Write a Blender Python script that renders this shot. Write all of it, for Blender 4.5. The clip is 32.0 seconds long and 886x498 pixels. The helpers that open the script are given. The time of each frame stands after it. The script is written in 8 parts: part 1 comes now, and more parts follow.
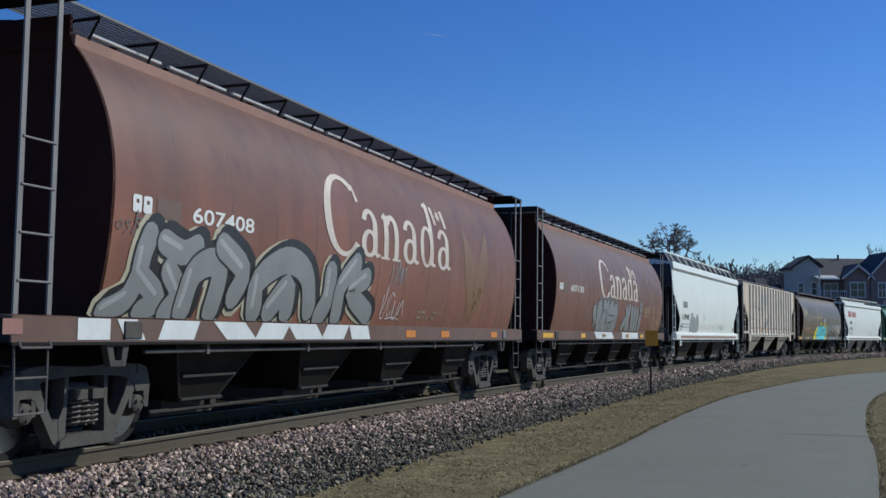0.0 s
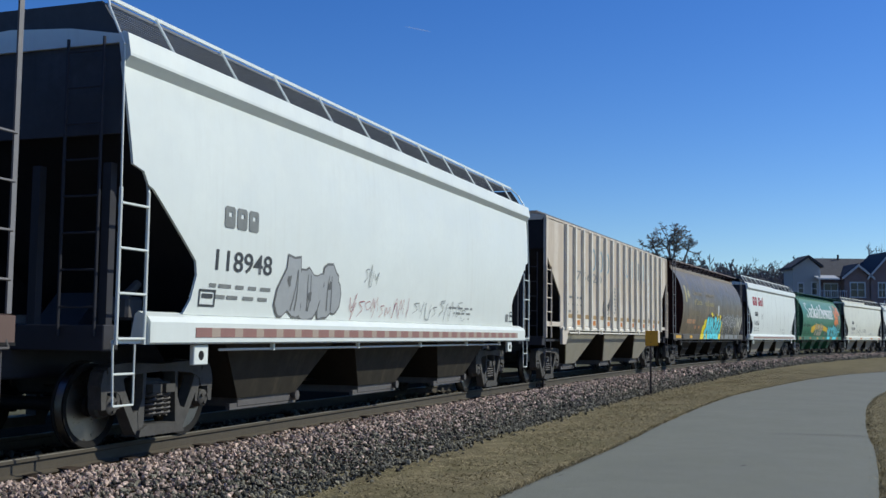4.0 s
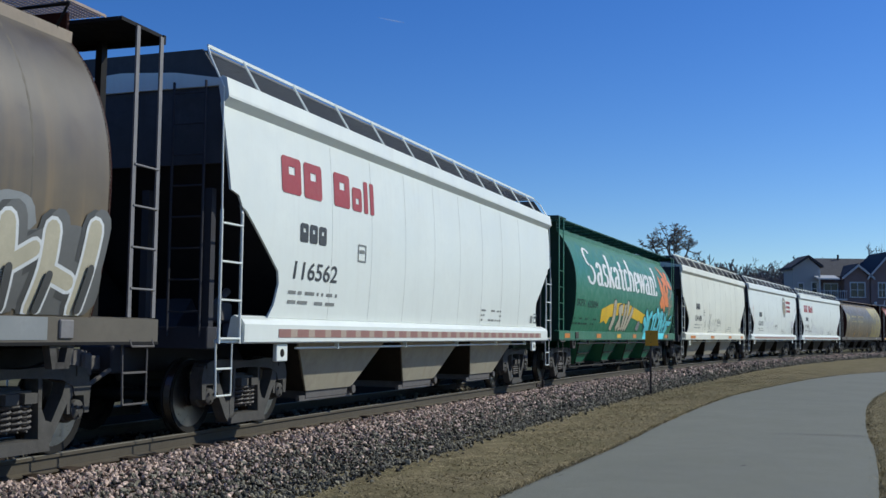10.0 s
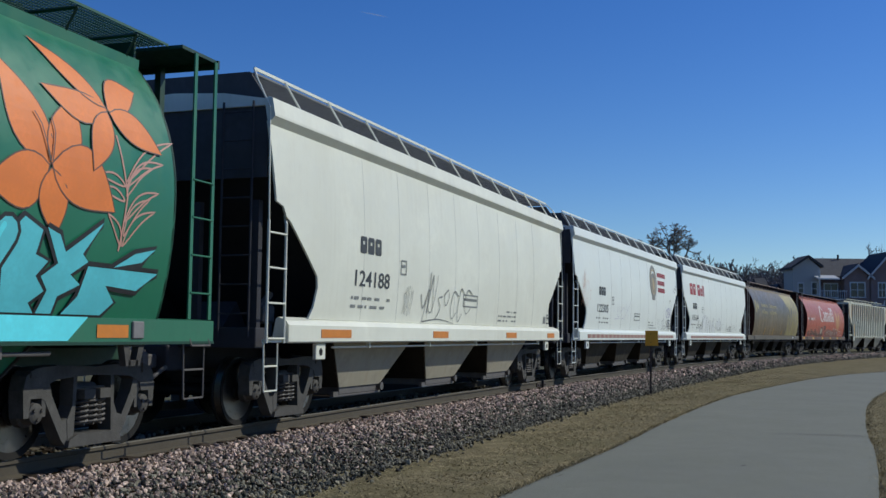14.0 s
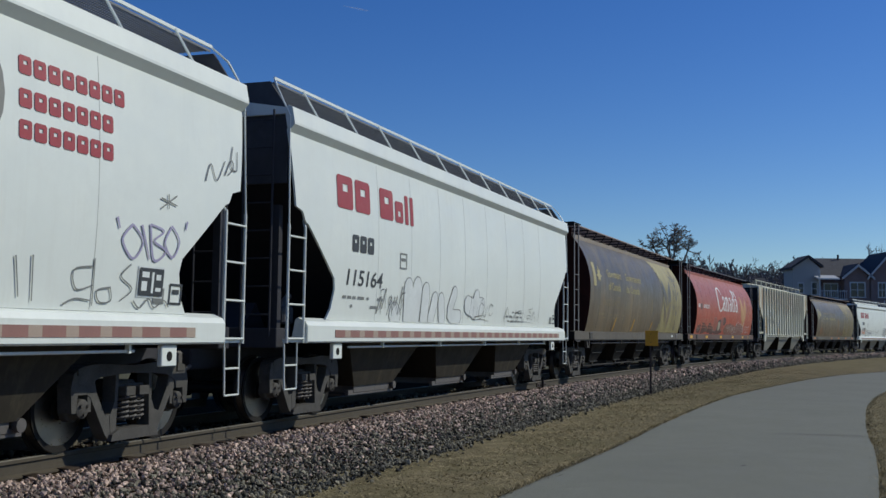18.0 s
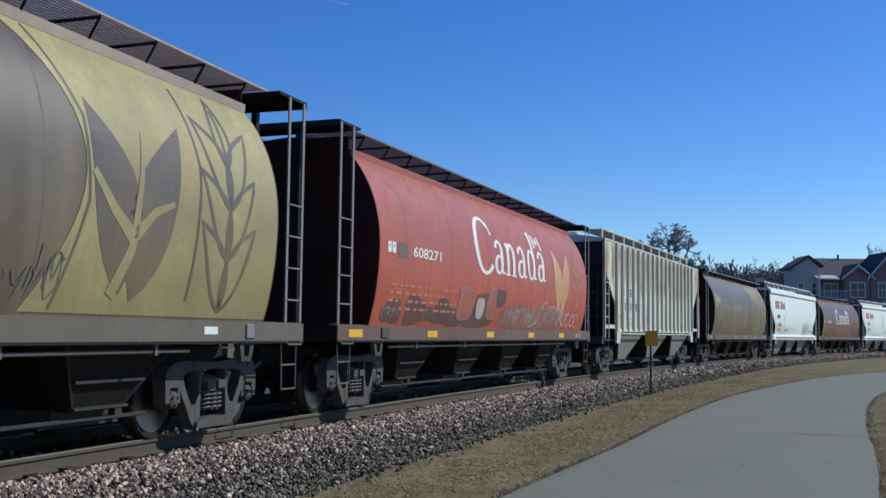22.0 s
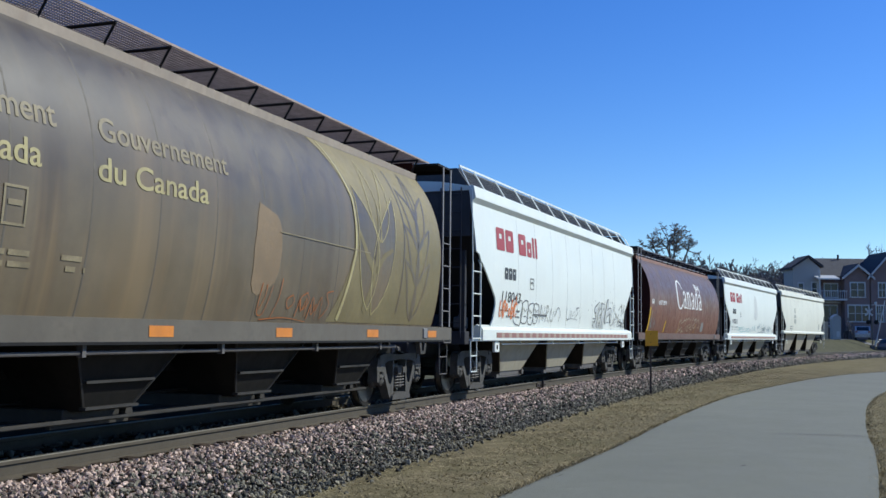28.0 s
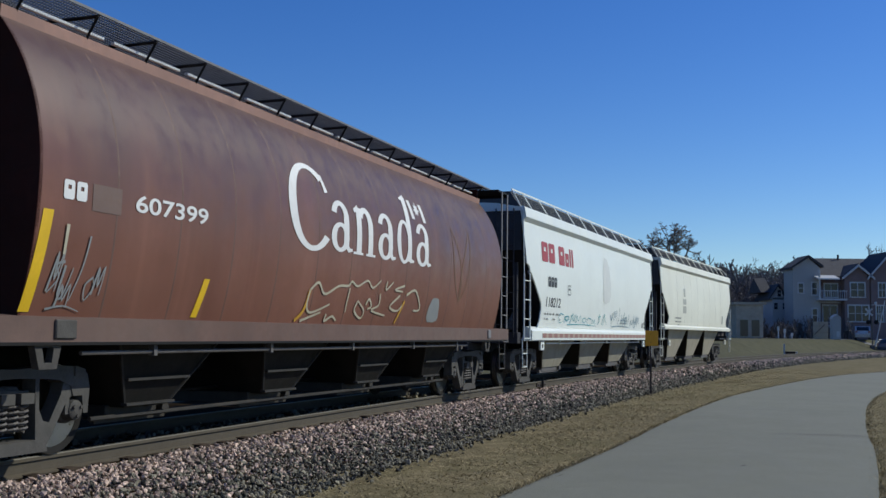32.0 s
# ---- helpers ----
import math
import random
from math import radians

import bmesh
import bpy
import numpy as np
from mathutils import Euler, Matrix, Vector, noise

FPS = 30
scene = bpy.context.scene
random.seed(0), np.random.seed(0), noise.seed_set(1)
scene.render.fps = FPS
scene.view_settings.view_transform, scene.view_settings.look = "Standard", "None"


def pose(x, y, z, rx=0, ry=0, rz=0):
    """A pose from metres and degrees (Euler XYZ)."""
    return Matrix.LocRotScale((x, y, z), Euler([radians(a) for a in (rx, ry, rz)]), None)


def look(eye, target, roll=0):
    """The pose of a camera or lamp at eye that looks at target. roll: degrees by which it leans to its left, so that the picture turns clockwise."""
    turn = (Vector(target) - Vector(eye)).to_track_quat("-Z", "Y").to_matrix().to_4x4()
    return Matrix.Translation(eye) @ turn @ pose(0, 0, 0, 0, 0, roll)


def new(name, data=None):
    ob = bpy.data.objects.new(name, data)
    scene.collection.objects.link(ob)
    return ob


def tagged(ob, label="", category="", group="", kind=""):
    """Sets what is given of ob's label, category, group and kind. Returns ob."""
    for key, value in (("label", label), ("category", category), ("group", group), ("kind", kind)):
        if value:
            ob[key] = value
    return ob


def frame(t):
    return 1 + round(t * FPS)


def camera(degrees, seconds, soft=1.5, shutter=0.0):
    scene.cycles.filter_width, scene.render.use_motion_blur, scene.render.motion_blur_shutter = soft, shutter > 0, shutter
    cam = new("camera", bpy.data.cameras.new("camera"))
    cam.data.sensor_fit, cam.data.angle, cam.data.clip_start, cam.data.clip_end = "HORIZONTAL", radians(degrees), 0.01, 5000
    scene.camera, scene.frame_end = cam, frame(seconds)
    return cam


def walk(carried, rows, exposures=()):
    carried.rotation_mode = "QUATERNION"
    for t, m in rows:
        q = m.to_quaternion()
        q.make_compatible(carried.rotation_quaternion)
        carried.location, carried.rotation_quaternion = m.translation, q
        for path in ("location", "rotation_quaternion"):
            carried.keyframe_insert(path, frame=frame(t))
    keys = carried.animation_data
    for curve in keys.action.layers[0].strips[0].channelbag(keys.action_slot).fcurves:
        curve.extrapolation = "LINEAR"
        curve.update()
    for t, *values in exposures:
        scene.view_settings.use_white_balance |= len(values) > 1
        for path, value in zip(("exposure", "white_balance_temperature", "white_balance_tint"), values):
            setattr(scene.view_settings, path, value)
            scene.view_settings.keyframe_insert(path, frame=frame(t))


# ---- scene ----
FOV, EYE, PITCH, ROLL = 45.07, 1.269, 4.534, 0.657
cam = camera(FOV, 32.0, soft=1.5)
STAND = pose(0, 0, EYE, 90 + PITCH, 0, 0) @ pose(0, 0, 0, 0, 0, ROLL)
LIGHT = [(0.0, 0.15, 6280, 1.5), (1.0, 0.47, 6460, 1.5), (2.0, 0.55, 6400, 1.5), (3.0, 0.52, 6450, 1.5), (4.0, 0.23, 6340, 1.5), (7.0, -0.15, 6280, 1.5), (8.0, 0.1, 6280, 1.5),
         (9.0, 0.3, 6280, 1.5), (10.0, 0.2, 6280, 1.5), (11.0, -0.06, 6020, 1.5), (12.0, -0.08, 6020, 1.5), (13.0, 0.05, 6220, 1.5), (14.5, -0.05, 6350, 1.5), (16.5, -0.2, 6460, 2), (18.0, -0.15, 6460, 2),
         (20.0, -0.12, 6520, 2), (21.0, 0.1, 6300, 2), (22.0, 0.35, 6150, 1.5), (23.0, 0.53, 6030, 1.5), (25.0, 0.52, 6180, 1.5), (28.0, 0.53, 6170, 1.5), (29.0, 0.5, 6180, 1.5),
         (30.0, 0.25, 6380, 1.5), (31.0, 0, 6560, 2), (32.0, 0.15, 6380, 2)]     # the camera's own exposure and white balance
walk(cam, [(0.0, STAND), (32.0, STAND)], LIGHT)

# ---- world, sun ----
SUN_AZ, SUN_EL = 72.0, 38.0      # degrees to the right of the view, and above the ground
world = bpy.data.worlds.new("sky")
scene.world = world
world.use_nodes = True
wn = world.node_tree
sky = wn.nodes.new("ShaderNodeTexSky")
sky.sky_type, sky.sun_disc = "NISHITA", False
sky.sun_elevation, sky.sun_rotation = radians(SUN_EL), radians(SUN_AZ)
sky.air_density, sky.dust_density, sky.ozone_density, sky.altitude = 1.0, 0.25, 6.0, 300
tone = wn.nodes.new("ShaderNodeHueSaturation")      # the deep blue of clear dry winter air
tone.inputs["Saturation"].default_value, tone.inputs["Value"].default_value = 1.23, 1.0
tone.inputs["Hue"].default_value = 0.517
wn.links.new(sky.outputs[0], tone.inputs["Color"])
wn.links.new(tone.outputs[0], wn.nodes["Background"].inputs[0])
wn.nodes["Background"].inputs[1].default_value = 0.1
sun = new("sun", bpy.data.lights.new("sun", "SUN"))
sun.data.energy, sun.data.angle, sun.data.color = 3.2, radians(0.53), (1.0, 0.94, 0.84)
a, e = radians(SUN_AZ), radians(SUN_EL)
sun.matrix_world = look((0, 0, 60), (-math.sin(a) * math.cos(e), -math.cos(a) * math.cos(e), 60 - math.sin(e)))


# ---- materials ----
def mat(name, color, rough=0.6, metal=0.0, spot=0.12, scale=3.0, bump=0.0, bscale=40.0, streak=0.0, streak_color=(0.1, 0.06, 0.04),
        dirt=0.0, dirt_color=(0.05, 0.045, 0.04), rand=0.0, island=0.0, coords="Object", gloss=0.5, dust=0.0, dust_color=(0.3, 0.25, 0.2)):
    m = bpy.data.materials.new(name)
    m.use_nodes = True
    nt = m.node_tree
    N, K = nt.nodes.new, nt.links.new
    b = nt.nodes["Principled BSDF"]
    tc = N("ShaderNodeTexCoord").outputs[coords]

    def noisy(s, detail=5.0, vec=None, rough_=0.6):
        n = N("ShaderNodeTexNoise")
        n.inputs["Scale"].default_value, n.inputs["Detail"].default_value, n.inputs["Roughness"].default_value = s, detail, rough_
        K(vec or tc, n.inputs["Vector"])
        return n.outputs["Fac"]

    def ramp(fac, lo, hi, a=0.0, c=1.0):
        r = N("ShaderNodeMapRange")
        for i, v in ((1, lo), (2, hi), (3, a), (4, c)):
            r.inputs[i].default_value = v
        K(fac, r.inputs[0])
        return r.outputs[0]

    def mix(fac, a, c, kind="MIX"):
        x = N("ShaderNodeMix")
        x.data_type, x.blend_type = "RGBA", kind
        for i, v in ((0, fac), (6, a), (7, c)):
            if isinstance(v, (int, float)):
                x.inputs[i].default_value = v
            elif isinstance(v, tuple):
                x.inputs[i].default_value = (*v, 1)
            else:
                K(v, x.inputs[i])
        return x.outputs[2]

    col = mix(ramp(noisy(scale), 0.3, 0.7), tuple(c * (1 - spot) for c in color), tuple(min(1, c * (1 + spot)) for c in color))
    col = mix(ramp(noisy(scale * 9, 6), 0.35, 0.65, 0, 0.6), col, tuple(c * (1 - spot * 0.8) for c in color))
    if dust:
        col = mix(ramp(noisy(0.35, 4), 0.42, 0.68, 0, dust), col, dust_color)
    if streak:
        mp = N("ShaderNodeMapping")
        mp.inputs["Scale"].default_value = (7, 7, 0.35)
        K(tc, mp.inputs[0])
        s = N("ShaderNodeMath")
        s.operation = "MULTIPLY"
        K(ramp(noisy(1.0, 6, mp.outputs[0], 0.7), 0.48, 0.72), s.inputs[0])
        K(ramp(noisy(0.5, 3), 0.4, 0.65), s.inputs[1])
        s2 = N("ShaderNodeMath")
        s2.operation = "MULTIPLY"
        s2.inputs[1].default_value = streak
        K(s.outputs[0], s2.inputs[0])
        col = mix(s2.outputs[0], col, streak_color)
    if dirt:
        col = mix(ramp(noisy(1.7, 8, rough_=0.75), 0.5, 0.75, 0, dirt), col, dirt_color)
    if rand or island:
        src = N("ShaderNodeObjectInfo").outputs["Random"] if rand else N("ShaderNodeNewGeometry").outputs["Random Per Island"]
        hv = N("ShaderNodeHueSaturation")
        w = rand or island
        K(ramp(src, 0, 1, 1 - w, 1 + w), hv.inputs["Value"])
        K(col, hv.inputs["Color"])
        col = hv.outputs[0]
    K(col, b.inputs["Base Color"])
    K(ramp(noisy(scale * 4), 0.3, 0.7, max(0.05, rough - 0.1), min(1, rough + 0.1)), b.inputs["Roughness"])
    b.inputs["Metallic"].default_value = metal
    b.inputs["Specular IOR Level"].default_value = gloss
    if bump:
        bp = N("ShaderNodeBump")
        bp.inputs["Strength"].default_value, bp.inputs["Distance"].default_value = bump, 0.02
        K(noisy(bscale, 8), bp.inputs["Height"])
        K(bp.outputs[0], b.inputs["Normal"])
    return m


BROWN = mat("brown_paint", (0.26, 0.112, 0.076), 0.5, spot=0.18, scale=0.8, streak=0.5, streak_color=(0.2, 0.07, 0.035), dust=0.5, dust_color=(0.14, 0.085, 0.065), dirt=0.25, gloss=0.32)
BROWN_B = mat("brown_paint_dusty", (0.205, 0.09, 0.062), 0.5, spot=0.2, scale=0.7, streak=0.25, streak_color=(0.26, 0.12, 0.07), dust=0.55, dust_color=(0.21, 0.12, 0.085), dirt=0.15, gloss=0.32)
SILL_B = mat("grimy_brown_sill_paint", (0.14, 0.082, 0.064), 0.6, spot=0.2, scale=1.5, streak=0.4, streak_color=(0.1, 0.06, 0.05), dust=0.5, dust_color=(0.16, 0.115, 0.095), dirt=0.35, dirt_color=(0.06, 0.045, 0.04), gloss=0.3)
SILL_T = mat("grimy_taupe_sill_paint", (0.125, 0.108, 0.085), 0.6, spot=0.2, scale=1.5, streak=0.4, streak_color=(0.09, 0.075, 0.058), dust=0.5, dust_color=(0.14, 0.125, 0.1), dirt=0.35, dirt_color=(0.06, 0.05, 0.042), gloss=0.3)
MAROON = mat("maroon_paint", (0.2, 0.085, 0.058), 0.42, spot=0.15, scale=0.8, streak=0.4, streak_color=(0.17, 0.06, 0.035), dust=0.35, dust_color=(0.14, 0.07, 0.05), dirt=0.15, gloss=0.32)
TAUPE = mat("taupe_brown_paint", (0.165, 0.128, 0.08), 0.46, spot=0.22, scale=0.6, streak=0.55, streak_color=(0.22, 0.13, 0.06), dust=0.6, dust_color=(0.12, 0.1, 0.075), dirt=0.25)
RED = mat("faded_red_paint", (0.47, 0.088, 0.045), 0.46, spot=0.16, scale=0.9, streak=0.5, streak_color=(0.28, 0.1, 0.06), dust=0.4, dust_color=(0.33, 0.115, 0.07), dirt=0.2)
GREEN = mat("deep_green_paint", (0.018, 0.165, 0.088), 0.42, spot=0.1, scale=1.0, streak=0.15, streak_color=(0.03, 0.11, 0.06), dirt=0.05)
GREEN_L = mat("light_green_paint", (0.03, 0.16, 0.085), 0.4, spot=0.12, scale=1.2, streak=0.25, streak_color=(0.1, 0.1, 0.06), dirt=0.15)
WHITE = mat("white_paint", (0.76, 0.795, 0.745), 0.45, spot=0.05, scale=0.7, streak=0.22, streak_color=(0.5, 0.47, 0.4), dust=0.25, dust_color=(0.72, 0.74, 0.68), dirt=0.06, dirt_color=(0.35, 0.3, 0.25))
CREAM = mat("cream_white_paint", (0.76, 0.76, 0.65), 0.5, spot=0.07, scale=0.8, streak=0.3, streak_color=(0.5, 0.45, 0.33), dust=0.35, dust_color=(0.6, 0.58, 0.47), dirt=0.1, dirt_color=(0.35, 0.28, 0.2))
TAN = mat("weathered_tan_paint", (0.67, 0.58, 0.47), 0.6, spot=0.1, scale=0.9, streak=0.5, streak_color=(0.7, 0.66, 0.58), dust=0.5, dust_color=(0.6, 0.5, 0.39), dirt=0.2, dirt_color=(0.25, 0.17, 0.11))
TAN_RIB = mat("tan_rib_paint", (0.8, 0.745, 0.63), 0.6, spot=0.12, scale=1.2, streak=0.4, streak_color=(0.4, 0.3, 0.2), dirt=0.2, dirt_color=(0.3, 0.22, 0.15))
GREY = mat("pale_grey_paint", (0.6, 0.6, 0.49), 0.55, spot=0.1, scale=0.9, streak=0.35, streak_color=(0.42, 0.36, 0.26), dust=0.3, dust_color=(0.55, 0.54, 0.42), dirt=0.12, dirt_color=(0.3, 0.2, 0.12))


def add_rust(m, pitch, start, top, low, color):
    """Rust that runs down the middle of each panel between the ribs."""
    nt = m.node_tree
    N, K = nt.nodes.new, nt.links.new
    b = nt.nodes["Principled BSDF"]
    old = b.inputs["Base Color"].links[0].from_socket
    sep = N("ShaderNodeSeparateXYZ")
    K(N("ShaderNodeTexCoord").outputs["Object"], sep.inputs[0])

    def calc(op, a, c=None, d=None):
        n = N("ShaderNodeMath")
        n.operation = op
        for i, v in enumerate((a, c, d)):
            if isinstance(v, (int, float)):
                n.inputs[i].default_value = v
            elif v is not None:
                K(v, n.inputs[i])
        return n.outputs[0]

    def span(v, a, c, lo=0.0, hi=1.0):
        r = N("ShaderNodeMapRange")
        r.interpolation_type = "SMOOTHSTEP"
        for i, q in ((1, a), (2, c), (3, lo), (4, hi)):
            r.inputs[i].default_value = q
        K(v, r.inputs[0])
        return r.outputs[0]

    def fuzz(scale, sx, sz, detail=6):
        mp, n = N("ShaderNodeMapping"), N("ShaderNodeTexNoise")
        mp.inputs["Scale"].default_value = (sx, 1, sz)
        n.inputs["Scale"].default_value, n.inputs["Detail"].default_value = scale, detail
        K(N("ShaderNodeTexCoord").outputs["Object"], mp.inputs[0])
        K(mp.outputs[0], n.inputs["Vector"])
        return n.outputs["Fac"]

    wob = calc("MULTIPLY", calc("SUBTRACT", fuzz(1.2, 1, 1), 0.5), 0.35)
    f = calc("FRACT", calc("DIVIDE", calc("ADD", calc("SUBTRACT", sep.outputs[0], start), wob), pitch))
    mid = span(calc("ABSOLUTE", calc("SUBTRACT", f, 0.52)), 0.42, 0.16)
    reach = calc("ADD", low, calc("MULTIPLY", calc("SUBTRACT", fuzz(0.9, 1, 0.02, 2), 0.5), 3.0))
    fall = span(calc("SUBTRACT", sep.outputs[2], reach), -0.1, 0.5)
    rise = span(sep.outputs[2], top, top - 0.35)
    grain = span(fuzz(5, 2.5, 0.35), 0.33, 0.6)
    fac = calc("MULTIPLY", calc("MULTIPLY", calc("MULTIPLY", mid, fall), rise), calc("MULTIPLY_ADD", grain, 0.42, 0.56))
    x = N("ShaderNodeMix")
    x.data_type = "RGBA"
    K(fac, x.inputs[0])
    K(old, x.inputs[6])
    x.inputs[7].default_value = (*color, 1)
    K(x.outputs[2], b.inputs["Base Color"])


def add_bands(m, light, dark, amount):
    """Uneven upright bands: the shading of a tank's bulging rolled sheets, put into the colour."""
    nt = m.node_tree
    N, K = nt.nodes.new, nt.links.new
    b = nt.nodes["Principled BSDF"]
    col = b.inputs["Base Color"].links[0].from_socket
    for tint, scale, sz, lo, hi in ((light, 1.1, 0.12, 0.5, 0.72), (dark, 1.7, 0.1, 0.52, 0.74), (light, 5.0, 0.05, 0.56, 0.75)):
        mp, n, r, x = N("ShaderNodeMapping"), N("ShaderNodeTexNoise"), N("ShaderNodeMapRange"), N("ShaderNodeMix")
        mp.inputs["Scale"].default_value = (1, 0.05, sz)
        mp.inputs["Location"].default_value = (scale * 3.1, 0, 0)
        n.inputs["Scale"].default_value, n.inputs["Detail"].default_value = scale, 3
        for i, q in ((1, lo), (2, hi), (3, 0.0), (4, amount)):
            r.inputs[i].default_value = q
        K(N("ShaderNodeTexCoord").outputs["Object"], mp.inputs[0])
        K(mp.outputs[0], n.inputs["Vector"])
        K(n.outputs["Fac"], r.inputs[0])
        x.data_type = "RGBA"
        K(r.outputs[0], x.inputs[0])
        K(col, x.inputs[6])
        x.inputs[7].default_value = (*tint, 1)
        col = x.outputs[2]
    K(col, b.inputs["Base Color"])


def add_top_tone(m, amount, color=(0.045, 0.042, 0.042)):
    """Tints the paint towards the roof in long uneven runs."""
    nt = m.node_tree
    N, K = nt.nodes.new, nt.links.new
    b = nt.nodes["Principled BSDF"]
    old = b.inputs["Base Color"].links[0].from_socket
    tc, sep, mp, n, fade, x = (N("ShaderNode" + k) for k in ("TexCoord", "SeparateXYZ", "Mapping", "TexNoise", "MapRange", "Mix"))
    mp.inputs["Scale"].default_value = (1.3, 0.1, 0.14)
    n.inputs["Scale"].default_value, n.inputs["Detail"].default_value, n.inputs["Roughness"].default_value = 1.0, 5, 0.6
    K(tc.outputs["Object"], mp.inputs[0])
    K(mp.outputs[0], n.inputs["Vector"])
    K(tc.outputs["Object"], sep.inputs[0])
    reach = N("ShaderNodeMath")
    reach.operation, reach.inputs[1].default_value = "MULTIPLY_ADD", -1.5
    K(n.outputs["Fac"], reach.inputs[0])
    K(sep.outputs[2], reach.inputs[2])
    fade.interpolation_type = "SMOOTHSTEP"
    for i, q in ((1, 1.15), (2, 3.15), (3, 0.0), (4, amount)):
        fade.inputs[i].default_value = q
    K(reach.outputs[0], fade.inputs[0])
    x.data_type = "RGBA"
    K(fade.outputs[0], x.inputs[0])
    K(old, x.inputs[6])
    x.inputs[7].default_value = (*color, 1)
    K(x.outputs[2], b.inputs["Base Color"])


add_bands(TAUPE, (0.24, 0.17, 0.09), (0.075, 0.05, 0.032), 0.6)
add_bands(BROWN, (0.3, 0.13, 0.085), (0.15, 0.06, 0.042), 0.35)
add_bands(BROWN_B, (0.25, 0.118, 0.08), (0.14, 0.06, 0.043), 0.22)
add_bands(MAROON, (0.25, 0.115, 0.08), (0.14, 0.052, 0.036), 0.4)
add_top_tone(TAUPE, 0.72)
add_top_tone(BROWN, 0.6, (0.07, 0.045, 0.04))
# the sky's grey sheen on the upper tank is painted in here
add_top_tone(BROWN_B, 0.68, (0.1, 0.078, 0.07))
add_top_tone(MAROON, 0.72, (0.065, 0.048, 0.046))
add_top_tone(RED, 0.4, (0.2, 0.06, 0.045))
GREY_RIB = mat("pale_grey_rib_paint", (0.58, 0.58, 0.48), 0.55, spot=0.1, scale=0.9, streak=0.3, streak_color=(0.42, 0.34, 0.22), dirt=0.12, dirt_color=(0.3, 0.2, 0.1))
add_rust(GREY, 0.8, -6.93, 4.4, 2.75, (0.27, 0.15, 0.052))
add_rust(TAN, 0.9, -6.55, 4.5, 2.2, (0.53, 0.43, 0.32))
BLACK = mat("black_underframe_paint", (0.018, 0.017, 0.017), 0.6, spot=0.3, scale=2.5, dust=0.4, dust_color=(0.02, 0.018, 0.016), dirt=0.3, dirt_color=(0.026, 0.021, 0.018), gloss=0.12)
# ends turned from the sun: their shade is in these three dark colours
ENDGREY = mat("grimy_shaded_end_paint", (0.06, 0.06, 0.07), 0.6, spot=0.2, scale=1.5, dust=0.5, dust_color=(0.04, 0.038, 0.04), dirt=0.4, dirt_color=(0.03, 0.027, 0.025), gloss=0.12)
ENDWALL = mat("dusty_shaded_end_wall_paint", (0.075, 0.077, 0.086), 0.7, spot=0.2, scale=1.2, streak=0.4, streak_color=(0.05, 0.048, 0.05), dirt=0.4, dirt_color=(0.045, 0.042, 0.042), gloss=0.15)
ENDDARK = mat("shaded_slope_sheet_paint", (0.026, 0.026, 0.031), 0.7, spot=0.2, scale=1.5, dirt=0.4, dirt_color=(0.018, 0.017, 0.017), gloss=0.12)
# far darker than the body paints: shade on the tank ends is painted in
ENDBROWN = mat("grimy_shaded_brown_end_paint", (0.045, 0.014, 0.011), 0.7, spot=0.25, scale=1.5, dirt=0.4, dirt_color=(0.02, 0.011, 0.01), gloss=0.12)
ENDGREEN = mat("shaded_green_end_paint", (0.004, 0.04, 0.02), 0.5, spot=0.15, scale=1.5, dirt=0.2)
STEEL = mat("grimy_grey_steel", (0.11, 0.1, 0.095), 0.65, spot=0.25, scale=6, dirt=0.45, dirt_color=(0.05, 0.042, 0.035), bump=0.3, bscale=60)
CAST = mat("cast_steel_truck", (0.1, 0.095, 0.088), 0.7, spot=0.25, scale=5, dust=0.5, dust_color=(0.07, 0.06, 0.052), dirt=0.6, dirt_color=(0.016, 0.014, 0.013), bump=0.35, bscale=50, gloss=0.12)
WHEEL = mat("wheel_steel", (0.02, 0.018, 0.016), 0.6, metal=0.0, spot=0.25, scale=6, dirt=0.3, dirt_color=(0.014, 0.012, 0.01), gloss=0.12)
TREAD = mat("polished_wheel_tread", (0.3, 0.29, 0.28), 0.35, metal=1.0, spot=0.08, scale=8)
LADDER_G = mat("grey_ladder_paint", (0.2, 0.19, 0.19), 0.55, spot=0.15, scale=5, dirt=0.3)
# black hopper paint, darkened further for the shade under the cars
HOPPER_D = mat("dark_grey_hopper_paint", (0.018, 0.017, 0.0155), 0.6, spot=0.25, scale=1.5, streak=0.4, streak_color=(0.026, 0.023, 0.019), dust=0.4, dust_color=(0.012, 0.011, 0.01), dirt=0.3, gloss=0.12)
HOPPER_G = mat("grimy_grey_hopper_paint", (0.3, 0.3, 0.26), 0.6, spot=0.2, scale=1.2, streak=0.5, streak_color=(0.16, 0.14, 0.11), dust=0.4, dust_color=(0.2, 0.19, 0.16), dirt=0.3, dirt_color=(0.1, 0.09, 0.07))
# the slope sheets' shaded faces are painted into this grimy colour
SLOPE = mat("grimy_shaded_slope_paint", (0.03, 0.027, 0.022), 0.7, spot=0.3, scale=1.2, streak=0.4, streak_color=(0.055, 0.046, 0.034), dirt=0.5, dirt_color=(0.016, 0.014, 0.012), gloss=0.12)
# these three hopper colours are lowered to take in the sill's shade
HOPPER_X = mat("shaded_grimy_hopper_paint", (0.05, 0.045, 0.036), 0.6, spot=0.25, scale=1.2, streak=0.5, streak_color=(0.13, 0.11, 0.075), dust=0.4, dust_color=(0.035, 0.03, 0.024), dirt=0.5, dirt_color=(0.04, 0.034, 0.028), gloss=0.12)
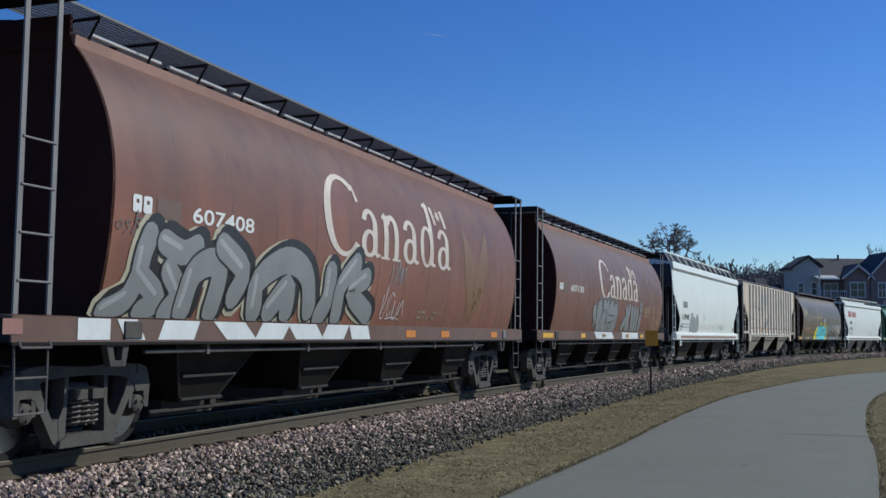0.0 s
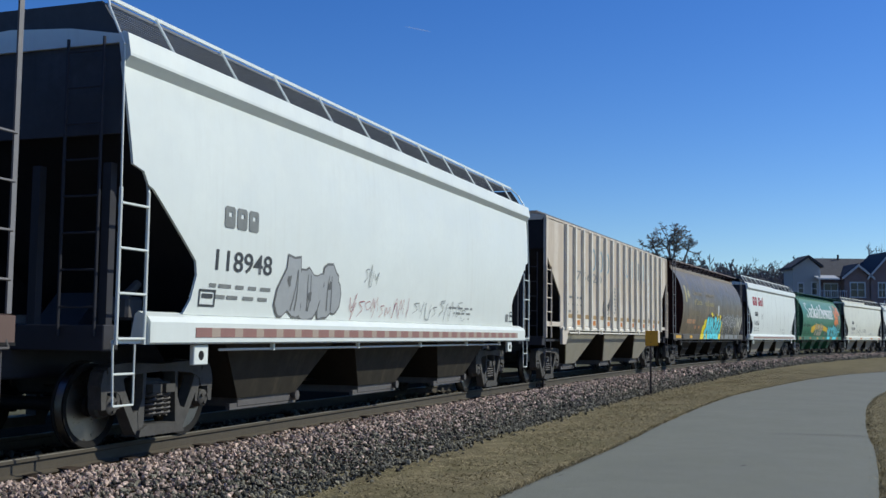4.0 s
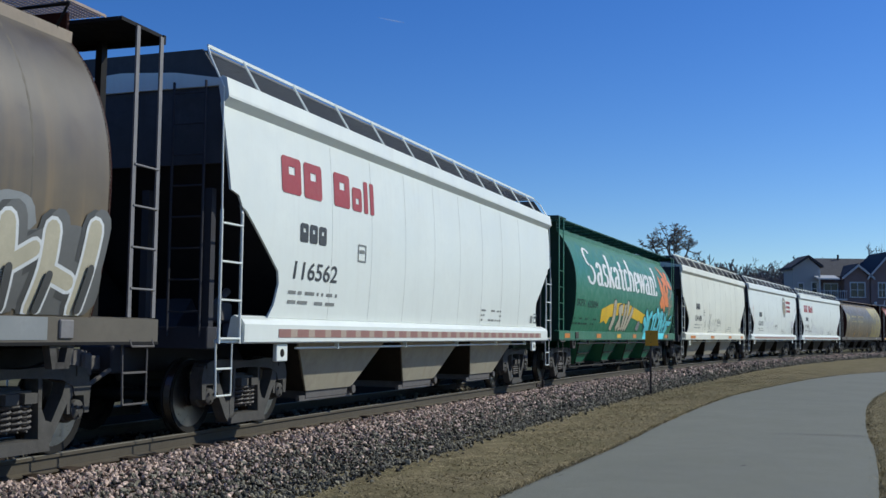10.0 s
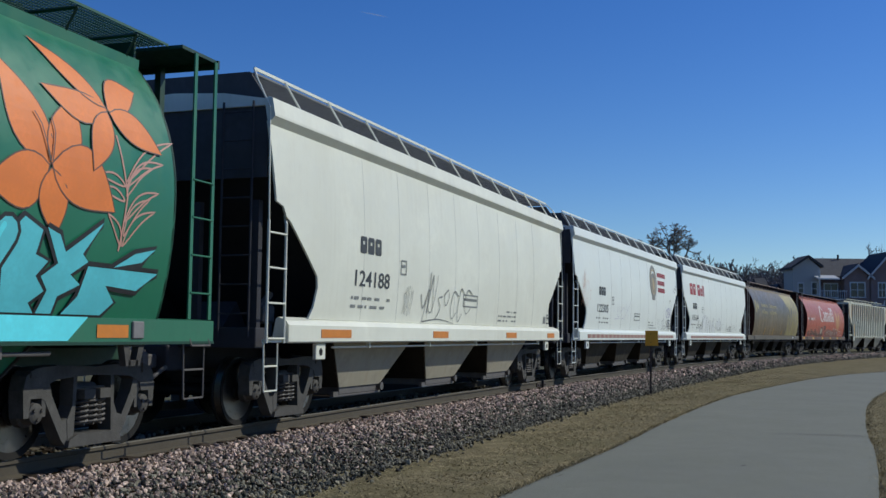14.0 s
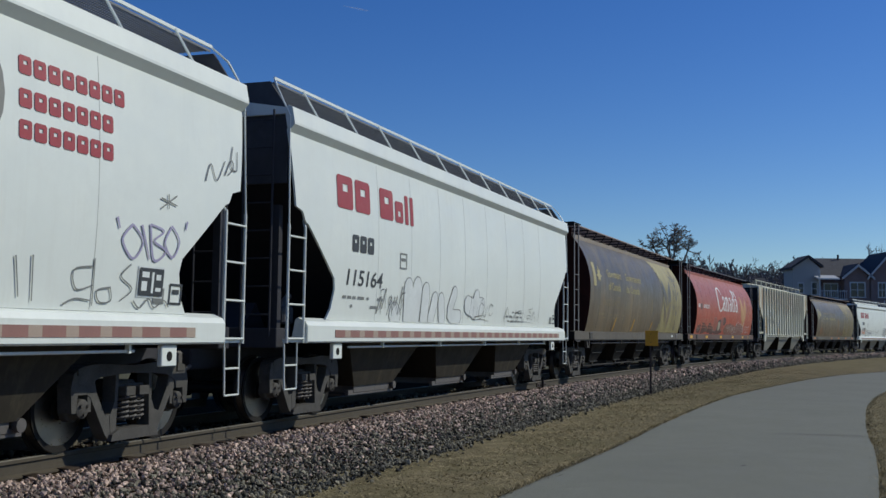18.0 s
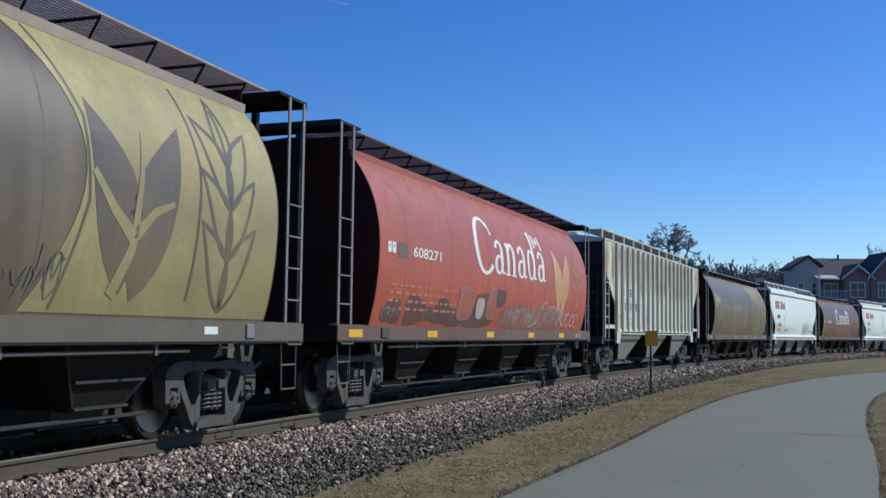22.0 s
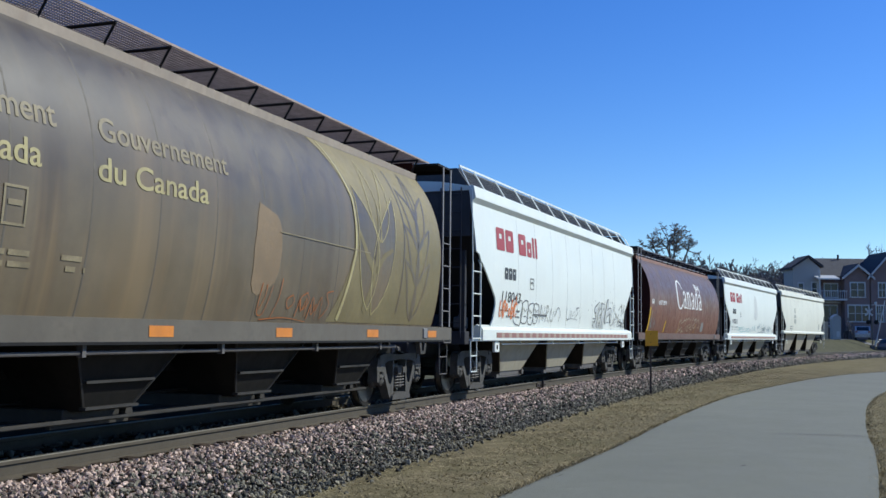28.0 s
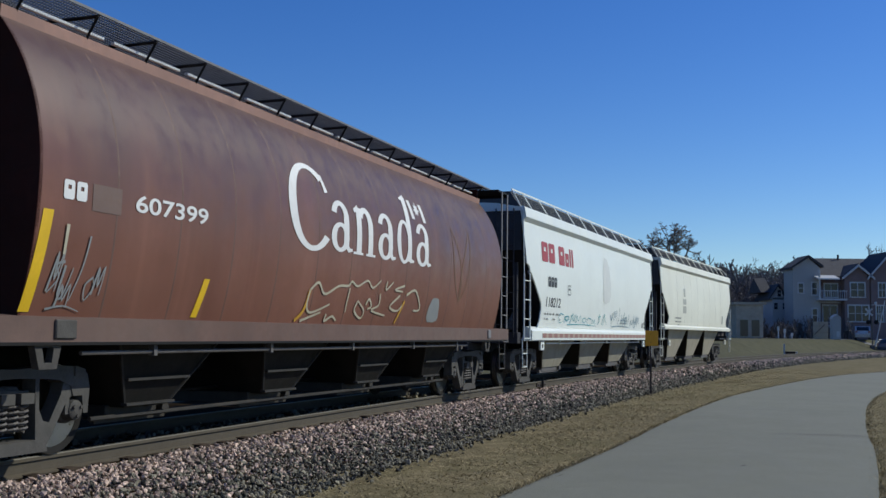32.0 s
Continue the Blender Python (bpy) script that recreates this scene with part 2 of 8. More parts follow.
HOPPER_C = mat("cream_hopper_paint", (0.38, 0.345, 0.262), 0.6, spot=0.15, scale=1.2, streak=0.5, streak_color=(0.3, 0.24, 0.15), dust=0.4, dust_color=(0.33, 0.3, 0.23), dirt=0.4, dirt_color=(0.14, 0.11, 0.08))
HOPPER_W = mat("shaded_grimy_cream_paint", (0.36, 0.335, 0.26), 0.6, spot=0.2, scale=1.2, streak=0.5, streak_color=(0.2, 0.16, 0.1), dust=0.4, dust_color=(0.2, 0.18, 0.14), dirt=0.45, dirt_color=(0.1, 0.085, 0.065))
REFTAN = mat("faded_cream_reflector", (0.4, 0.31, 0.245), 0.6, spot=0.12, scale=6, dirt=0.25)
GATE = mat("bare_gate_steel", (0.05, 0.047, 0.044), 0.6, spot=0.25, scale=4, dirt=0.4, dirt_color=(0.1, 0.08, 0.06), gloss=0.12)
MESH_G = mat("grating_steel", (0.15, 0.155, 0.165), 0.6, spot=0.2, scale=8, dirt=0.3)
EAVE_T = mat("pale_dusty_eave_paint", (0.32, 0.26, 0.2), 0.6, spot=0.2, scale=1.5, streak=0.4, streak_color=(0.2, 0.13, 0.09), dirt=0.2)
EAVE_B = mat("pinkish_dusty_eave_paint", (0.3, 0.165, 0.125), 0.6, spot=0.2, scale=1.5, streak=0.4, streak_color=(0.2, 0.09, 0.06), dirt=0.2)
MESH_R = mat("rusty_grating_steel", (0.36, 0.28, 0.24), 0.75, spot=0.3, scale=8, dirt=0.3)
MESH_GREEN = mat("green_grating_steel", (0.015, 0.09, 0.06), 0.6, spot=0.2, scale=8)
YELLOW = mat("yellow_reflector", (0.75, 0.4, 0.02), 0.4, spot=0.1, scale=6, dirt=0.25, dirt_color=(0.35, 0.18, 0.05))
ORANGE = mat("orange_reflector", (0.6, 0.2, 0.02), 0.45, spot=0.12, scale=6, dirt=0.25, dirt_color=(0.3, 0.13, 0.05))
REFRED = mat("red_reflector", (0.29, 0.145, 0.12), 0.6, spot=0.12, scale=6, dirt=0.3, dirt_color=(0.4, 0.2, 0.16))
LET_WHITE = mat("white_lettering", (0.72, 0.72, 0.7), 0.55, spot=0.08, scale=5, dirt=0.15, dirt_color=(0.4, 0.3, 0.25))
LET_WORN = mat("worn_white_lettering", (0.62, 0.55, 0.48), 0.6, spot=0.15, scale=4, dirt=0.6, dirt_color=(0.3, 0.14, 0.1))
LET_CREAM = mat("faded_yellow_lettering", (0.42, 0.36, 0.17), 0.6, spot=0.2, scale=4, dirt=0.6, dirt_color=(0.16, 0.11, 0.065))
LET_FAINT = mat("faint_yellow_lettering", (0.25, 0.205, 0.12), 0.6, spot=0.25, scale=4, dirt=0.6, dirt_color=(0.11, 0.075, 0.045))
LET_BLACK = mat("black_lettering", (0.04, 0.045, 0.05), 0.6, spot=0.2, scale=5, dirt=0.2, dirt_color=(0.2, 0.2, 0.19))
LET_GREY = mat("grey_lettering", (0.2, 0.21, 0.2), 0.6, spot=0.2, scale=5)
SEAM = mat("weld_line_grime", (0.5, 0.5, 0.47), 0.6, spot=0.3, scale=2)
LET_RED = mat("red_lettering", (0.34, 0.042, 0.055), 0.6, spot=0.12, scale=5, dirt=0.2, dirt_color=(0.5, 0.25, 0.22))
LET_DGREEN = mat("dark_green_lettering", (0.006, 0.035, 0.022), 0.5, spot=0.1, scale=5)
SPRAY = {k: mat(f"{k}_spray_paint", c, 0.5, spot=0.12, scale=2.5) for k, c in dict(
    silver=(0.24, 0.25, 0.25), sheen=(0.36, 0.37, 0.37), haze=(0.56, 0.58, 0.55), ink=(0.07, 0.07, 0.068), russet=(0.4, 0.13, 0.035), dull=(0.13, 0.13, 0.125), white=(0.66, 0.68, 0.68), black=(0.02, 0.02, 0.022), cyan=(0.14, 0.74, 0.82), yellow=(0.92, 0.72, 0.015),
    gold=(0.72, 0.45, 0.01), ochre=(0.5, 0.27, 0.03), beige=(0.46, 0.42, 0.31), sand=(0.5, 0.42, 0.2), orange=(0.75, 0.2, 0.035), blue=(0.22, 0.33, 0.38), teal=(0.05, 0.33, 0.38), aqua=(0.12, 0.55, 0.62), violet=(0.36, 0.33, 0.48),
    paper=(0.72, 0.75, 0.73), pink=(0.52, 0.28, 0.22), brown=(0.12, 0.07, 0.05)).items()}


# ---- mesh tools ----
MESHES = {}


def cube(bm, x0, x1, y0, y1, z0, z1, bevel=0.0):
    r = bmesh.ops.create_cube(bm, size=1.0, matrix=Matrix.LocRotScale(((x0 + x1) / 2, (y0 + y1) / 2, (z0 + z1) / 2), None, (abs(x1 - x0), abs(y1 - y0), abs(z1 - z0))))
    if bevel:
        es = {e for v in r["verts"] for e in v.link_edges}
        bmesh.ops.bevel(bm, geom=list(es), offset=bevel, segments=1, affect="EDGES", profile=0.7)


def rod(bm, p, q, r, n=6):
    p, q = Vector(p), Vector(q)
    m = Matrix.Translation((p + q) / 2) @ (q - p).to_track_quat("Z", "Y").to_matrix().to_4x4()
    bmesh.ops.create_cone(bm, cap_ends=True, segments=n, radius1=r, radius2=r, depth=(q - p).length, matrix=m)


def prism(bm, poly, y0, y1):
    """A solid from a polygon in x and z, between two planes of y."""
    a = [bm.verts.new((x, y0, z)) for x, z in poly]
    b = [bm.verts.new((x, y1, z)) for x, z in poly]
    n = len(poly)
    bm.faces.new(a)
    bm.faces.new(b[::-1])
    for i in range(n):
        bm.faces.new((a[i], b[i], b[(i + 1) % n], a[(i + 1) % n]))


def loft(bm, rings, closed=True, caps=True):
    vs = [[bm.verts.new(p) for p in ring] for ring in rings]
    n = len(rings[0])
    for a, b in zip(vs, vs[1:]):
        for i in range(n if closed else n - 1):
            bm.faces.new((a[i], a[(i + 1) % n], b[(i + 1) % n], b[i]))
    if caps:
        bm.faces.new(vs[0])
        bm.faces.new(vs[-1][::-1])


def lathe(bm, profile, n=32, at=(0, 0, 0)):
    """A solid of revolution about y, from pairs of y and radius."""
    rings = [[(at[0] + r * math.cos(2 * math.pi * i / n), at[1] + y, at[2] + r * math.sin(2 * math.pi * i / n)) for i in range(n)] for y, r in profile]
    loft(bm, rings, True, True)


def finish(bm, smooth=False):
    bmesh.ops.recalc_face_normals(bm, faces=bm.faces[:])
    me = bpy.data.meshes.new("mesh")
    bm.to_mesh(me)
    bm.free()
    if smooth:
        me.polygons.foreach_set("use_smooth", [True] * len(me.polygons))
        me.set_sharp_from_angle(angle=radians(smooth if smooth is not True else 35))
    me.materials.append(None)
    return me


def put(name, key, build, material, parent=None, at=None, label="", smooth=False):
    """One mesh object; alike pieces share the mesh kept under key."""
    me = MESHES.get(key) if key else None
    if me is None:
        bm = bmesh.new()
        build(bm)
        me = finish(bm, smooth)
        if key:
            MESHES[key] = me
    ob = new(name, me)
    if me.materials[0] is None:
        me.materials[0] = material
    elif me.materials[0] != material:
        ob.material_slots[0].link = "OBJECT"
        ob.material_slots[0].material = material
    if parent:
        ob.parent = parent
    if at is not None:
        ob.matrix_basis = at
    if label:
        ob["label"] = label
    return ob


def empty(name, at=None):
    ob = new(name)
    ob.empty_display_size = 0.3
    if at is not None:
        ob.matrix_basis = at
    return ob


# ---- the track's line ----
PX, PY, TH0, CURVE = -5.4357, 9.1355, 0.31669, 0.0025537


def track(s, lat=0.0):
    """Place and heading at s metres along the track; lat metres to its right."""
    if s <= 0:
        x, y, th = PX + s * math.sin(TH0), PY + s * math.cos(TH0), TH0
    else:
        th = TH0 + CURVE * s
        x, y = PX + (math.cos(TH0) - math.cos(th)) / CURVE, PY + (math.sin(th) - math.sin(TH0)) / CURVE
    return x + lat * math.cos(th), y - lat * math.sin(th), th


def along(bm, section, s0, s1, step):
    """Sweeps a closed section of (lat, z) along the track."""
    rings, s = [], s0
    while s < s1 + 1e-6:
        rings.append([(*track(s, l)[:2], z) for l, z in section])
        s += step
    loft(bm, rings)


def advance(t):
    u = t / 32
    late = max(0.0, t - 27.0)      # the train slows a little at the end
    return 32 * (8.94144 * u - 1.22217 * u * u / 2 + 0.50575 * u ** 3 / 3) - (0.06 * late * late if late < 2 else 0.24 * (late - 1))


# ---- lettering and spray paint that follow a car's side ----
def tank_lat(z):
    return 1.68 * math.sqrt(max(0.0, 1 - ((z - 2.7) / (1.98 if z > 2.7 else 2.9)) ** 2))


def box_lat(z):
    return 1.5 + 0.09 * math.sin(math.pi * min(1, max(0, (z - 1.2) / 2.9)))


def flat_lat(z):
    return 1.5


SHIFT = [0.0]      # moves painted marks along a car


def lay(bm, lat, off):
    """Lays flat shapes, drawn in x and z, onto a side."""
    zs = [v.co.z for v in bm.verts]
    if not zs:
        return
    z = math.floor(min(zs) / 0.11) * 0.11 + 0.11
    if lat is not flat_lat:
        while z < max(zs):
            bmesh.ops.bisect_plane(bm, geom=bm.verts[:] + bm.edges[:] + bm.faces[:], plane_co=(0, 0, z), plane_no=(0, 0, 1), dist=1e-4)
            z += 0.11
    for v in bm.verts:
        v.co.y = -(lat(v.co.z) + off)
        v.co.x += SHIFT[0]


def decal(name, polys, material, parent, lat, off=0.006, label=""):
    bm = bmesh.new()
    for p in polys:
        f = bm.faces.new([bm.verts.new((x, 0, z)) for x, z in p])
        if len(p) > 4:
            f.normal_update()
            bmesh.ops.triangulate(bm, faces=[f])
    bmesh.ops.remove_doubles(bm, verts=bm.verts[:], dist=0.0005)
    lay(bm, lat, off)
    me = bpy.data.meshes.new(name)
    bm.to_mesh(me)
    bm.free()
    me.materials.append(material)
    ob = new(name, me)
    ob.parent = parent
    if label:
        ob["label"] = label
    return ob


def words(text, x, z, height, width, material, parent, lat, off=0.006, bold=0.0, shear=0.0, name="lettering", label=""):
    """Words whose capitals are height tall, stretched to width metres, from x at base line z."""
    cu = bpy.data.curves.new("words", "FONT")
    cu.body, cu.size, cu.offset, cu.shear, cu.resolution_u = text, 1.0, bold, shear, 4
    ob = bpy.data.objects.new("words", cu)
    me = bpy.data.meshes.new_from_object(ob)
    bm = bmesh.new()
    bm.from_mesh(me)
    xs = [v.co.x for v in bm.verts]
    x0, x1 = min(xs), max(xs)
    for v in bm.verts:
        v.co = Vector((x + (v.co.x - x0) / (x1 - x0) * width, 0, z + v.co.y * height / 0.7))
    bpy.data.objects.remove(ob)
    bpy.data.curves.remove(cu)
    lay(bm, lat, off)
    bm.to_mesh(me)
    bm.free()
    me.materials.clear()
    me.materials.append(material)
    ob = new(name, me)
    ob.parent = parent
    if label:
        ob["label"] = label
    return ob


# ---- parts that all the cars share ----
def side_frame(bm):
    """A cast side frame: bowed top bar, spring window, two pointed openings, journal jaws."""
    for s in (-1, 1):
        prism(bm, [(s * x, z) for x, z in ((0, 0.8), (0.34, 0.79), (0.62, 0.77), (0.8, 0.7), (0.84, 0.6), (0.98, 0.6), (1.0, 0.42), (1.07, 0.42), (1.09, 0.68), (1.05, 0.82), (0.93, 0.89), (0.6, 0.915), (0.3, 0.9), (0, 0.885))], -0.085, 0.085)
        prism(bm, [(s * x, z) for x, z in ((0.31, 0.2), (0.28, 0.8), (0.34, 0.79), (0.345, 0.5), (0.42, 0.36), (0.4, 0.16))], -0.08, 0.08)
        prism(bm, [(s * x, z) for x, z in ((0.42, 0.38), (0.5, 0.36), (0.66, 0.62), (0.7, 0.75), (0.8, 0.7), (0.82, 0.6), (0.76, 0.57), (0.5, 0.17), (0.42, 0.09), (0.4, 0.16))], -0.075, 0.075)
        prism(bm, [(s * x, z) for x, z in ((0.8, 0.62), (0.8, 0.42), (0.74, 0.42), (0.74, 0.55))], -0.07, 0.07)
        prism(bm, [(s * x, z) for x, z in ((0.84, 0.905), (1.0, 0.865), (1.0, 0.8), (0.84, 0.8))], -0.1, 0.1)
    prism(bm, [(-0.44, 0.09), (0.44, 0.09), (0.42, 0.16), (0.3, 0.21), (-0.3, 0.21), (-0.42, 0.16)], -0.12, 0.12)
    prism(bm, [(-0.27, 0.55), (0.27, 0.55), (0.25, 0.68), (-0.25, 0.68)], -0.03, 0.1)
    cube(bm, -0.22, -0.04, -0.13, 0.0, 0.56, 0.66)
    cube(bm, 0.04, 0.22, -0.13, 0.0, 0.56, 0.66)


def spring(bm):
    rings = []
    for i in range(5 * 10 + 1):
        a = i / 10 * 2 * math.pi
        c = Vector((0.07 * math.cos(a), 0.07 * math.sin(a), i / 50 * 0.26))
        out = Vector((math.cos(a), math.sin(a), 0))
        rings.append([c + out * 0.015 * math.cos(b) + Vector((0, 0, 0.015 * math.sin(b))) for b in (0, 1.57, 3.14, 4.71)])
    loft(bm, rings)


def bearing(bm):
    lathe(bm, [(-0.1, 0.02), (-0.1, 0.06), (-0.08, 0.1), (0.02, 0.115), (0.04, 0.14), (0.12, 0.14), (0.12, 0.02)], 16)
    for i in range(3):
        a = i * 2.094 + 0.5
        rod(bm, (0.06 * math.cos(a), -0.115, 0.06 * math.sin(a)), (0.06 * math.cos(a), -0.08, 0.06 * math.sin(a)), 0.018, 6)


def wheel(bm):
    lathe(bm, [(-0.07, 0.02), (-0.07, 0.11), (-0.03, 0.13), (0.015, 0.35), (-0.045, 0.385), (-0.055, 0.452), (0.05, 0.458), (0.062, 0.482), (0.08, 0.482), (0.085, 0.385), (0.045, 0.35),
               (0.05, 0.13), (0.1, 0.12), (0.1, 0.02)], 40)
    for i in range(2):       # casting lugs, so that the turning shows
        a = i * math.pi
        cube(bm, 0.2 * math.cos(a) - 0.03, 0.2 * math.cos(a) + 0.03, -0.03, 0.02, 0.2 * math.sin(a) - 0.03, 0.2 * math.sin(a) + 0.03)


def tread(bm):
    lathe(bm, [(-0.04, 0.44), (-0.04, 0.4575), (0.045, 0.461), (0.045, 0.44)], 40)


WHEELSETS = []


def wheelset(car, x):
    ws = put("wheelset", "axle", lambda bm: lathe(bm, [(-0.95, 0.02), (-0.95, 0.07), (-0.62, 0.085), (0, 0.075), (0.62, 0.085), (0.95, 0.07), (0.95, 0.02)], 14), WHEEL, car, pose(x, 0, 0.457), smooth=True)
    for s in (1, -1):
        m = pose(0, -0.755 * s, 0, 0, 0, 0 if s > 0 else 180)
        put("wheel", "wheel", wheel, WHEEL, ws, m, smooth=True)
        put("wheel_tread", "tread", tread, TREAD, ws, m, "bright worn wheel tread", smooth=True)
    WHEELSETS.append((ws, car, x))
    return ws


def truck(car, x):
    tr = put("truck", "bolster", lambda bm: (cube(bm, -0.2, 0.2, -0.98, 0.98, 0.5, 0.72, 0.03), cube(bm, -0.3, 0.3, -0.35, 0.35, 0.6, 0.82, 0.03)), CAST, car, pose(x, 0, 0))
    for s in (-1, 1):
        put("side_frame", "side_frame", side_frame, CAST, tr, pose(0, s * 1.0, 0))
        for w in (-0.89, 0.89):
            put("bearing", "bearing", bearing, CAST, tr, pose(w, s * 1.0, 0.457, 0, 0, 0 if s < 0 else 180), smooth=True)
        for k in ((-0.13, 0.02, 0.15) if s < 0 else (-0.1, 0.1)):
            put("spring", "spring", spring, STEEL, tr, pose(k, s * 1.02, 0.29))
        put("brake_beam", "brake_beam", lambda bm: (cube(bm, -0.03, 0.03, -0.7, 0.7, -0.05, 0.05), cube(bm, -0.08, 0.02, -0.82, -0.68, -0.14, 0.14, 0.02), cube(bm, -0.08, 0.02, 0.68, 0.82, -0.14, 0.14, 0.02)),
            BLACK, tr, pose(s * 0.36, 0, 0.44, 0, 0, 0 if s > 0 else 180))
    for w in (-0.89, 0.89):
        wheelset(car, x + w)
    return tr


def ladder(car, material, x0, x1, y, z0, z1, rungs, stile=(0.06, 0.02), rung=0.012, name="ladder", round_=False, rz1=None, first=0.3):
    """Two stiles along the side at y with rungs between them."""
    def frame_(bm):
        for x in (x0, x1):
            if round_:
                rod(bm, (x, y, z0), (x, y, z1), 0.02, 8)
            else:
                cube(bm, x - stile[0] / 2, x + stile[0] / 2, y - stile[1] / 2, y + stile[1] / 2, z0, z1)
    ld = put(name, ("ladder", x0, x1, y, z0, z1, round_), frame_, material, car)
    for i in range(rungs):
        z = z0 + first + i * ((rz1 or z1) - z0 - first - 0.1) / max(1, rungs - 1)
        put("rung", ("rung", round(x1 - x0, 3), rung), lambda bm: rod(bm, (0, 0, 0), (x1 - x0, 0, 0), rung, 6), material, ld, pose(x0, y - 0.012, z))
    return ld


def stirrup(car, material, x0, x1, y, z0, z1):
    put("sill_step", ("step", x0, x1, y, z0, z1), lambda bm: (rod(bm, (x0, y, z1), (x0 + 0.03, y, z0), 0.012), rod(bm, (x1, y, z1), (x1, y, z0), 0.012), rod(bm, (x0 + 0.03, y, z0), (x1, y, z0), 0.012),
                                                              rod(bm, (x0 + 0.015, y, (z0 + z1) / 2), (x1, y, (z0 + z1) / 2), 0.013)), material, car)


def grating(bm, x0, x1, y0, y1, z):
    n = int((x1 - x0) / 0.04)
    vs, fs = [], []
    for i in range(n):
        x = x0 + i * 0.04
        cube_fast(vs, fs, x, x + 0.007, y0, y1, z - 0.005, z + 0.005)
    for k in range(13):
        y = y0 + (y1 - y0) * k / 12
        cube_fast(vs, fs, x0, x1, y - 0.0035, y + 0.0035, z - 0.006, z + 0.005)
    for y in (y0, y1):
        cube_fast(vs, fs, x0, x1, y - 0.006, y + 0.006, z - 0.014, z + 0.014)
    me = bpy.data.meshes.new("grating")
    me.from_pydata(vs, [], fs)
    bm.from_mesh(me)
    bpy.data.meshes.remove(me)


def cube_fast(vs, fs, x0, x1, y0, y1, z0, z1):
    b = len(vs)
    vs += [(x0, y0, z0), (x1, y0, z0), (x1, y1, z0), (x0, y1, z0), (x0, y0, z1), (x1, y0, z1), (x1, y1, z1), (x0, y1, z1)]
    fs += [(b, b + 3, b + 2, b + 1), (b + 4, b + 5, b + 6, b + 7), (b, b + 1, b + 5, b + 4), (b + 1, b + 2, b + 6, b + 5), (b + 2, b + 3, b + 7, b + 6), (b + 3, b, b + 4, b + 7)]


def coupler(bm):
    cube(bm, 0, 0.55, -0.08, 0.08, 0.78, 0.96, 0.02)
    prism(bm, [(0.5, 0.7), (0.5, 1.02), (0.66, 1.04), (0.8, 0.98), (0.8, 0.74), (0.66, 0.68)], -0.15, 0.12)
    cube(bm, 0.68, 0.86, -0.2, -0.02, 0.72, 1.0, 0.03)
    rod(bm, (0.3, 0.3, 0.8), (0.85, 0.12, 0.45), 0.03, 8)


def bay(bm, xc, top, bottom, z1, z0, lat1, lat0):
    """A hopper that narrows downwards, with its gate frame."""
    loft(bm, [[(xc - top, -lat1, z1), (xc + top, -lat1, z1), (xc + top, lat1, z1), (xc - top, lat1, z1)],
              [(xc - bottom, -lat0, z0), (xc + bottom, -lat0, z0), (xc + bottom, lat0, z0), (xc - bottom, lat0, z0)]])


def hopper_sides(b, key, top, bottom, z1, z0, lat1, lat0, material):
    """The pale side sheets of a hopper, a finger thick, over grimy slope sheets with shade in their colour."""
    for s in (-1, 1):
        put("hopper_side", (key, s), lambda bm: loft(bm, [[(-top, s * (lat1 - 0.02), z1), (top, s * (lat1 - 0.02), z1), (top, s * (lat1 + 0.012), z1), (-top, s * (lat1 + 0.012), z1)],
                                                          [(-bottom, s * (lat0 - 0.02), z0), (bottom, s * (lat0 - 0.02), z0), (bottom, s * (lat0 + 0.012), z0), (-bottom, s * (lat0 + 0.012), z0)]]), material, b)


def gate(bm, bottom, lat0, z0):
    cube(bm, -bottom - 0.12, bottom + 0.12, -lat0 - 0.1, lat0 + 0.1, z0 - 0.1, z0 + 0.06, 0.01)
    for s in (-1, 1):
        cube(bm, -bottom - 0.3, bottom + 0.3, s * (lat0 + 0.06) - 0.03, s * (lat0 + 0.06) + 0.03, z0 - 0.13, z0 - 0.05)
        rod(bm, (bottom + 0.2, s * (lat0 + 0.14), z0 - 0.02), (bottom + 0.2, -s * 0.2, z0 - 0.02), 0.03, 8)
        lathe(bm, [(-0.03, 0.02), (-0.03, 0.07), (0.03, 0.07), (0.03, 0.02)], 10, (bottom + 0.2, s * (lat0 + 0.14), z0 - 0.02))


def brake_rigging(car, x0, x1):
    put("brake_cylinder", "brake_cyl", lambda bm: (rod(bm, (-0.5, 0, 0), (0.4, 0, 0), 0.16, 14), rod(bm, (0.4, 0, 0), (1.2, 0, 0), 0.025, 6)), BLACK, car, pose(x0, 0.45, 1.0), smooth=True)
    put("air_reservoir", "reservoir", lambda bm: rod(bm, (-0.7, 0, 0), (0.7, 0, 0), 0.2, 14), BLACK, car, pose(x1, 0.5, 1.0), smooth=True)
    put("brake_rod", ("brake_rod", x0, x1), lambda bm: (rod(bm, (-5.2, 0.25, 0.62), (5.2, 0.25, 0.62), 0.02), rod(bm, (-5.4, -0.3, 0.5), (5.4, -0.3, 0.5), 0.02)), BLACK, car)


def hand_brake(car, x, z):
    put("hand_brake_wheel", "hand_brake", lambda bm: (lathe(bm, [(-0.02, 0.24), (-0.02, 0.28), (0.02, 0.28), (0.02, 0.24)], 20), rod(bm, (-0.26, 0, 0), (0.26, 0, 0), 0.014), rod(bm, (0, 0, -0.26), (0, 0, 0.26), 0.014),
                                                      cube(bm, -0.1, 0.1, 0.02, 0.14, -0.15, 0.15, 0.02)), STEEL, car, pose(x, 0.3, z, 0, 0, -90))


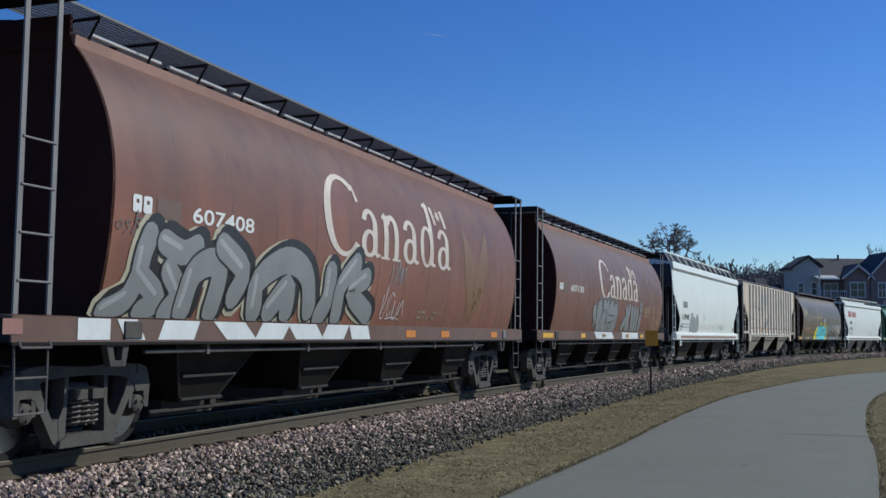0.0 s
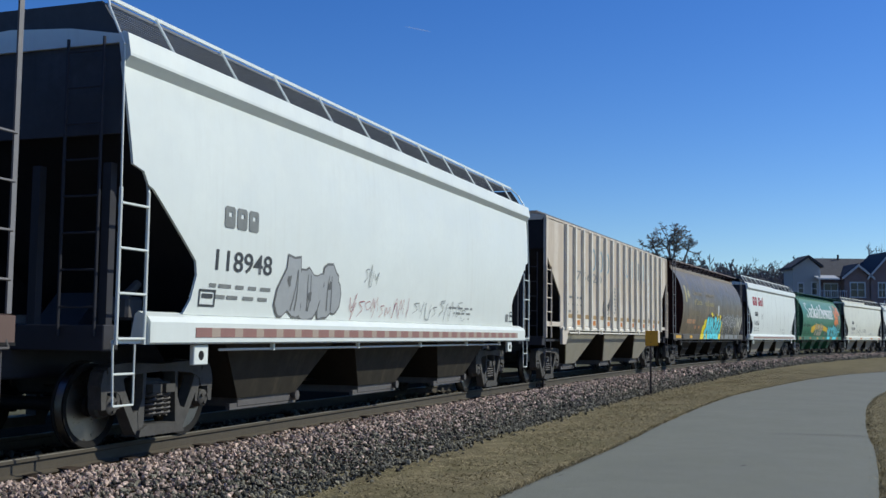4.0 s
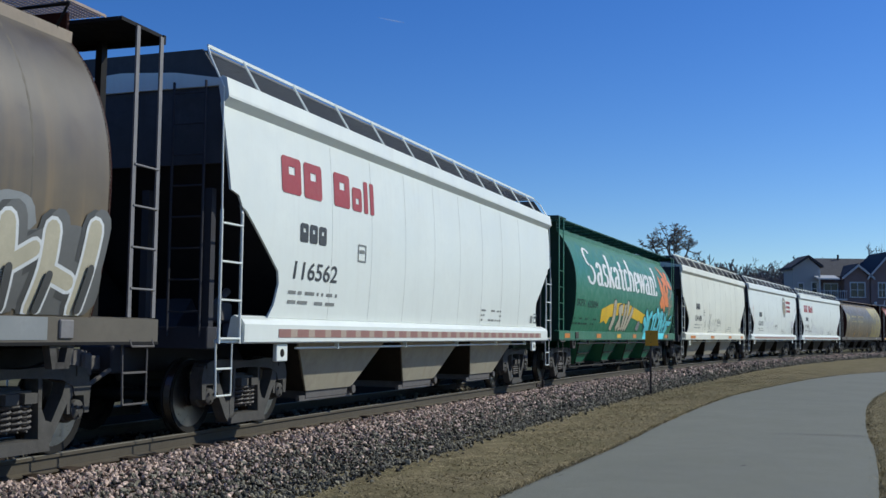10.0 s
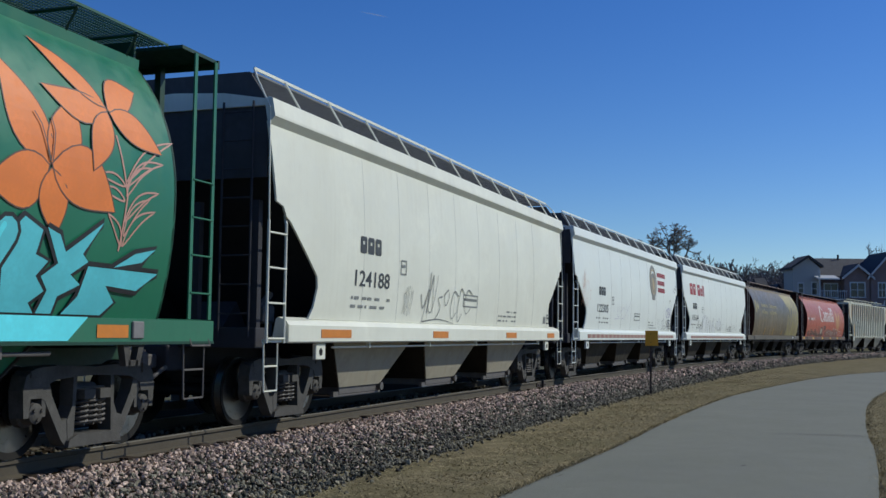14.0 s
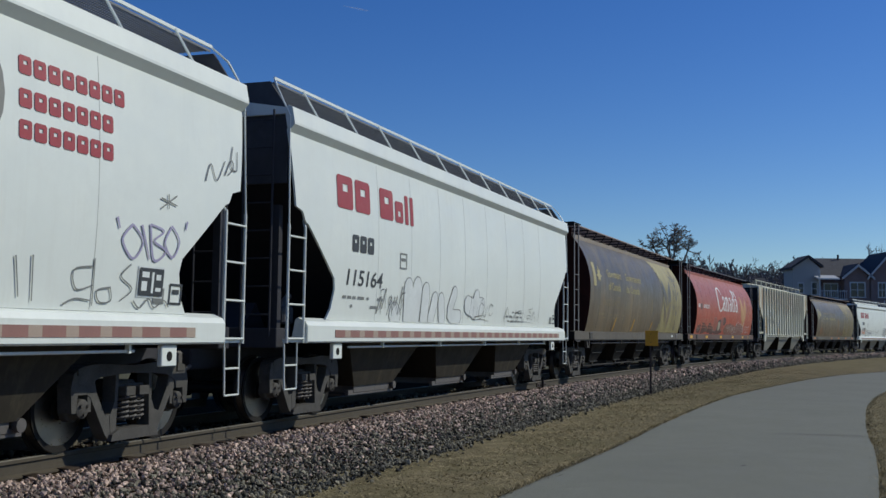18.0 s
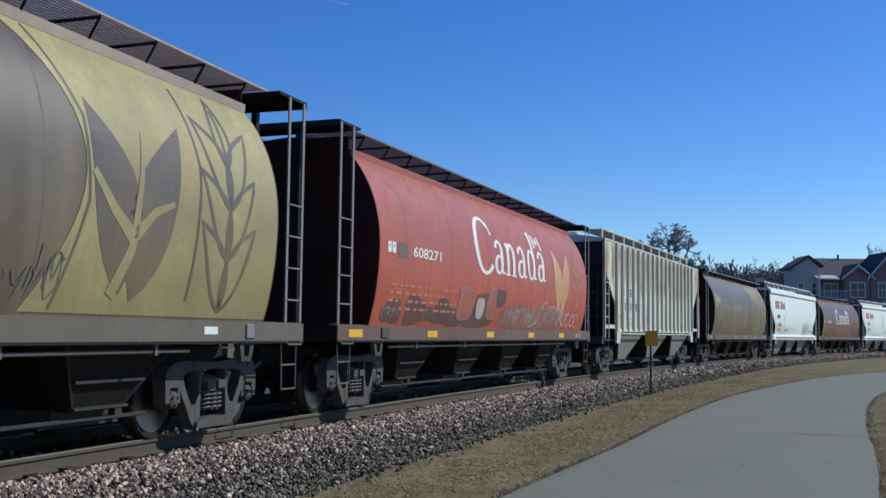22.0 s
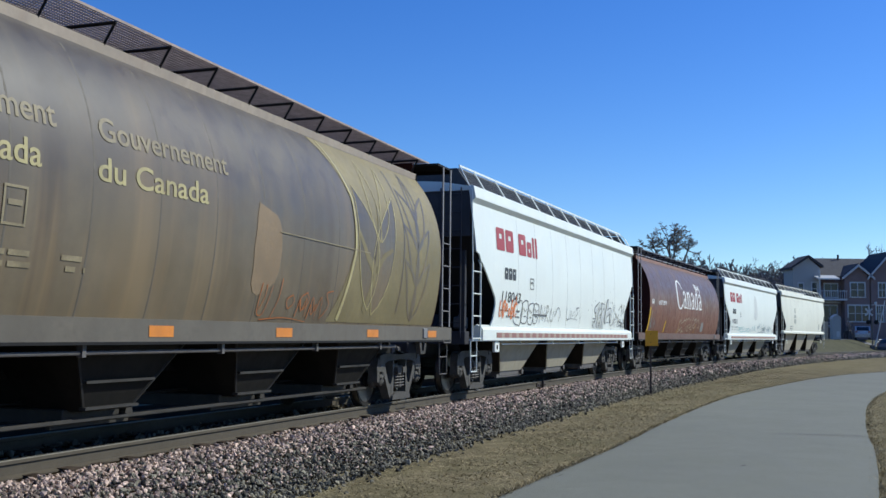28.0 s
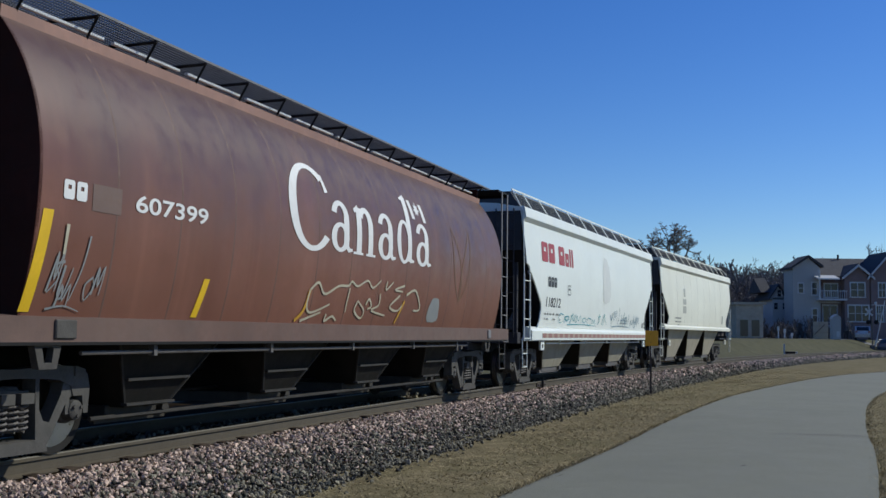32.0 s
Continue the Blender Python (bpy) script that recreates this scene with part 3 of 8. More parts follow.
def plate(name, x0, x1, z0, z1, material, car, lat, off=0.008, label=""):
    return decal(name, [[(x0, z0), (x1, z0), (x1, z1), (x0, z1)]], material, car, lat, off, label)


def trolley(car, dark, mid=6.58, end=8.1):
    """Trucks, couplers and centre sill."""
    for s in (-1, 1):
        truck(car, s * mid)
        put("coupler", "coupler", coupler, STEEL, car, pose(s * end, 0, 0, 0, 0, 0 if s > 0 else 180))
    put("center_sill", ("center_sill", end), lambda bm: cube(bm, -end - 0.2, end + 0.2, -0.24, 0.24, 0.74, 1.08, 0.02), dark, car)


# ---- cylindrical grain hopper ----
def cylinder_car(name, paint, end, sill, edge, grate, dark, at):
    car = empty(name, at)
    T = 7.36

    def section(x, grow=0.0, top=4.2):
        zs = [1.33 + (top - 1.33) * i / 22 for i in range(23)]
        near = [(-(tank_lat(z) + grow), z) for z in zs]
        roof = [(-0.75, 4.38), (-0.35, 4.47), (0.0, 4.5), (0.35, 4.47), (0.75, 4.38)]
        far = [(-y, z) for y, z in near[::-1]]
        return [(x, y, z) for y, z in near + roof + far]

    put("tank", "c_tank", lambda bm: loft(bm, [section(x) for x in (-T, -3.7, 0, 3.7, T)], caps=False), paint, car, smooth=25)
    for s in (-1, 1):
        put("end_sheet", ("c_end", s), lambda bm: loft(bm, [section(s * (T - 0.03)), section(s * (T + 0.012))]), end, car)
    for k in range(1, 13 if paint is not GREEN else 1):
        x = -T + k * 2 * T / 13
        zs = [1.35 + 2.85 * i / 16 for i in range(17)]
        put("weld_seam", ("c_seam",), lambda bm: loft(bm, [[(-0.018, -tank_lat(z) + 0.001, z), (-0.009, -tank_lat(z) - 0.002, z), (0.009, -tank_lat(z) - 0.002, z), (0.018, -tank_lat(z) + 0.001, z)] for z in zs], False, False), BROWN if paint is RED else sill if paint is not GREEN else paint, car, pose(x, 0, 0))
    for s in (-1, 1):
        put("eave_angle", ("c_eave", s), lambda bm: prism_x(bm, [(s * 1.07, 4.12), (s * 1.15, 4.1), (s * 1.16, 4.25), (s * 1.06, 4.27)], -T, T), edge, car)
        put("side_sill", ("c_sill", s), lambda bm: prism_x(bm, [(s * 1.49, 1.15), (s * 1.52, 1.15), (s * 1.52, 1.385), (s * 1.38, 1.4), (s * 1.38, 1.37), (s * 1.49, 1.36)], -8.5, 8.5), sill, car)
        put("sill_flange", ("c_flange", s), lambda bm: cube(bm, -8.5, 8.5, s * 1.36, s * 1.53, 1.12, 1.15), dark, car)
        board = put("running_board", ("c_board", s), lambda bm: grating(bm, -7.7, 7.7, min(s * 0.55, s * 1.3), max(s * 0.55, s * 1.3), 4.5), grate, car)
        for k in range(15):
            put("board_bracket", ("c_bracket", s), lambda bm: (rod(bm, (0, s * 0.5, 4.46), (0, s * 1.29, 4.47), 0.02, 4), rod(bm, (0, s * 1.28, 4.47), (0, s * 1.12, 4.2), 0.018, 4), rod(bm, (0, s * 1.12, 4.22), (0, s * 1.14, 4.1), 0.018, 4)),
                dark, board, pose(-7.15 + k * 1.02, 0, 0))
        for e in (-1, 1):
            ladder(car, LADDER_G if paint is not GREEN else GREEN_L, e * 8.44 if e < 0 else 8.0, -8.0 if e < 0 else 8.44, s * 1.49, 1.4, 4.47, 4, rz1=3.1)
            stirrup(car, STEEL, e * 8.4 if e < 0 else 7.95, -7.95 if e < 0 else 8.4, s * 1.46, 0.5, 1.15)
            put("jack_pad", ("c_pad", s, e), lambda bm: (prism(bm, [(e * 6.76, 1.14), (e * 6.86, 1.14), (e * 6.9, 0.9), (e * 6.82, 0.9)], s * 1.42, s * 1.5), prism(bm, [(e * 7.04, 1.14), (e * 7.14, 1.14), (e * 7.06, 0.9), (e * 6.98, 0.9)], s * 1.42, s * 1.5),
                                                         cube(bm, e * 6.86, e * 7.03, s * 1.42, s * 1.5, 0.9, 0.96), cube(bm, e * 6.87, e * 7.04, s * 1.42, s * 1.5, 1.1, 1.14)), CAST, car)
            put("sill_plate", ("c_plate", s, e), lambda bm: cube(bm, *((6.86, 7.06) if e > 0 else (-6.9, -6.6)), s * 1.51, s * 1.545, 1.18, 1.36, 0.01), LADDER_G if e > 0 else CAST, car)
            put("grab_iron", ("c_grab", s, e), lambda bm: (rod(bm, (e * 8.4, s * 1.54, 1.1), (e * 8.0, s * 1.54, 1.1), 0.013), rod(bm, (e * 8.4, s * 1.54, 1.1), (e * 8.4, s * 1.5, 1.2), 0.013), rod(bm, (e * 8.0, s * 1.54, 1.1), (e * 8.0, s * 1.5, 1.2), 0.013)), STEEL, car)
    for e in (-1, 1):
        put("end_platform", ("c_plat", e), lambda bm: (cube(bm, e * 7.72, e * 8.5, -1.3, 1.3, 4.46, 4.5), cube(bm, e * 8.47, e * 8.51, -1.5, 1.5, 4.4, 4.5), cube(bm, e * 7.72, e * 8.5, -1.48, -1.3, 4.46, 4.5), cube(bm, e * 7.72, e * 8.5, 1.3, 1.48, 4.46, 4.5)), dark, car)
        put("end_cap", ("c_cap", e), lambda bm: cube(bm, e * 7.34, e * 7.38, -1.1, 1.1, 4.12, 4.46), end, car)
        put("end_beam", ("c_beam", e), lambda bm: (cube(bm, e * 8.25, e * 8.5, -1.5, 1.5, 1.12, 1.36), cube(bm, e * 6.9, e * 8.45, -1.4, 1.4, 1.2, 1.26)), dark, car)
        for y in (-0.75, 0.75):
            put("end_post", ("c_post", e, y), lambda bm: cube(bm, e * 8.35, e * 8.45, y - 0.04, y + 0.04, 1.3, 4.47), dark, car)
    for k, xc in enumerate((-4.65, -1.55, 1.55, 4.65)):
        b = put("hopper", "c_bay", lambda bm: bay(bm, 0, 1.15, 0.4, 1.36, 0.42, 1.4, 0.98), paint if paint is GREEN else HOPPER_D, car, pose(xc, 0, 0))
        put("outlet_gate", "c_gate", lambda bm: gate(bm, 0.36, 0.7, 0.38), GATE, b)
        put("hopper_ledge", "c_ledge", lambda bm: (cube(bm, -0.6, 0.6, -1.17, -1.1, 0.72, 0.75), cube(bm, -0.46, 0.46, -1.06, -0.98, 0.44, 0.47)), GATE, b)
        for e in (-1, 1):
            put("hopper_flange", ("c_flange2", e), lambda bm: rod(bm, (e * 1.12, -1.4, 1.33), (e * 0.4, -0.99, 0.43), 0.018, 4), GATE, b)
    put("gate_rail", "c_gaterail", lambda bm: (rod(bm, (-5.6, -0.95, 0.33), (5.6, -0.95, 0.33), 0.024, 6), rod(bm, (-5.6, -0.55, 0.3), (5.6, -0.55, 0.3), 0.02, 6)), GATE, car)
    put("train_pipe", "c_pipe", lambda bm: (rod(bm, (-6.4, -1.43, 1.04), (5.7, -1.43, 1.04), 0.022, 8), *(cube(bm, x - 0.03, x + 0.03, -1.47, -1.4, 1.0, 1.14) for x in (-5.2, -2.6, 0, 2.6, 5))), STEEL, car, label="grey steel air pipe along the sill")
    for k in range(10):
        put("roof_hatch", "c_hatch", lambda bm: (rod(bm, (0, 0, 4.45), (0, 0, 4.62), 0.33, 18), rod(bm, (0, 0, 4.62), (0, 0, 4.66), 0.36, 18)), grate, car, pose(-6.4 + k * 1.42, 0, 0))
    if grate is MESH_G and paint is not RED:
        for k in range(10):
            # white strips stand in for sunlight on the hatch coaming behind the eave
            put("roof_strip", "c_lit_strip", lambda bm: cube(bm, -0.63, 0.63, -1.1, -1.05, 4.325, 4.36, 0.006), LET_WHITE, car, pose(-6.4 + k * 1.42, 0, 0), label="white strip standing in for the sunlit hatch coaming")
    trolley(car, dark, 6.88, 8.35)
    brake_rigging(car, -2.4, 2.6)
    hand_brake(car, -8.2, 2.5)
    return car


def prism_x(bm, poly, x0, x1):
    """A solid from a polygon in y and z, between two planes of x."""
    loft(bm, [[(x0, y, z) for y, z in poly], [(x1, y, z) for y, z in poly]])


# ---- smooth-sided grain hopper ----
def smooth_car(name, paint, at, stripe="red", seams=True, rise=0.0, hop=None):
    """A body over three hoppers; rise lifts its sill and shows more of them."""
    car = empty(name, at)
    L = 7.93
    cut = [(-L, 4.03), (-L + 0.06, 3.5), (-L + 0.13, 2.98), (-L + 0.32, 2.93), (-L + 0.4, 2.8), (-L + 0.5, 2.76), (-L + 1.37, 2.06), (-L + 1.41, 1.9 + rise / 2), (-L + 1.33, 1.62 + rise), (-L + 1.2, 1.45 + rise)]
    outline = cut + [(-x, z) for x, z in cut[::-1]]

    def sheet(bm, s):
        f = bm.faces.new([bm.verts.new((x, 0, z)) for x, z in outline])
        f.normal_update()
        bmesh.ops.triangulate(bm, faces=[f])
        lay(bm, box_lat, 0.0)
        r = bmesh.ops.extrude_face_region(bm, geom=bm.faces[:])
        for v in r["geom"]:
            if isinstance(v, bmesh.types.BMVert):
                v.co.y += 0.03
        if s > 0:
            for v in bm.verts:
                v.co.y *= -1

    put("hull", ("w_hull", rise), lambda bm: prism(bm, [(-L + 0.14, 4.3), (-L + 0.14, 3.35), (-5.4, 1.42 + rise), (5.4, 1.42 + rise), (L - 0.14, 3.35), (L - 0.14, 4.3)], -1.46, 1.46), ENDDARK, car, label="grimy hull ends and slope sheets with shade in their dark colour")
    # dark plate added as shade on the far sheet's inner face
    put("side_lining", ("w_lining", rise), lambda bm: prism(bm, [(x * 0.997, z) for x, z in outline], 1.385, 1.468), ENDDARK, car, label="added dark plate for the shade inside the far side")
    for s in (-1, 1):
        put("side_sheet", ("w_side", s, rise), lambda bm: sheet(bm, s), paint, car, smooth=30)
        put("top_chord", ("w_chord", s), lambda bm: prism_x(bm, [(s * 1.5, 3.98), (s * 1.6, 4.09), (s * 1.6, 4.12), (s * 1.56, 4.33), (s * 1.5, 4.36), (s * 1.44, 4.3)], -L, L), paint, car)
        put("side_sill", ("w_sill", s, rise), lambda bm: prism_x(bm, [(s * y, z + (rise if z > 1.3 else rise * 1.4)) for y, z in ((1.36, 1.12), (1.6, 1.12), (1.62, 1.14), (1.62, 1.36), (1.58, 1.42), (1.46, 1.47), (1.42, 1.44))], -7.46, 7.46), paint, car)
        board = put("running_board", ("w_board", s), lambda bm: grating(bm, -7.72, 7.72, min(s * 0.5, s * 1.15), max(s * 0.5, s * 1.15), 4.74), MESH_G, car)
        put("board_rail", ("w_rail", s), lambda bm: (cube(bm, -7.74, 7.74, s * 1.16 - 0.012, s * 1.16 + 0.012, 4.775, 4.815), rod(bm, (7.74, s * 1.16, 4.79), (7.91, s * 1.3, 4.64), 0.014), rod(bm, (7.91, s * 1.3, 4.64), (7.93, s * 1.5, 4.3), 0.014),
                                                         rod(bm, (-7.74, s * 1.16, 4.79), (-7.91, s * 1.3, 4.64), 0.014), rod(bm, (-7.91, s * 1.3, 4.64), (-7.95, s * 1.54, 4.2), 0.014)), paint, board)
        for k in range(11):
            put("board_post", ("w_post", s), lambda bm: rod(bm, (0, s * 1.17, 4.79), (0, s * 1.45, 4.34), 0.016, 5), paint, board, pose(-6.9 + k * 1.38, 0, 0))
        for e in (-1, 1):
            a, b = (-7.97, -7.5) if e < 0 else (7.5, 7.97)
            ladder(car, paint, a, b, s * 1.57, 1.12, 2.72, 4, round_=True, rung=0.014, rz1=2.66, first=0.06)
            put("corner_rail", ("w_cornerrail", s, e), lambda bm: rod(bm, (e * 7.97, s * 1.57, 2.72), (e * 7.94, s * 1.53, 4.2), 0.012), paint, car)
            put("ladder_bracket", ("w_bracket", s, e), lambda bm: rod(bm, (e * 7.5, s * 1.57, 2.7), (e * 7.42, s * 1.5, 2.82), 0.02), paint, car)
            put("ladder_bracket", ("w_bracket_low", s, e), lambda bm: cube(bm, e * 7.96, e * 7.44, s * 1.5, s * 1.55, 1.13, 1.17), paint, car)
            stirrup(car, paint, a + (0.0 if e < 0 else 0.1), b - (0.1 if e < 0 else 0.0), s * 1.53, 0.5, 1.14)
            pad = put("jack_pad", ("w_pad", s, e), lambda bm: cube(bm, e * 6.23, e * 6.53, s * 1.5, s * 1.56, 0.88, 1.11, 0.01), paint, car)
            put("pad_hole", ("w_padhole", s, e), lambda bm: rod(bm, (e * 6.38, s * 1.563, 0.99), (e * 6.38, s * 1.5, 0.99), 0.055, 12), BLACK, pad)
    put("roof", "w_roof", lambda bm: prism_x(bm, [(-1.5, 4.33), (-0.8, 4.45), (0, 4.5), (0.8, 4.45), (1.5, 4.33), (1.4, 4.25), (-1.4, 4.25)], -L + 0.05, L - 0.05), paint, car)
    put("hatch_cover", "w_hatch", lambda bm: cube(bm, -6.6, 6.6, -0.32, 0.32, 4.48, 4.7, 0.04), paint, car)
    for e in (-1, 1):
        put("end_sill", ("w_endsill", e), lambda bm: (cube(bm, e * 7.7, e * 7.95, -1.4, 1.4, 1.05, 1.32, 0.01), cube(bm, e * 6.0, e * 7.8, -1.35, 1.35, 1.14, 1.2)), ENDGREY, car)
        put("end_wall", ("w_endwall", e), lambda bm: prism_x(bm, [(-1.45, 3.3), (1.45, 3.3), (1.45, 4.3), (1.15, 4.73), (-1.15, 4.73), (-1.45, 4.3)], e * 7.8, e * 7.84), ENDWALL, car, label="dusty end wall with shade in its dark colour")
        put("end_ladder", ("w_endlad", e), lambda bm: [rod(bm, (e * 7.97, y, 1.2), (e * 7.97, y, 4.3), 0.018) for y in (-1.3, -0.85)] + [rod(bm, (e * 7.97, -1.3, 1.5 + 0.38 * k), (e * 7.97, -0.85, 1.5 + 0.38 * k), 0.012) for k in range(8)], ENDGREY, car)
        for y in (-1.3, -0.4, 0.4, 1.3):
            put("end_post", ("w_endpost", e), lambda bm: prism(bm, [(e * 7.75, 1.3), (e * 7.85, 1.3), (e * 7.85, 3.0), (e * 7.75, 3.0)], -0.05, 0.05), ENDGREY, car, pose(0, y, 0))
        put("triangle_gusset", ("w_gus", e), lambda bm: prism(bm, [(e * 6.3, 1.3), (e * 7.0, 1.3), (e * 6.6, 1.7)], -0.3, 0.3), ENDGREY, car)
    put("brake_valve", "valve", lambda bm: (cube(bm, -0.15, 0.15, -0.12, 0.12, -0.12, 0.14, 0.03), rod(bm, (-0.1, 0, 0.1), (0.2, 0, 0.3), 0.05, 8), rod(bm, (0.1, -0.05, -0.1), (0.1, -0.05, -0.35), 0.04, 8)), STEEL, car, pose(-6.9, -0.9, 1.5))
    for k, xc in enumerate((-3.85, 0, 3.85)):
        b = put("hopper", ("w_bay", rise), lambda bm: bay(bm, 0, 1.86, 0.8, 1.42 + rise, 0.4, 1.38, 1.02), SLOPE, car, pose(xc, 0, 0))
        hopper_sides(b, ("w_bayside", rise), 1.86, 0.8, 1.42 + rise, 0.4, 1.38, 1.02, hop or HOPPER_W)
        put("outlet_gate", "w_gate", lambda bm: gate(bm, 0.62, 0.9, 0.38), STEEL, b)
    if not rise:
        put("train_pipe", "w_pipe", lambda bm: (rod(bm, (-5.9, -1.5, 1.05), (5.8, -1.5, 1.05), 0.016, 8), *(cube(bm, x - 0.02, x + 0.02, -1.53, -1.48, 1.03, 1.13) for x in (-4.6, -1.9, 0.8, 3.4, 5.7))), paint, car)
    if seams:
        for k in range(1, 9):
            zs = [1.46 + rise + (2.5 - rise) * i / 12 for i in range(13)]
            put("weld_seam", ("w_seam", rise), lambda bm: loft(bm, [[(-0.005 + 0.012 * noise.noise((0.7 * z, 1, 2)), -box_lat(z) - 0.0005, z), (0.012 * noise.noise((0.7 * z, 1, 2)), -box_lat(z) - 0.003, z), (0.005 + 0.012 * noise.noise((0.7 * z, 1, 2)), -box_lat(z) - 0.0005, z)] for z in zs], False, False), SEAM, car, pose(-L + 1.5 + k * (2 * L - 3.0) / 9, 0, 0))
    if stripe == "red":
        for k in range(26):
            put("reflector", "w_refl", lambda bm: cube(bm, 0, 0.33, -1.627, -1.6, 1.195, 1.305), REFRED, car, pose(-6.6 + k * 0.515, 0, 0))
            put("reflector_gap", "w_reflgap", lambda bm: cube(bm, 0.33, 0.515, -1.6265, -1.6, 1.195, 1.305), REFTAN, car, pose(-6.6 + k * 0.515, 0, 0))
    elif stripe == "orange":
        for x, w in ((-6.5, 1.0), (-2.0, 0.8), (2.6, 0.8), (6.2, 0.7)):
            put("reflector", ("w_reflo", w), lambda bm: cube(bm, 0, w, -1.627, -1.6, 1.19, 1.31), ORANGE, car, pose(x, 0, 0))
    trolley(car, ENDGREY, 6.45, 8.0)
    brake_rigging(car, -2.4, 2.6)
    hand_brake(car, -7.98, 3.0)
    return car


# ---- ribbed grain hopper ----
def ribbed_car(name, paint, rib, at, rails, ribs):
    car = empty(name, at)
    L = 8.4
    put("hull", "r_hull", lambda bm: prism(bm, [(-L + 0.03, 4.3), (-L + 0.03, 3.5), (-6.0, 1.45), (6.0, 1.45), (L - 0.03, 3.5), (L - 0.03, 4.3)], -1.44, 1.44), ENDDARK, car, label="grimy hull ends and slope sheets with shade in their dark colour")
    for s in (-1, 1):
        put("side_sheet", ("r_side", s), lambda bm: prism(bm, [(-L, 4.33), (-L, 3.45), (-6.98, 2.3), (-6.98, 1.45), (6.98, 1.45), (6.98, 2.3), (L, 3.45), (L, 4.33)], s * 1.47, s * 1.5), paint, car)
        for e in (-1, 1):
            put("corner_post", ("r_corner", s, e), lambda bm: prism(bm, [(e * L, 4.33), (e * (L - 0.1), 4.33), (e * (L - 0.1), 1.2), (e * L, 1.2)], s * 1.45, s * 1.53), paint, car)
        put("side_plate", ("r_plate", s), lambda bm: prism_x(bm, [(s * 1.46, 4.31), (s * 1.52, 4.31), (s * 1.52, 4.36), (s * 1.46, 4.38)], -L, L), paint, car)
        put("bottom_chord", ("r_chord", s), lambda bm: prism_x(bm, [(s * 1.44, 1.4), (s * 1.53, 1.4), (s * 1.53, 1.47), (s * 1.5, 1.5), (s * 1.44, 1.5)], -6.8, 6.8), rib, car)
        for x in ribs:
            put("side_rib", ("r_rib", s, rails), lambda bm: prism_x2(bm, 0.045 if rails else 0.07, s * 1.5, s * 1.585, 1.42, 4.3), rib, car, pose(x, 0, 0))
        board = put("running_board", ("r_board", s, rails), lambda bm: grating(bm, -7.6, 7.6, min(s * 0.45, s * (1.15 if rails else 1.0)), max(s * 0.45, s * (1.15 if rails else 1.0)), 4.72 if rails else 4.58), MESH_G, car)
        if rails:
            put("board_rail", ("r_rail", s), lambda bm: cube(bm, -7.6, 7.6, s * 1.16 - 0.015, s * 1.16 + 0.015, 4.735, 4.765), paint, board)
            for k in range(11):
                put("board_post", ("r_post", s), lambda bm: cube(bm, -0.04, 0.04, s * 1.14, s * 1.19, 4.35, 4.75), paint, board, pose(-7.4 + k * 1.48, 0, 0))
        for e in (-1, 1):
            a, b = (-8.44, -7.97) if e < 0 else (7.97, 8.44)
            ladder(car, paint, a, b, s * 1.54, 1.2, 3.05, 5, round_=True, rung=0.014)
            stirrup(car, STEEL, a, b, s * 1.52, 0.48, 1.2)
            put("bolster_end", ("r_bolster", s, e), lambda bm: prism(bm, [(e * 6.2, 1.42), (e * 6.85, 1.42), (e * 6.85, 1.02), (e * 6.5, 1.02)], s * 1.46, s * 1.53), paint, car)
            put("side_sill", ("r_sill", s, e), lambda bm: cube(bm, e * 6.85, e * 8.3, s * 1.46, s * 1.5, 1.5, 1.62), paint, car)
    put("roof", "r_roof", lambda bm: prism_x(bm, [(-1.46, 4.36), (-0.8, 4.46), (0, 4.5), (0.8, 4.46), (1.46, 4.36), (1.4, 4.25), (-1.4, 4.25)], -L, L), paint, car)
    put("hatch_cover", "r_hatch", lambda bm: cube(bm, -7.4, 7.4, -0.32, 0.32, 4.48, 4.68, 0.04), paint, car)
    for e in (-1, 1):
        put("end_sill", ("r_endsill", e), lambda bm: (cube(bm, e * 8.15, e * 8.42, -1.42, 1.42, 1.0, 1.24, 0.01), cube(bm, e * 6.3, e * 8.2, -1.35, 1.35, 1.1, 1.16)), ENDGREY, car)
        put("end_ladder", ("r_endlad", e), lambda bm: [rod(bm, (e * 8.45, y, 1.2), (e * 8.45, y, 3.4), 0.018) for y in (-1.3, -0.85)] + [rod(bm, (e * 8.45, -1.3, 1.5 + 0.38 * k), (e * 8.45, -0.85, 1.5 + 0.38 * k), 0.012) for k in range(5)], ENDGREY, car)
        for y in (-0.9, -0.3, 0.3, 0.9):
            put("end_post", ("r_endpost", e), lambda bm: prism(bm, [(e * 8.3, 1.2), (e * 8.4, 1.2), (e * 8.4, 3.2), (e * 8.3, 3.2)], -0.05, 0.05), ENDGREY, car, pose(0, y, 0))
    for k, xc in enumerate((-4.45, 0, 4.45)):
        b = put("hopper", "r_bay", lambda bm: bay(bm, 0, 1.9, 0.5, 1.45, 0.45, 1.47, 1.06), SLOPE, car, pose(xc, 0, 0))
        hopper_sides(b, "r_bayside", 1.9, 0.5, 1.45, 0.45, 1.47, 1.06, HOPPER_G if rails else HOPPER_C)
        put("outlet_gate", "r_gate", lambda bm: gate(bm, 0.4, 0.9, 0.42), STEEL, b)
    put("train_pipe", "r_pipe", lambda bm: (rod(bm, (-6.3, -1.56, 1.33), (6.0, -1.56, 1.33), 0.022, 8), rod(bm, (6.0, -1.56, 1.33), (6.0, -1.5, 1.22), 0.022, 8), *(cube(bm, x - 0.03, x + 0.03, -1.6, -1.5, 1.29, 1.42) for x in (-5.4, -2.7, 0, 2.7, 5.4))), rib, car, label="pale air pipe along the sill")
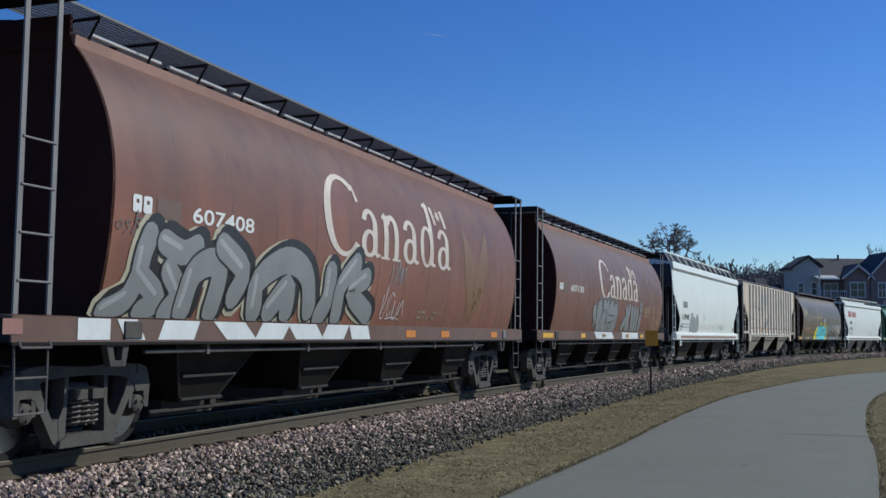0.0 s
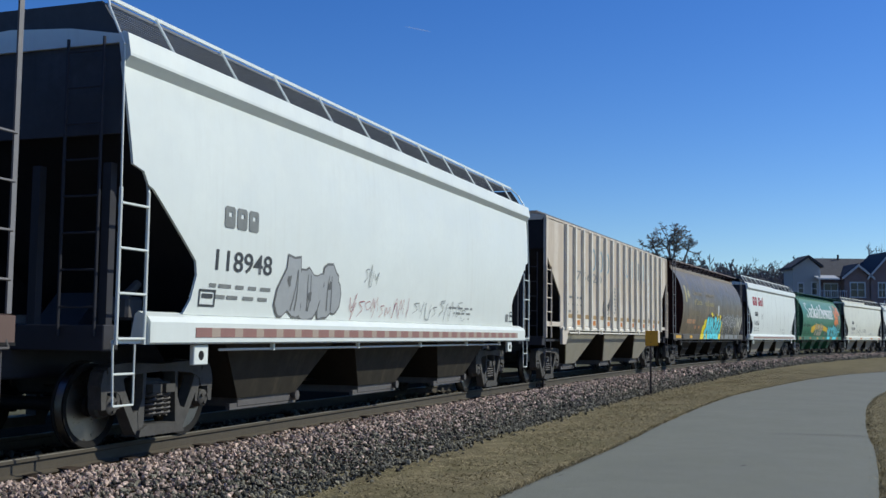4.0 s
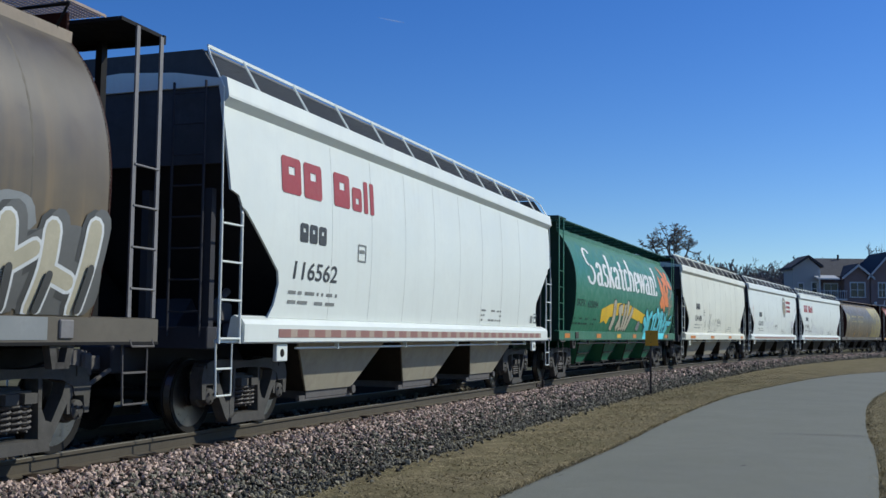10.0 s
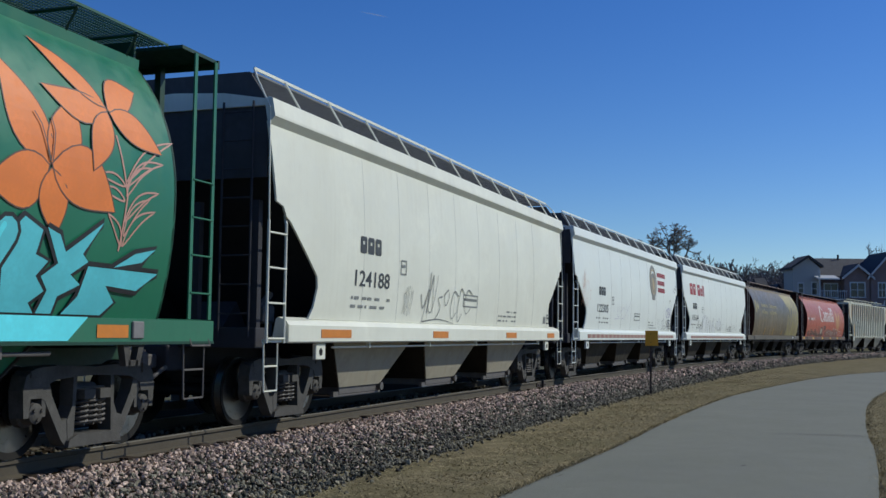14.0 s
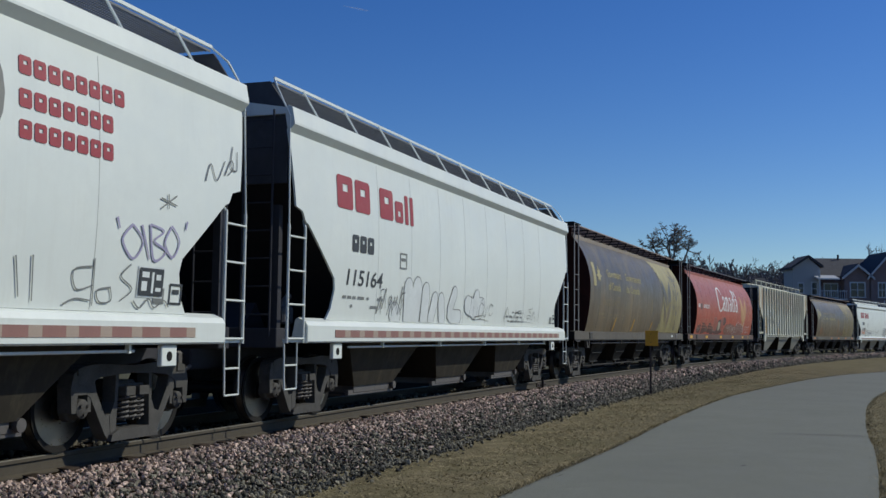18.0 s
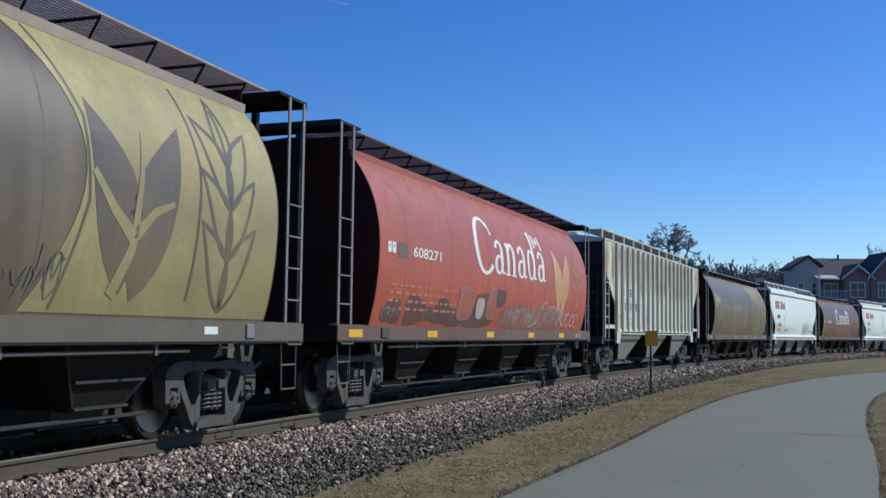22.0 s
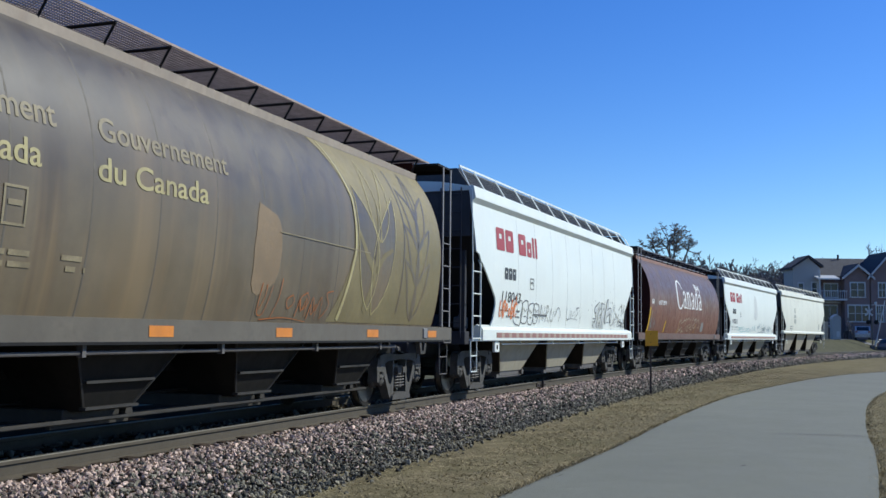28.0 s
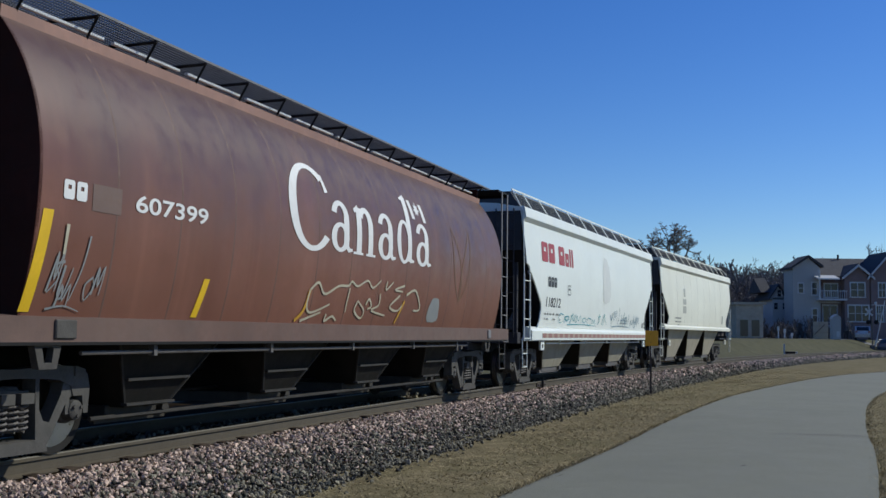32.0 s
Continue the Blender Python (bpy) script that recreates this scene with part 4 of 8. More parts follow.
    trolley(car, ENDGREY, 6.75, 8.4)
    brake_rigging(car, -2.4, 2.6)
    return car


def prism_x2(bm, half, y0, y1, z0, z1):
    loft(bm, [[(-half, y0, z0), (half, y0, z0), (half, y0, z1), (-half, y0, z1)], [(-half * 0.94, y1, z0 + 0.02), (half * 0.94, y1, z0 + 0.02), (half * 0.94, y1, z1), (-half * 0.94, y1, z1)]])


# ---- painted marks ----
def ribbon(pts, w0, w1=None):
    """A brush stroke of quads along points, from width w0 to w1."""
    w1 = w0 if w1 is None else w1
    pts = [Vector(p) for p in pts]
    sides = []
    for i, p in enumerate(pts):
        d = (pts[min(i + 1, len(pts) - 1)] - pts[max(i - 1, 0)]).normalized()
        w = (w0 + (w1 - w0) * i / max(1, len(pts) - 1)) / 2
        sides.append((p + Vector((-d.y, d.x)) * w, p - Vector((-d.y, d.x)) * w))
    return [[tuple(a[0]), tuple(b[0]), tuple(b[1]), tuple(a[1])] for a, b in zip(sides, sides[1:])]


def arc(cx, cz, rx, rz, wx, wz, a0, a1, n=22):
    """A part of an oval ring whose stroke is wx wide at the sides and wz at top and bottom."""
    quads, last = [], None
    for i in range(n + 1):
        a = radians(a0 + (a1 - a0) * i / n)
        c, s = math.cos(a), math.sin(a)
        p = ((cx + rx * c, cz + rz * s), (cx + (rx - wx) * c, cz + (rz - wz) * s))
        if last:
            quads.append([last[0], p[0], p[1], last[1]])
        last = p
    return quads


def bar(x0, x1, z0, z1, lean=0.0):
    return [[(x0 - lean / 2, z0), (x1 - lean / 2, z0), (x1 + lean / 2, z1), (x0 + lean / 2, z1)]]


def serif(x, z, w=0.32, h=0.05):
    return bar(x - w / 2, x + w / 2, z, z + h)


def glyph(ch):
    """Letters with thick stems and thin hairlines; the small letters are 1 high. Gives quads and the advance."""
    S = 0.2
    if ch == "a":
        return arc(0.36, 0.28, 0.34, 0.29, 0.19, 0.08, 0, 360) + arc(0.36, 0.68, 0.33, 0.32, 0.19, 0.1, 0, 165) + bar(0.49, 0.69, 0.12, 0.7) + ribbon([(0.6, 0.16), (0.7, 0.05), (0.84, 0.06)], 0.15, 0.05), 0.86
    if ch == "n":
        return bar(0.1, 0.1 + S, 0, 0.96) + serif(0.18, 0, 0.4) + ribbon([(0.02, 0.88), (0.2, 0.97)], 0.08, 0.1) + arc(0.46, 0.62, 0.32, 0.38, S, 0.12, 0, 150) + bar(0.58, 0.78, 0, 0.64) + serif(0.7, 0, 0.4), 0.95
    if ch == "d":
        return arc(0.38, 0.48, 0.37, 0.5, 0.19, 0.08, 0, 360) + bar(0.55, 0.75, 0.05, 1.55) + ribbon([(0.46, 1.48), (0.72, 1.56)], 0.06, 0.09) + ribbon([(0.66, 0.08), (0.88, 0.06)], 0.12, 0.05), 0.93
    if ch == "C":
        return arc(0.78, 0.86, 0.76, 0.92, 0.24, 0.11, 48, 318, 34) + ribbon([(1.22, 1.62), (1.32, 1.25)], 0.07, 0.12), 1.35
    if ch == "S":
        return arc(0.5, 1.2, 0.44, 0.42, 0.2, 0.1, 30, 262) + arc(0.48, 0.42, 0.5, 0.46, 0.24, 0.11, -165, 82), 1.02
    if ch == "s":
        return arc(0.32, 0.73, 0.26, 0.27, 0.15, 0.07, 30, 262) + arc(0.3, 0.27, 0.3, 0.29, 0.16, 0.08, -160, 82), 0.62
    if ch == "k":
        return bar(0.1, 0.3, 0, 1.45, 0.05) + ribbon([(0.28, 0.45), (0.62, 0.9), (0.78, 0.93)], 0.1, 0.06) + ribbon([(0.36, 0.55), (0.74, 0.03)], 0.2, 0.22), 0.82
    if ch == "t":
        return bar(0.16, 0.37, 0.1, 1.3) + bar(0, 0.56, 0.84, 0.94) + arc(0.42, 0.2, 0.25, 0.22, 0.18, 0.09, 180, 320, 8), 0.58
    if ch == "c":
        return arc(0.4, 0.5, 0.38, 0.52, 0.19, 0.08, 45, 318), 0.7
    if ch == "h":
        return bar(0.08, 0.28, 0, 1.5, 0.06) + arc(0.44, 0.6, 0.32, 0.38, 0.19, 0.1, 0, 150) + bar(0.58, 0.77, 0.02, 0.62), 0.86
    if ch == "e":
        return arc(0.4, 0.5, 0.38, 0.52, 0.19, 0.08, 0, 318) + ribbon([(0.08, 0.42), (0.76, 0.56)], 0.08), 0.78
    if ch == "w":
        return ribbon([(0.04, 0.98), (0.28, 0.02)], 0.2, 0.14) + ribbon([(0.26, 0.05), (0.5, 0.8)], 0.07) + ribbon([(0.48, 0.95), (0.72, 0.02)], 0.2, 0.14) + ribbon([(0.7, 0.05), (0.98, 1.0)], 0.07, 0.1), 1.02
    return ribbon([(0.2, 1.5), (0.16, 0.45)], 0.24, 0.08) + arc(0.15, 0.12, 0.13, 0.13, 0.13, 0.13, 0, 360, 10), 0.4


def wordmark(text, x0, x1, z, size, material, parent, lat, shear=0.0, label="", off=0.007):
    """Words in the letters above, from x0 to x1, the small letters size metres high."""
    out, x = [], 0.0
    for ch in text:
        g, w = glyph(ch)
        out += [[(px + x + shear * pz, pz) for px, pz in q] for q in g]
        x += w + 0.04
    k = (x1 - x0) / x
    return decal("lettering", [[(x0 + px * k, z + pz * size) for px, pz in q] for q in out], material, parent, lat, off, label)


def blob(cx, cz, rx, rz, rnd, jag=0.12, n=18, lean=0.0):
    ph = rnd.uniform(0, 6.28)
    pts = []
    for i in range(n):
        a = 2 * math.pi * i / n
        r = 1 + jag * math.sin(3 * a + ph) + jag * 0.7 * rnd.uniform(-1, 1)
        c, s = math.cos(a), math.sin(a)
        c, s = math.copysign(abs(c) ** 0.7, c), math.copysign(abs(s) ** 0.7, s)
        pts.append((cx + rx * r * c + lean * s * rz, cz + rz * r * s))
    return pts


def throw_up(parent, x0, x1, z0, z1, n, fill, line, seed, lat, halo=None, jag=0.12, lean=0.25, edge=0.035, off=0.008, strokes=2, shade=None):
    """A row of n fat sprayed letter shapes with outlines, inner strokes and maybe a halo."""
    rnd = random.Random(seed)
    w = (x1 - x0) / n
    halos, outs, fills, lines, shades = [], [], [], [], []
    for i in range(n):
        cx, cz = x0 + w * (i + 0.5), (z0 + z1) / 2 + rnd.uniform(-0.05, 0.05) * (z1 - z0)
        rx, rz = w * 0.54, (z1 - z0) / 2 * rnd.uniform(0.86, 1.0)
        state = rnd.getstate()
        for k, dst in ((edge * 2.6, halos), (edge, outs), (0, fills)):
            rnd.setstate(state)
            dst.append(blob(cx, cz, rx + k, rz + k, rnd, jag, 20, lean))
        for j in range(strokes):
            u = rnd.uniform(-0.45, 0.45)
            p = [(cx + rx * (u + 0.18 * math.sin(2.2 * t + j + i)) + lean * rz * (2 * t - 1) * 0.8, cz + rz * (1.5 * t - 0.75)) for t in (0, 0.25, 0.5, 0.75, 1)]
            lines += ribbon(p, edge * rnd.uniform(0.6, 1.3), edge * 0.4)
        lines.append(blob(cx + rx * rnd.uniform(-0.2, 0.2), cz + rz * rnd.uniform(-0.35, 0.35), rx * 0.16, rz * 0.2, rnd, 0.2, 8))
        if shade:
            shades.append(blob(cx + rx * 0.25, cz - rz * 0.3, rx * 0.4, rz * 0.45, rnd, 0.25, 9, lean))
    art = None
    for name, polys, m, o in (("graffiti", halos if halo else [], halo, 0.0), ("graffiti", outs, line, 0.002), ("graffiti", fills, fill, 0.004), ("graffiti", shades, shade, 0.0055), ("graffiti", lines, line, 0.007)):
        if polys:
            decal(name, [[(x, max(z, 1.4) if lat is not flat_lat else max(z, 1.42)) for x, z in p] for p in polys], m, parent, lat, off + o)


FORMS = ([(0.0, 0.95), (0.12, 0.05), (0.5, 0.0), (0.62, 0.9)], [(0.75, 0.85), (0.25, 1.0), (0.05, 0.45), (0.35, 0.0), (0.75, 0.25)], [(0.05, 0.0), (0.3, 1.05), (0.5, 0.5), (0.75, 0.0)], [(0.7, 0.9), (0.2, 0.8), (0.6, 0.45), (0.15, 0.05)],
         [(0.3, 1.1), (0.35, 0.5), (0.2, -0.1)], [(0.45, 0.7), (0.1, 0.5), (0.35, 0.15), (0.65, 0.45), (0.4, 0.72)], [(0.0, 0.8), (0.35, 0.35), (0.7, 1.0), (0.4, -0.15)], [(0.05, 0.1), (0.1, 0.8), (0.4, 0.3), (0.6, 0.85), (0.8, 0.1)])


def scribble(parent, x0, x1, z0, z1, material, seed, lat, width=0.02, loops=6, off=0.012, name="scribble"):
    """A quick tag: leaning hand-drawn strokes side by side, some crossed, with a flourish."""
    rnd = random.Random(seed)
    polys = []
    step, h = (x1 - x0) / loops, z1 - z0
    for i in range(loops):
        for k in range(rnd.choice((1, 1, 2))):
            form, wide, tall, base = rnd.choice(FORMS), step * rnd.uniform(0.9, 1.5), h * rnd.uniform(0.5, 0.95), z0 + h * rnd.uniform(0, 0.25)
            pts = [(x0 + i * step + u * wide + 0.22 * v * tall, base + v * tall * 0.95) for u, v in form]
            polys += ribbon(spline(pts, 4), width * rnd.uniform(0.7, 1.1), width * 0.45)
    if rnd.random() < 0.5:
        a = x0 + (x1 - x0) * rnd.uniform(0.0, 0.3)
        polys += ribbon(spline([(a, z0), (a + (x1 - x0) * 0.3, z0 + 0.06 * h), (a + (x1 - x0) * 0.6, z0 - 0.02 * h)], 4), width * 0.8, width * 0.3)
    return decal(name, polys, material, parent, lat, off)


def thick(pts, w):
    """A fat stroke with round ends, as faces side by side."""
    line = spline(pts, 4) if len(pts) > 2 else [Vector(p) for p in pts]
    out = ribbon(line, w)
    for p, q in ((line[0], line[1]), (line[-1], line[-2])):
        a = math.atan2(p[1] - q[1], p[0] - q[0])
        out.append([(p[0] + w / 2 * math.cos(a + b), p[1] + w / 2 * math.sin(a + b)) for b in (-1.5708, -0.94, -0.31, 0.31, 0.94, 1.5708)])
    return out


def spray(parent, letters, fill, line, lat, edge=0.03, halo=None, drop=None, off=0.008, low=1.4, sheen=None, label=""):
    """Fat sprayed letters out of round strokes: a halo, a drop shade, then each letter's outline and filling."""
    k = 0
    everything = [s for letter in letters for s in letter]
    jobs = [(pts, w + 2 * edge + 0.13, halo, 0) for pts, w in everything if halo] + [(pts, w + 2 * edge + 0.03, drop, 0.09) for pts, w in everything if drop]
    for letter in letters:
        jobs += [(pts, w + 2 * edge, line, 0) for pts, w in letter] + [(pts, w, fill, 0) for pts, w in letter]
        if sheen:
            jobs += [([(x - 0.18 * w, z + 0.05) for x, z in pts[:2]], w * 0.22, sheen, 0) for pts, w in letter]
    for pts, w, material, d in jobs:
        polys = thick([(x + d, z + d * 0.7) for x, z in pts], w)
        decal("graffiti", [[(x, max(z, low)) for x, z in p] for p in polys], material, parent, lat, off + 0.00025 * k, label if material is fill else "")
        k += 1


def tag(parent, strokes, material, lat, width=0.04, off=0.012, label=""):
    """A hand-drawn tag, stroke by stroke; strokes that cross lie on one another."""
    for k, pts in enumerate(strokes):
        decal("scribble", ribbon(spline(pts, 5) if len(pts) > 2 else pts, width, width * 0.7), material, parent, lat, off + 0.0003 * k, label)


def stencils(parent, x0, x1, z, rows, material, seed, lat, h=0.05, gap=0.1):
    """Small stencilled data too small to read: rows of short bars."""
    rnd = random.Random(seed)
    polys = []
    for r in range(rows):
        x = x0
        while x < x1:
            w = rnd.uniform(0.05, 0.3)
            if rnd.random() < 0.8:
                polys += bar(x, min(x1, x + w), z - r * gap, z - r * gap + h)
            x += w + rnd.uniform(0.04, 0.14)
    return tagged(decal("stencil", polys, material, parent, lat, 0.007), kind="stuff")


def logo_blocks(parent, x0, x1, z0, z1, widths, material, lat, round_=0.25, label="red company logo as plain solid shapes"):
    """A company's name as solid letter-sized blocks; a gap where the width is negative."""
    total = sum(abs(w) + 0.12 for w in widths)
    k, x = (x1 - x0) / total, x0
    for w in widths:
        polys = []
        if w > 0:
            a, b, r = x, x + w * k, min(0.04, w * k * 0.12)
            h = z1 if w > 0.5 or w < 0.35 else z0 + (z1 - z0) * 0.72
            if w < 0.35:
                polys.append([(a + r, z0), (b - r, z0), (b, z0 + r), (b, h - r), (b - r, h), (a + r, h), (a, h - r), (a, z0 + r)])
            else:
                u0, u1, v0, v1 = a + (b - a) * 0.36, a + (b - a) * 0.68, z0 + (h - z0) * (0.52 if w > 0.5 else 0.3), z0 + (h - z0) * (0.74 if w > 0.5 else 0.55)
                polys += [[(a + r, z0), (b - r, z0), (b, z0 + r), (b, v0), (a, v0), (a, z0 + r)], [(a, v1), (b, v1), (b, h - r), (b - r, h), (a + r, h), (a, h - r)]] + bar(a, u0, v0, v1) + bar(u1, b, v0, v1)
            decal("logo_block", polys, material, parent, lat, 0.007, label)
        x += (abs(w) + 0.12) * k


def frame_box(parent, x0, x1, z0, z1, material, lat, w=0.025):
    return decal("stencil_box", bar(x0, x1, z0, z0 + w) + bar(x0, x1, z1 - w, z1) + bar(x0, x0 + w, z0 + w, z1 - w) + bar(x1 - w, x1, z0 + w, z1 - w) + bar(x0 + 0.06, x1 - 0.06, (z0 + z1) / 2, (z0 + z1) / 2 + 0.05), material, parent, lat, 0.008)


def leaf(x0, z0, x1, z1, w, bend=0.0, n=10):
    """A pointed leaf from its root to its tip."""
    a, b = Vector((x0, z0)), Vector((x1, z1))
    d = (b - a)
    nrm = Vector((-d.y, d.x)).normalized()
    up = [a + d * t + nrm * (w / 2 * math.sin(math.pi * t ** 0.8) + bend * math.sin(math.pi * t)) for t in (i / n for i in range(n + 1))]
    dn = [a + d * t + nrm * (-w / 2 * math.sin(math.pi * t ** 0.8) + bend * math.sin(math.pi * t)) for t in (i / n for i in range(1, n))]
    return [tuple(p) for p in up] + [tuple(p) for p in dn[::-1]]


def leaf_line(x0, z0, x1, z1, w, bend, width):
    p = leaf(x0, z0, x1, z1, w, bend)
    return ribbon(p + [p[0]], width)


def maple(cx, cz, r):
    rs = (1, 0.45, 0.8, 0.4, 0.95, 0.4, 0.7, 0.35, 0.6, 0.35, 0.7, 0.4, 0.95, 0.4, 0.8, 0.45)
    return [(cx + r * k * math.sin(2 * math.pi * i / 16), cz + r * k * math.cos(2 * math.pi * i / 16)) for i, k in enumerate(rs)]


def sill_c(z):
    return 1.52


def petal(parent, x0, z0, x1, z1, w, fill, line, off, bend=0.0):
    decal("lily_emblem", [leaf(x0, z0, x1, z1, w, bend, 12)], fill, parent, tank_lat, off, "orange lily petal painted on the tank")
    decal("lily_emblem", leaf_line(x0, z0, x1, z1, w, bend, 0.014), line, parent, tank_lat, off + 0.0012)


# ---- ground, ballast, rails, path ----
GRASS = mat("dormant_grass_soil", (0.19, 0.158, 0.09), 0.95, spot=0.42, scale=2.2, dust=0.6, dust_color=(0.13, 0.115, 0.055), dirt=0.7, dirt_color=(0.34, 0.28, 0.165), bump=0.6, bscale=45, coords="Object", gloss=0.05)
BLADES = mat("dead_grass_blades", (0.345, 0.285, 0.162), 0.9, spot=0.25, scale=0.5, island=0.65, gloss=0.1)
# near-black brown: shade under the train is in the bed's colour
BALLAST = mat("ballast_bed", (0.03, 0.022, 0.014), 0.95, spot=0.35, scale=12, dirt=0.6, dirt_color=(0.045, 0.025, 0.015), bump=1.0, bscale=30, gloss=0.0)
STONE_P = mat("pink_granite_stone", (0.44, 0.325, 0.26), 0.85, spot=0.2, scale=14, island=0.85)
STONE_G = mat("grey_basalt_stone", (0.145, 0.13, 0.094), 0.85, spot=0.2, scale=14, island=0.95)
RAIL = mat("brown_rail_side", (0.075, 0.06, 0.04), 0.8, spot=0.15, scale=4, dirt=0.3, dirt_color=(0.07, 0.05, 0.035), bump=0.2)
RAILTOP = mat("worn_rail_head", (0.12, 0.108, 0.085), 0.6, metal=0.3, spot=0.1, scale=5)
TIE = mat("creosoted_tie", (0.06, 0.045, 0.035), 0.9, spot=0.3, scale=5, bump=0.5, rand=0.25, gloss=0.05)
ASPHALT = mat("worn_grey_asphalt", (0.168, 0.17, 0.134), 0.9, spot=0.08, scale=0.5, dust=0.4, dust_color=(0.188, 0.188, 0.15), dirt=0.2, dirt_color=(0.12, 0.12, 0.12), bump=0.35, bscale=220)
CRACK = mat("crack_filler", (0.06, 0.06, 0.062), 0.9)


def smooth01(x):
    x = min(1, max(0, x))
    return x * x * (3 - 2 * x)


def to_track(x, y):
    """s along the track and the distance to its right."""
    dx, dy = x - PX, y - PY
    s = dx * math.sin(TH0) + dy * math.cos(TH0)
    if s <= 0:
        return s, dx * math.cos(TH0) - dy * math.sin(TH0)
    R = 1 / CURVE
    cx, cy = PX + R * math.cos(TH0), PY - R * math.sin(TH0)
    rx, ry = x - cx, y - cy
    ang = math.atan2(rx, ry)           # heading-wise angle about the centre
    th = ang + math.pi / 2
    while th > math.pi:
        th -= 2 * math.pi
    return (th - TH0) * R, R - math.hypot(rx, ry)


def ground_z(x, y):
    s, lat = to_track(x, y)
    z = -0.42
    if lat > 0:
        z = -0.44 + 0.08 * smooth01((lat - 2.8) / 2.0) + 0.02 * noise.noise((x * 0.3, y * 0.3, 0))
        z += 0.25 * smooth01((lat - 12) / 25)
    else:
        z = -0.42 + 1.55 * (smooth01((-lat - 5) / 16) * (1 - smooth01((s - 60) / 35)) + smooth01((-lat - 3.9) / 4.5) * smooth01((s - 60) / 35)) + 0.05 * noise.noise((x * 0.2, y * 0.2, 3)) + 14 * smooth01((-lat - 120) / 300) 
    return z


def terrain(bm):
    xs = sorted(set([round(-60 + 1.0 * i, 2) for i in range(161)] + [-2500, -1200, -600, -300, -180, -110, -80] + [112, 130, 160, 220, 320, 500, 900, 1600, 2600]))
    ys = sorted(set([round(-20 + 1.25 * i, 2) for i in range(145)] + [-2000, -800, -300, -120, -60, -35] + [175, 200, 240, 300, 400, 600, 1000, 1800, 3000]))
    vs = [[bm.verts.new((x, y, ground_z(x, y) if abs(x) < 700 and -400 < y < 900 else 3.0)) for x in xs] for y in ys]
    for j in range(len(ys) - 1):
        for i in range(len(xs) - 1):
            bm.faces.new((vs[j][i], vs[j][i + 1], vs[j + 1][i + 1], vs[j + 1][i]))


TURF = mat("grey_far_turf", (0.1, 0.097, 0.062), 0.95, spot=0.3, scale=1.2, dust=0.5, dust_color=(0.09, 0.088, 0.05), dirt=0.4, dirt_color=(0.16, 0.14, 0.085), gloss=0.05)
ground = put("ground", None, terrain, GRASS, smooth=60)
ground.data.materials.append(TURF)
for face in ground.data.polygons:
    c = face.center
    if abs(c.x) < 600 and -300 < c.y < 800 and to_track(c.x, c.y)[1] < -2:
        face.material_index = 1
tagged(ground, "dormant brown grass ground beside the railway", "ground", kind="structure")

BED = [(-6.4, -0.6), (-5.6, -0.36), (-3.6, -0.38), (-2.5, -0.22), (-1.6, -0.19), (-0.8, -0.19), (0.8, -0.19), (1.55, -0.19), (1.9, -0.24), (2.8, -0.47), (3.1, -0.6)]
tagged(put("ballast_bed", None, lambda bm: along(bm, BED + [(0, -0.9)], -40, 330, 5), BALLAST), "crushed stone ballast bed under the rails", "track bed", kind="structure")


def rail_section(lat):
    return [(lat - 0.07, -0.185), (lat + 0.07, -0.185), (lat + 0.07, -0.17), (lat + 0.012, -0.15), (lat + 0.012, -0.05), (lat + 0.037, -0.04), (lat + 0.037, -0.008), (lat - 0.037, -0.008), (lat - 0.037, -0.04), (lat - 0.012, -0.05), (lat - 0.012, -0.15), (lat - 0.07, -0.17)]


for lat in (0.755, -0.755):
    r = tagged(put("rail", None, lambda bm: along(bm, rail_section(lat), -40, 330, 2.5), RAIL), "brown weathered steel rail on wooden ties", "rail", group="rails of the track", kind="structure")
    put("rail_head", None, lambda bm: along(bm, [(lat - 0.03, -0.0079), (lat + 0.03, -0.0079), (lat + 0.026, 0.0), (lat - 0.026, 0.0)], -40, 330, 2.5), RAILTOP, r, label="bright worn running surface")

LEFT_EDGE = [(-5.6, -6.0), (-3.0, 1.0), (-1.1, 6.2), (0.56, 10.55), (1.49, 12.9), (2.65, 15.83), (4.7, 21.36), (8.02, 29.42), (12.32, 37.89), (15.34, 43.3), (18.9, 48.7), (23.5, 53.8), (30, 58.5), (40, 62.5), (52, 65)]


def spline(pts, per=8):
    out = []
    for i in range(len(pts) - 1):
        p0, p1, p2, p3 = (Vector(pts[max(0, min(len(pts) - 1, i + k))]) for k in (-1, 0, 1, 2))
        for j in range(per):
            t = j / per
            out.append(0.5 * (2 * p1 + (p2 - p0) * t + (2 * p0 - 5 * p1 + 4 * p2 - p3) * t * t + (3 * p1 - p0 - 3 * p2 + p3) * t ** 3))
    return out + [Vector(pts[-1])]


EDGE = spline(LEFT_EDGE)


def path_rows():
    rows = []
    for i, p in enumerate(EDGE):
        d = (EDGE[min(i + 1, len(EDGE) - 1)] - EDGE[max(i - 1, 0)]).normalized()
        rows.append((p, Vector((d.y, -d.x))))
    return rows


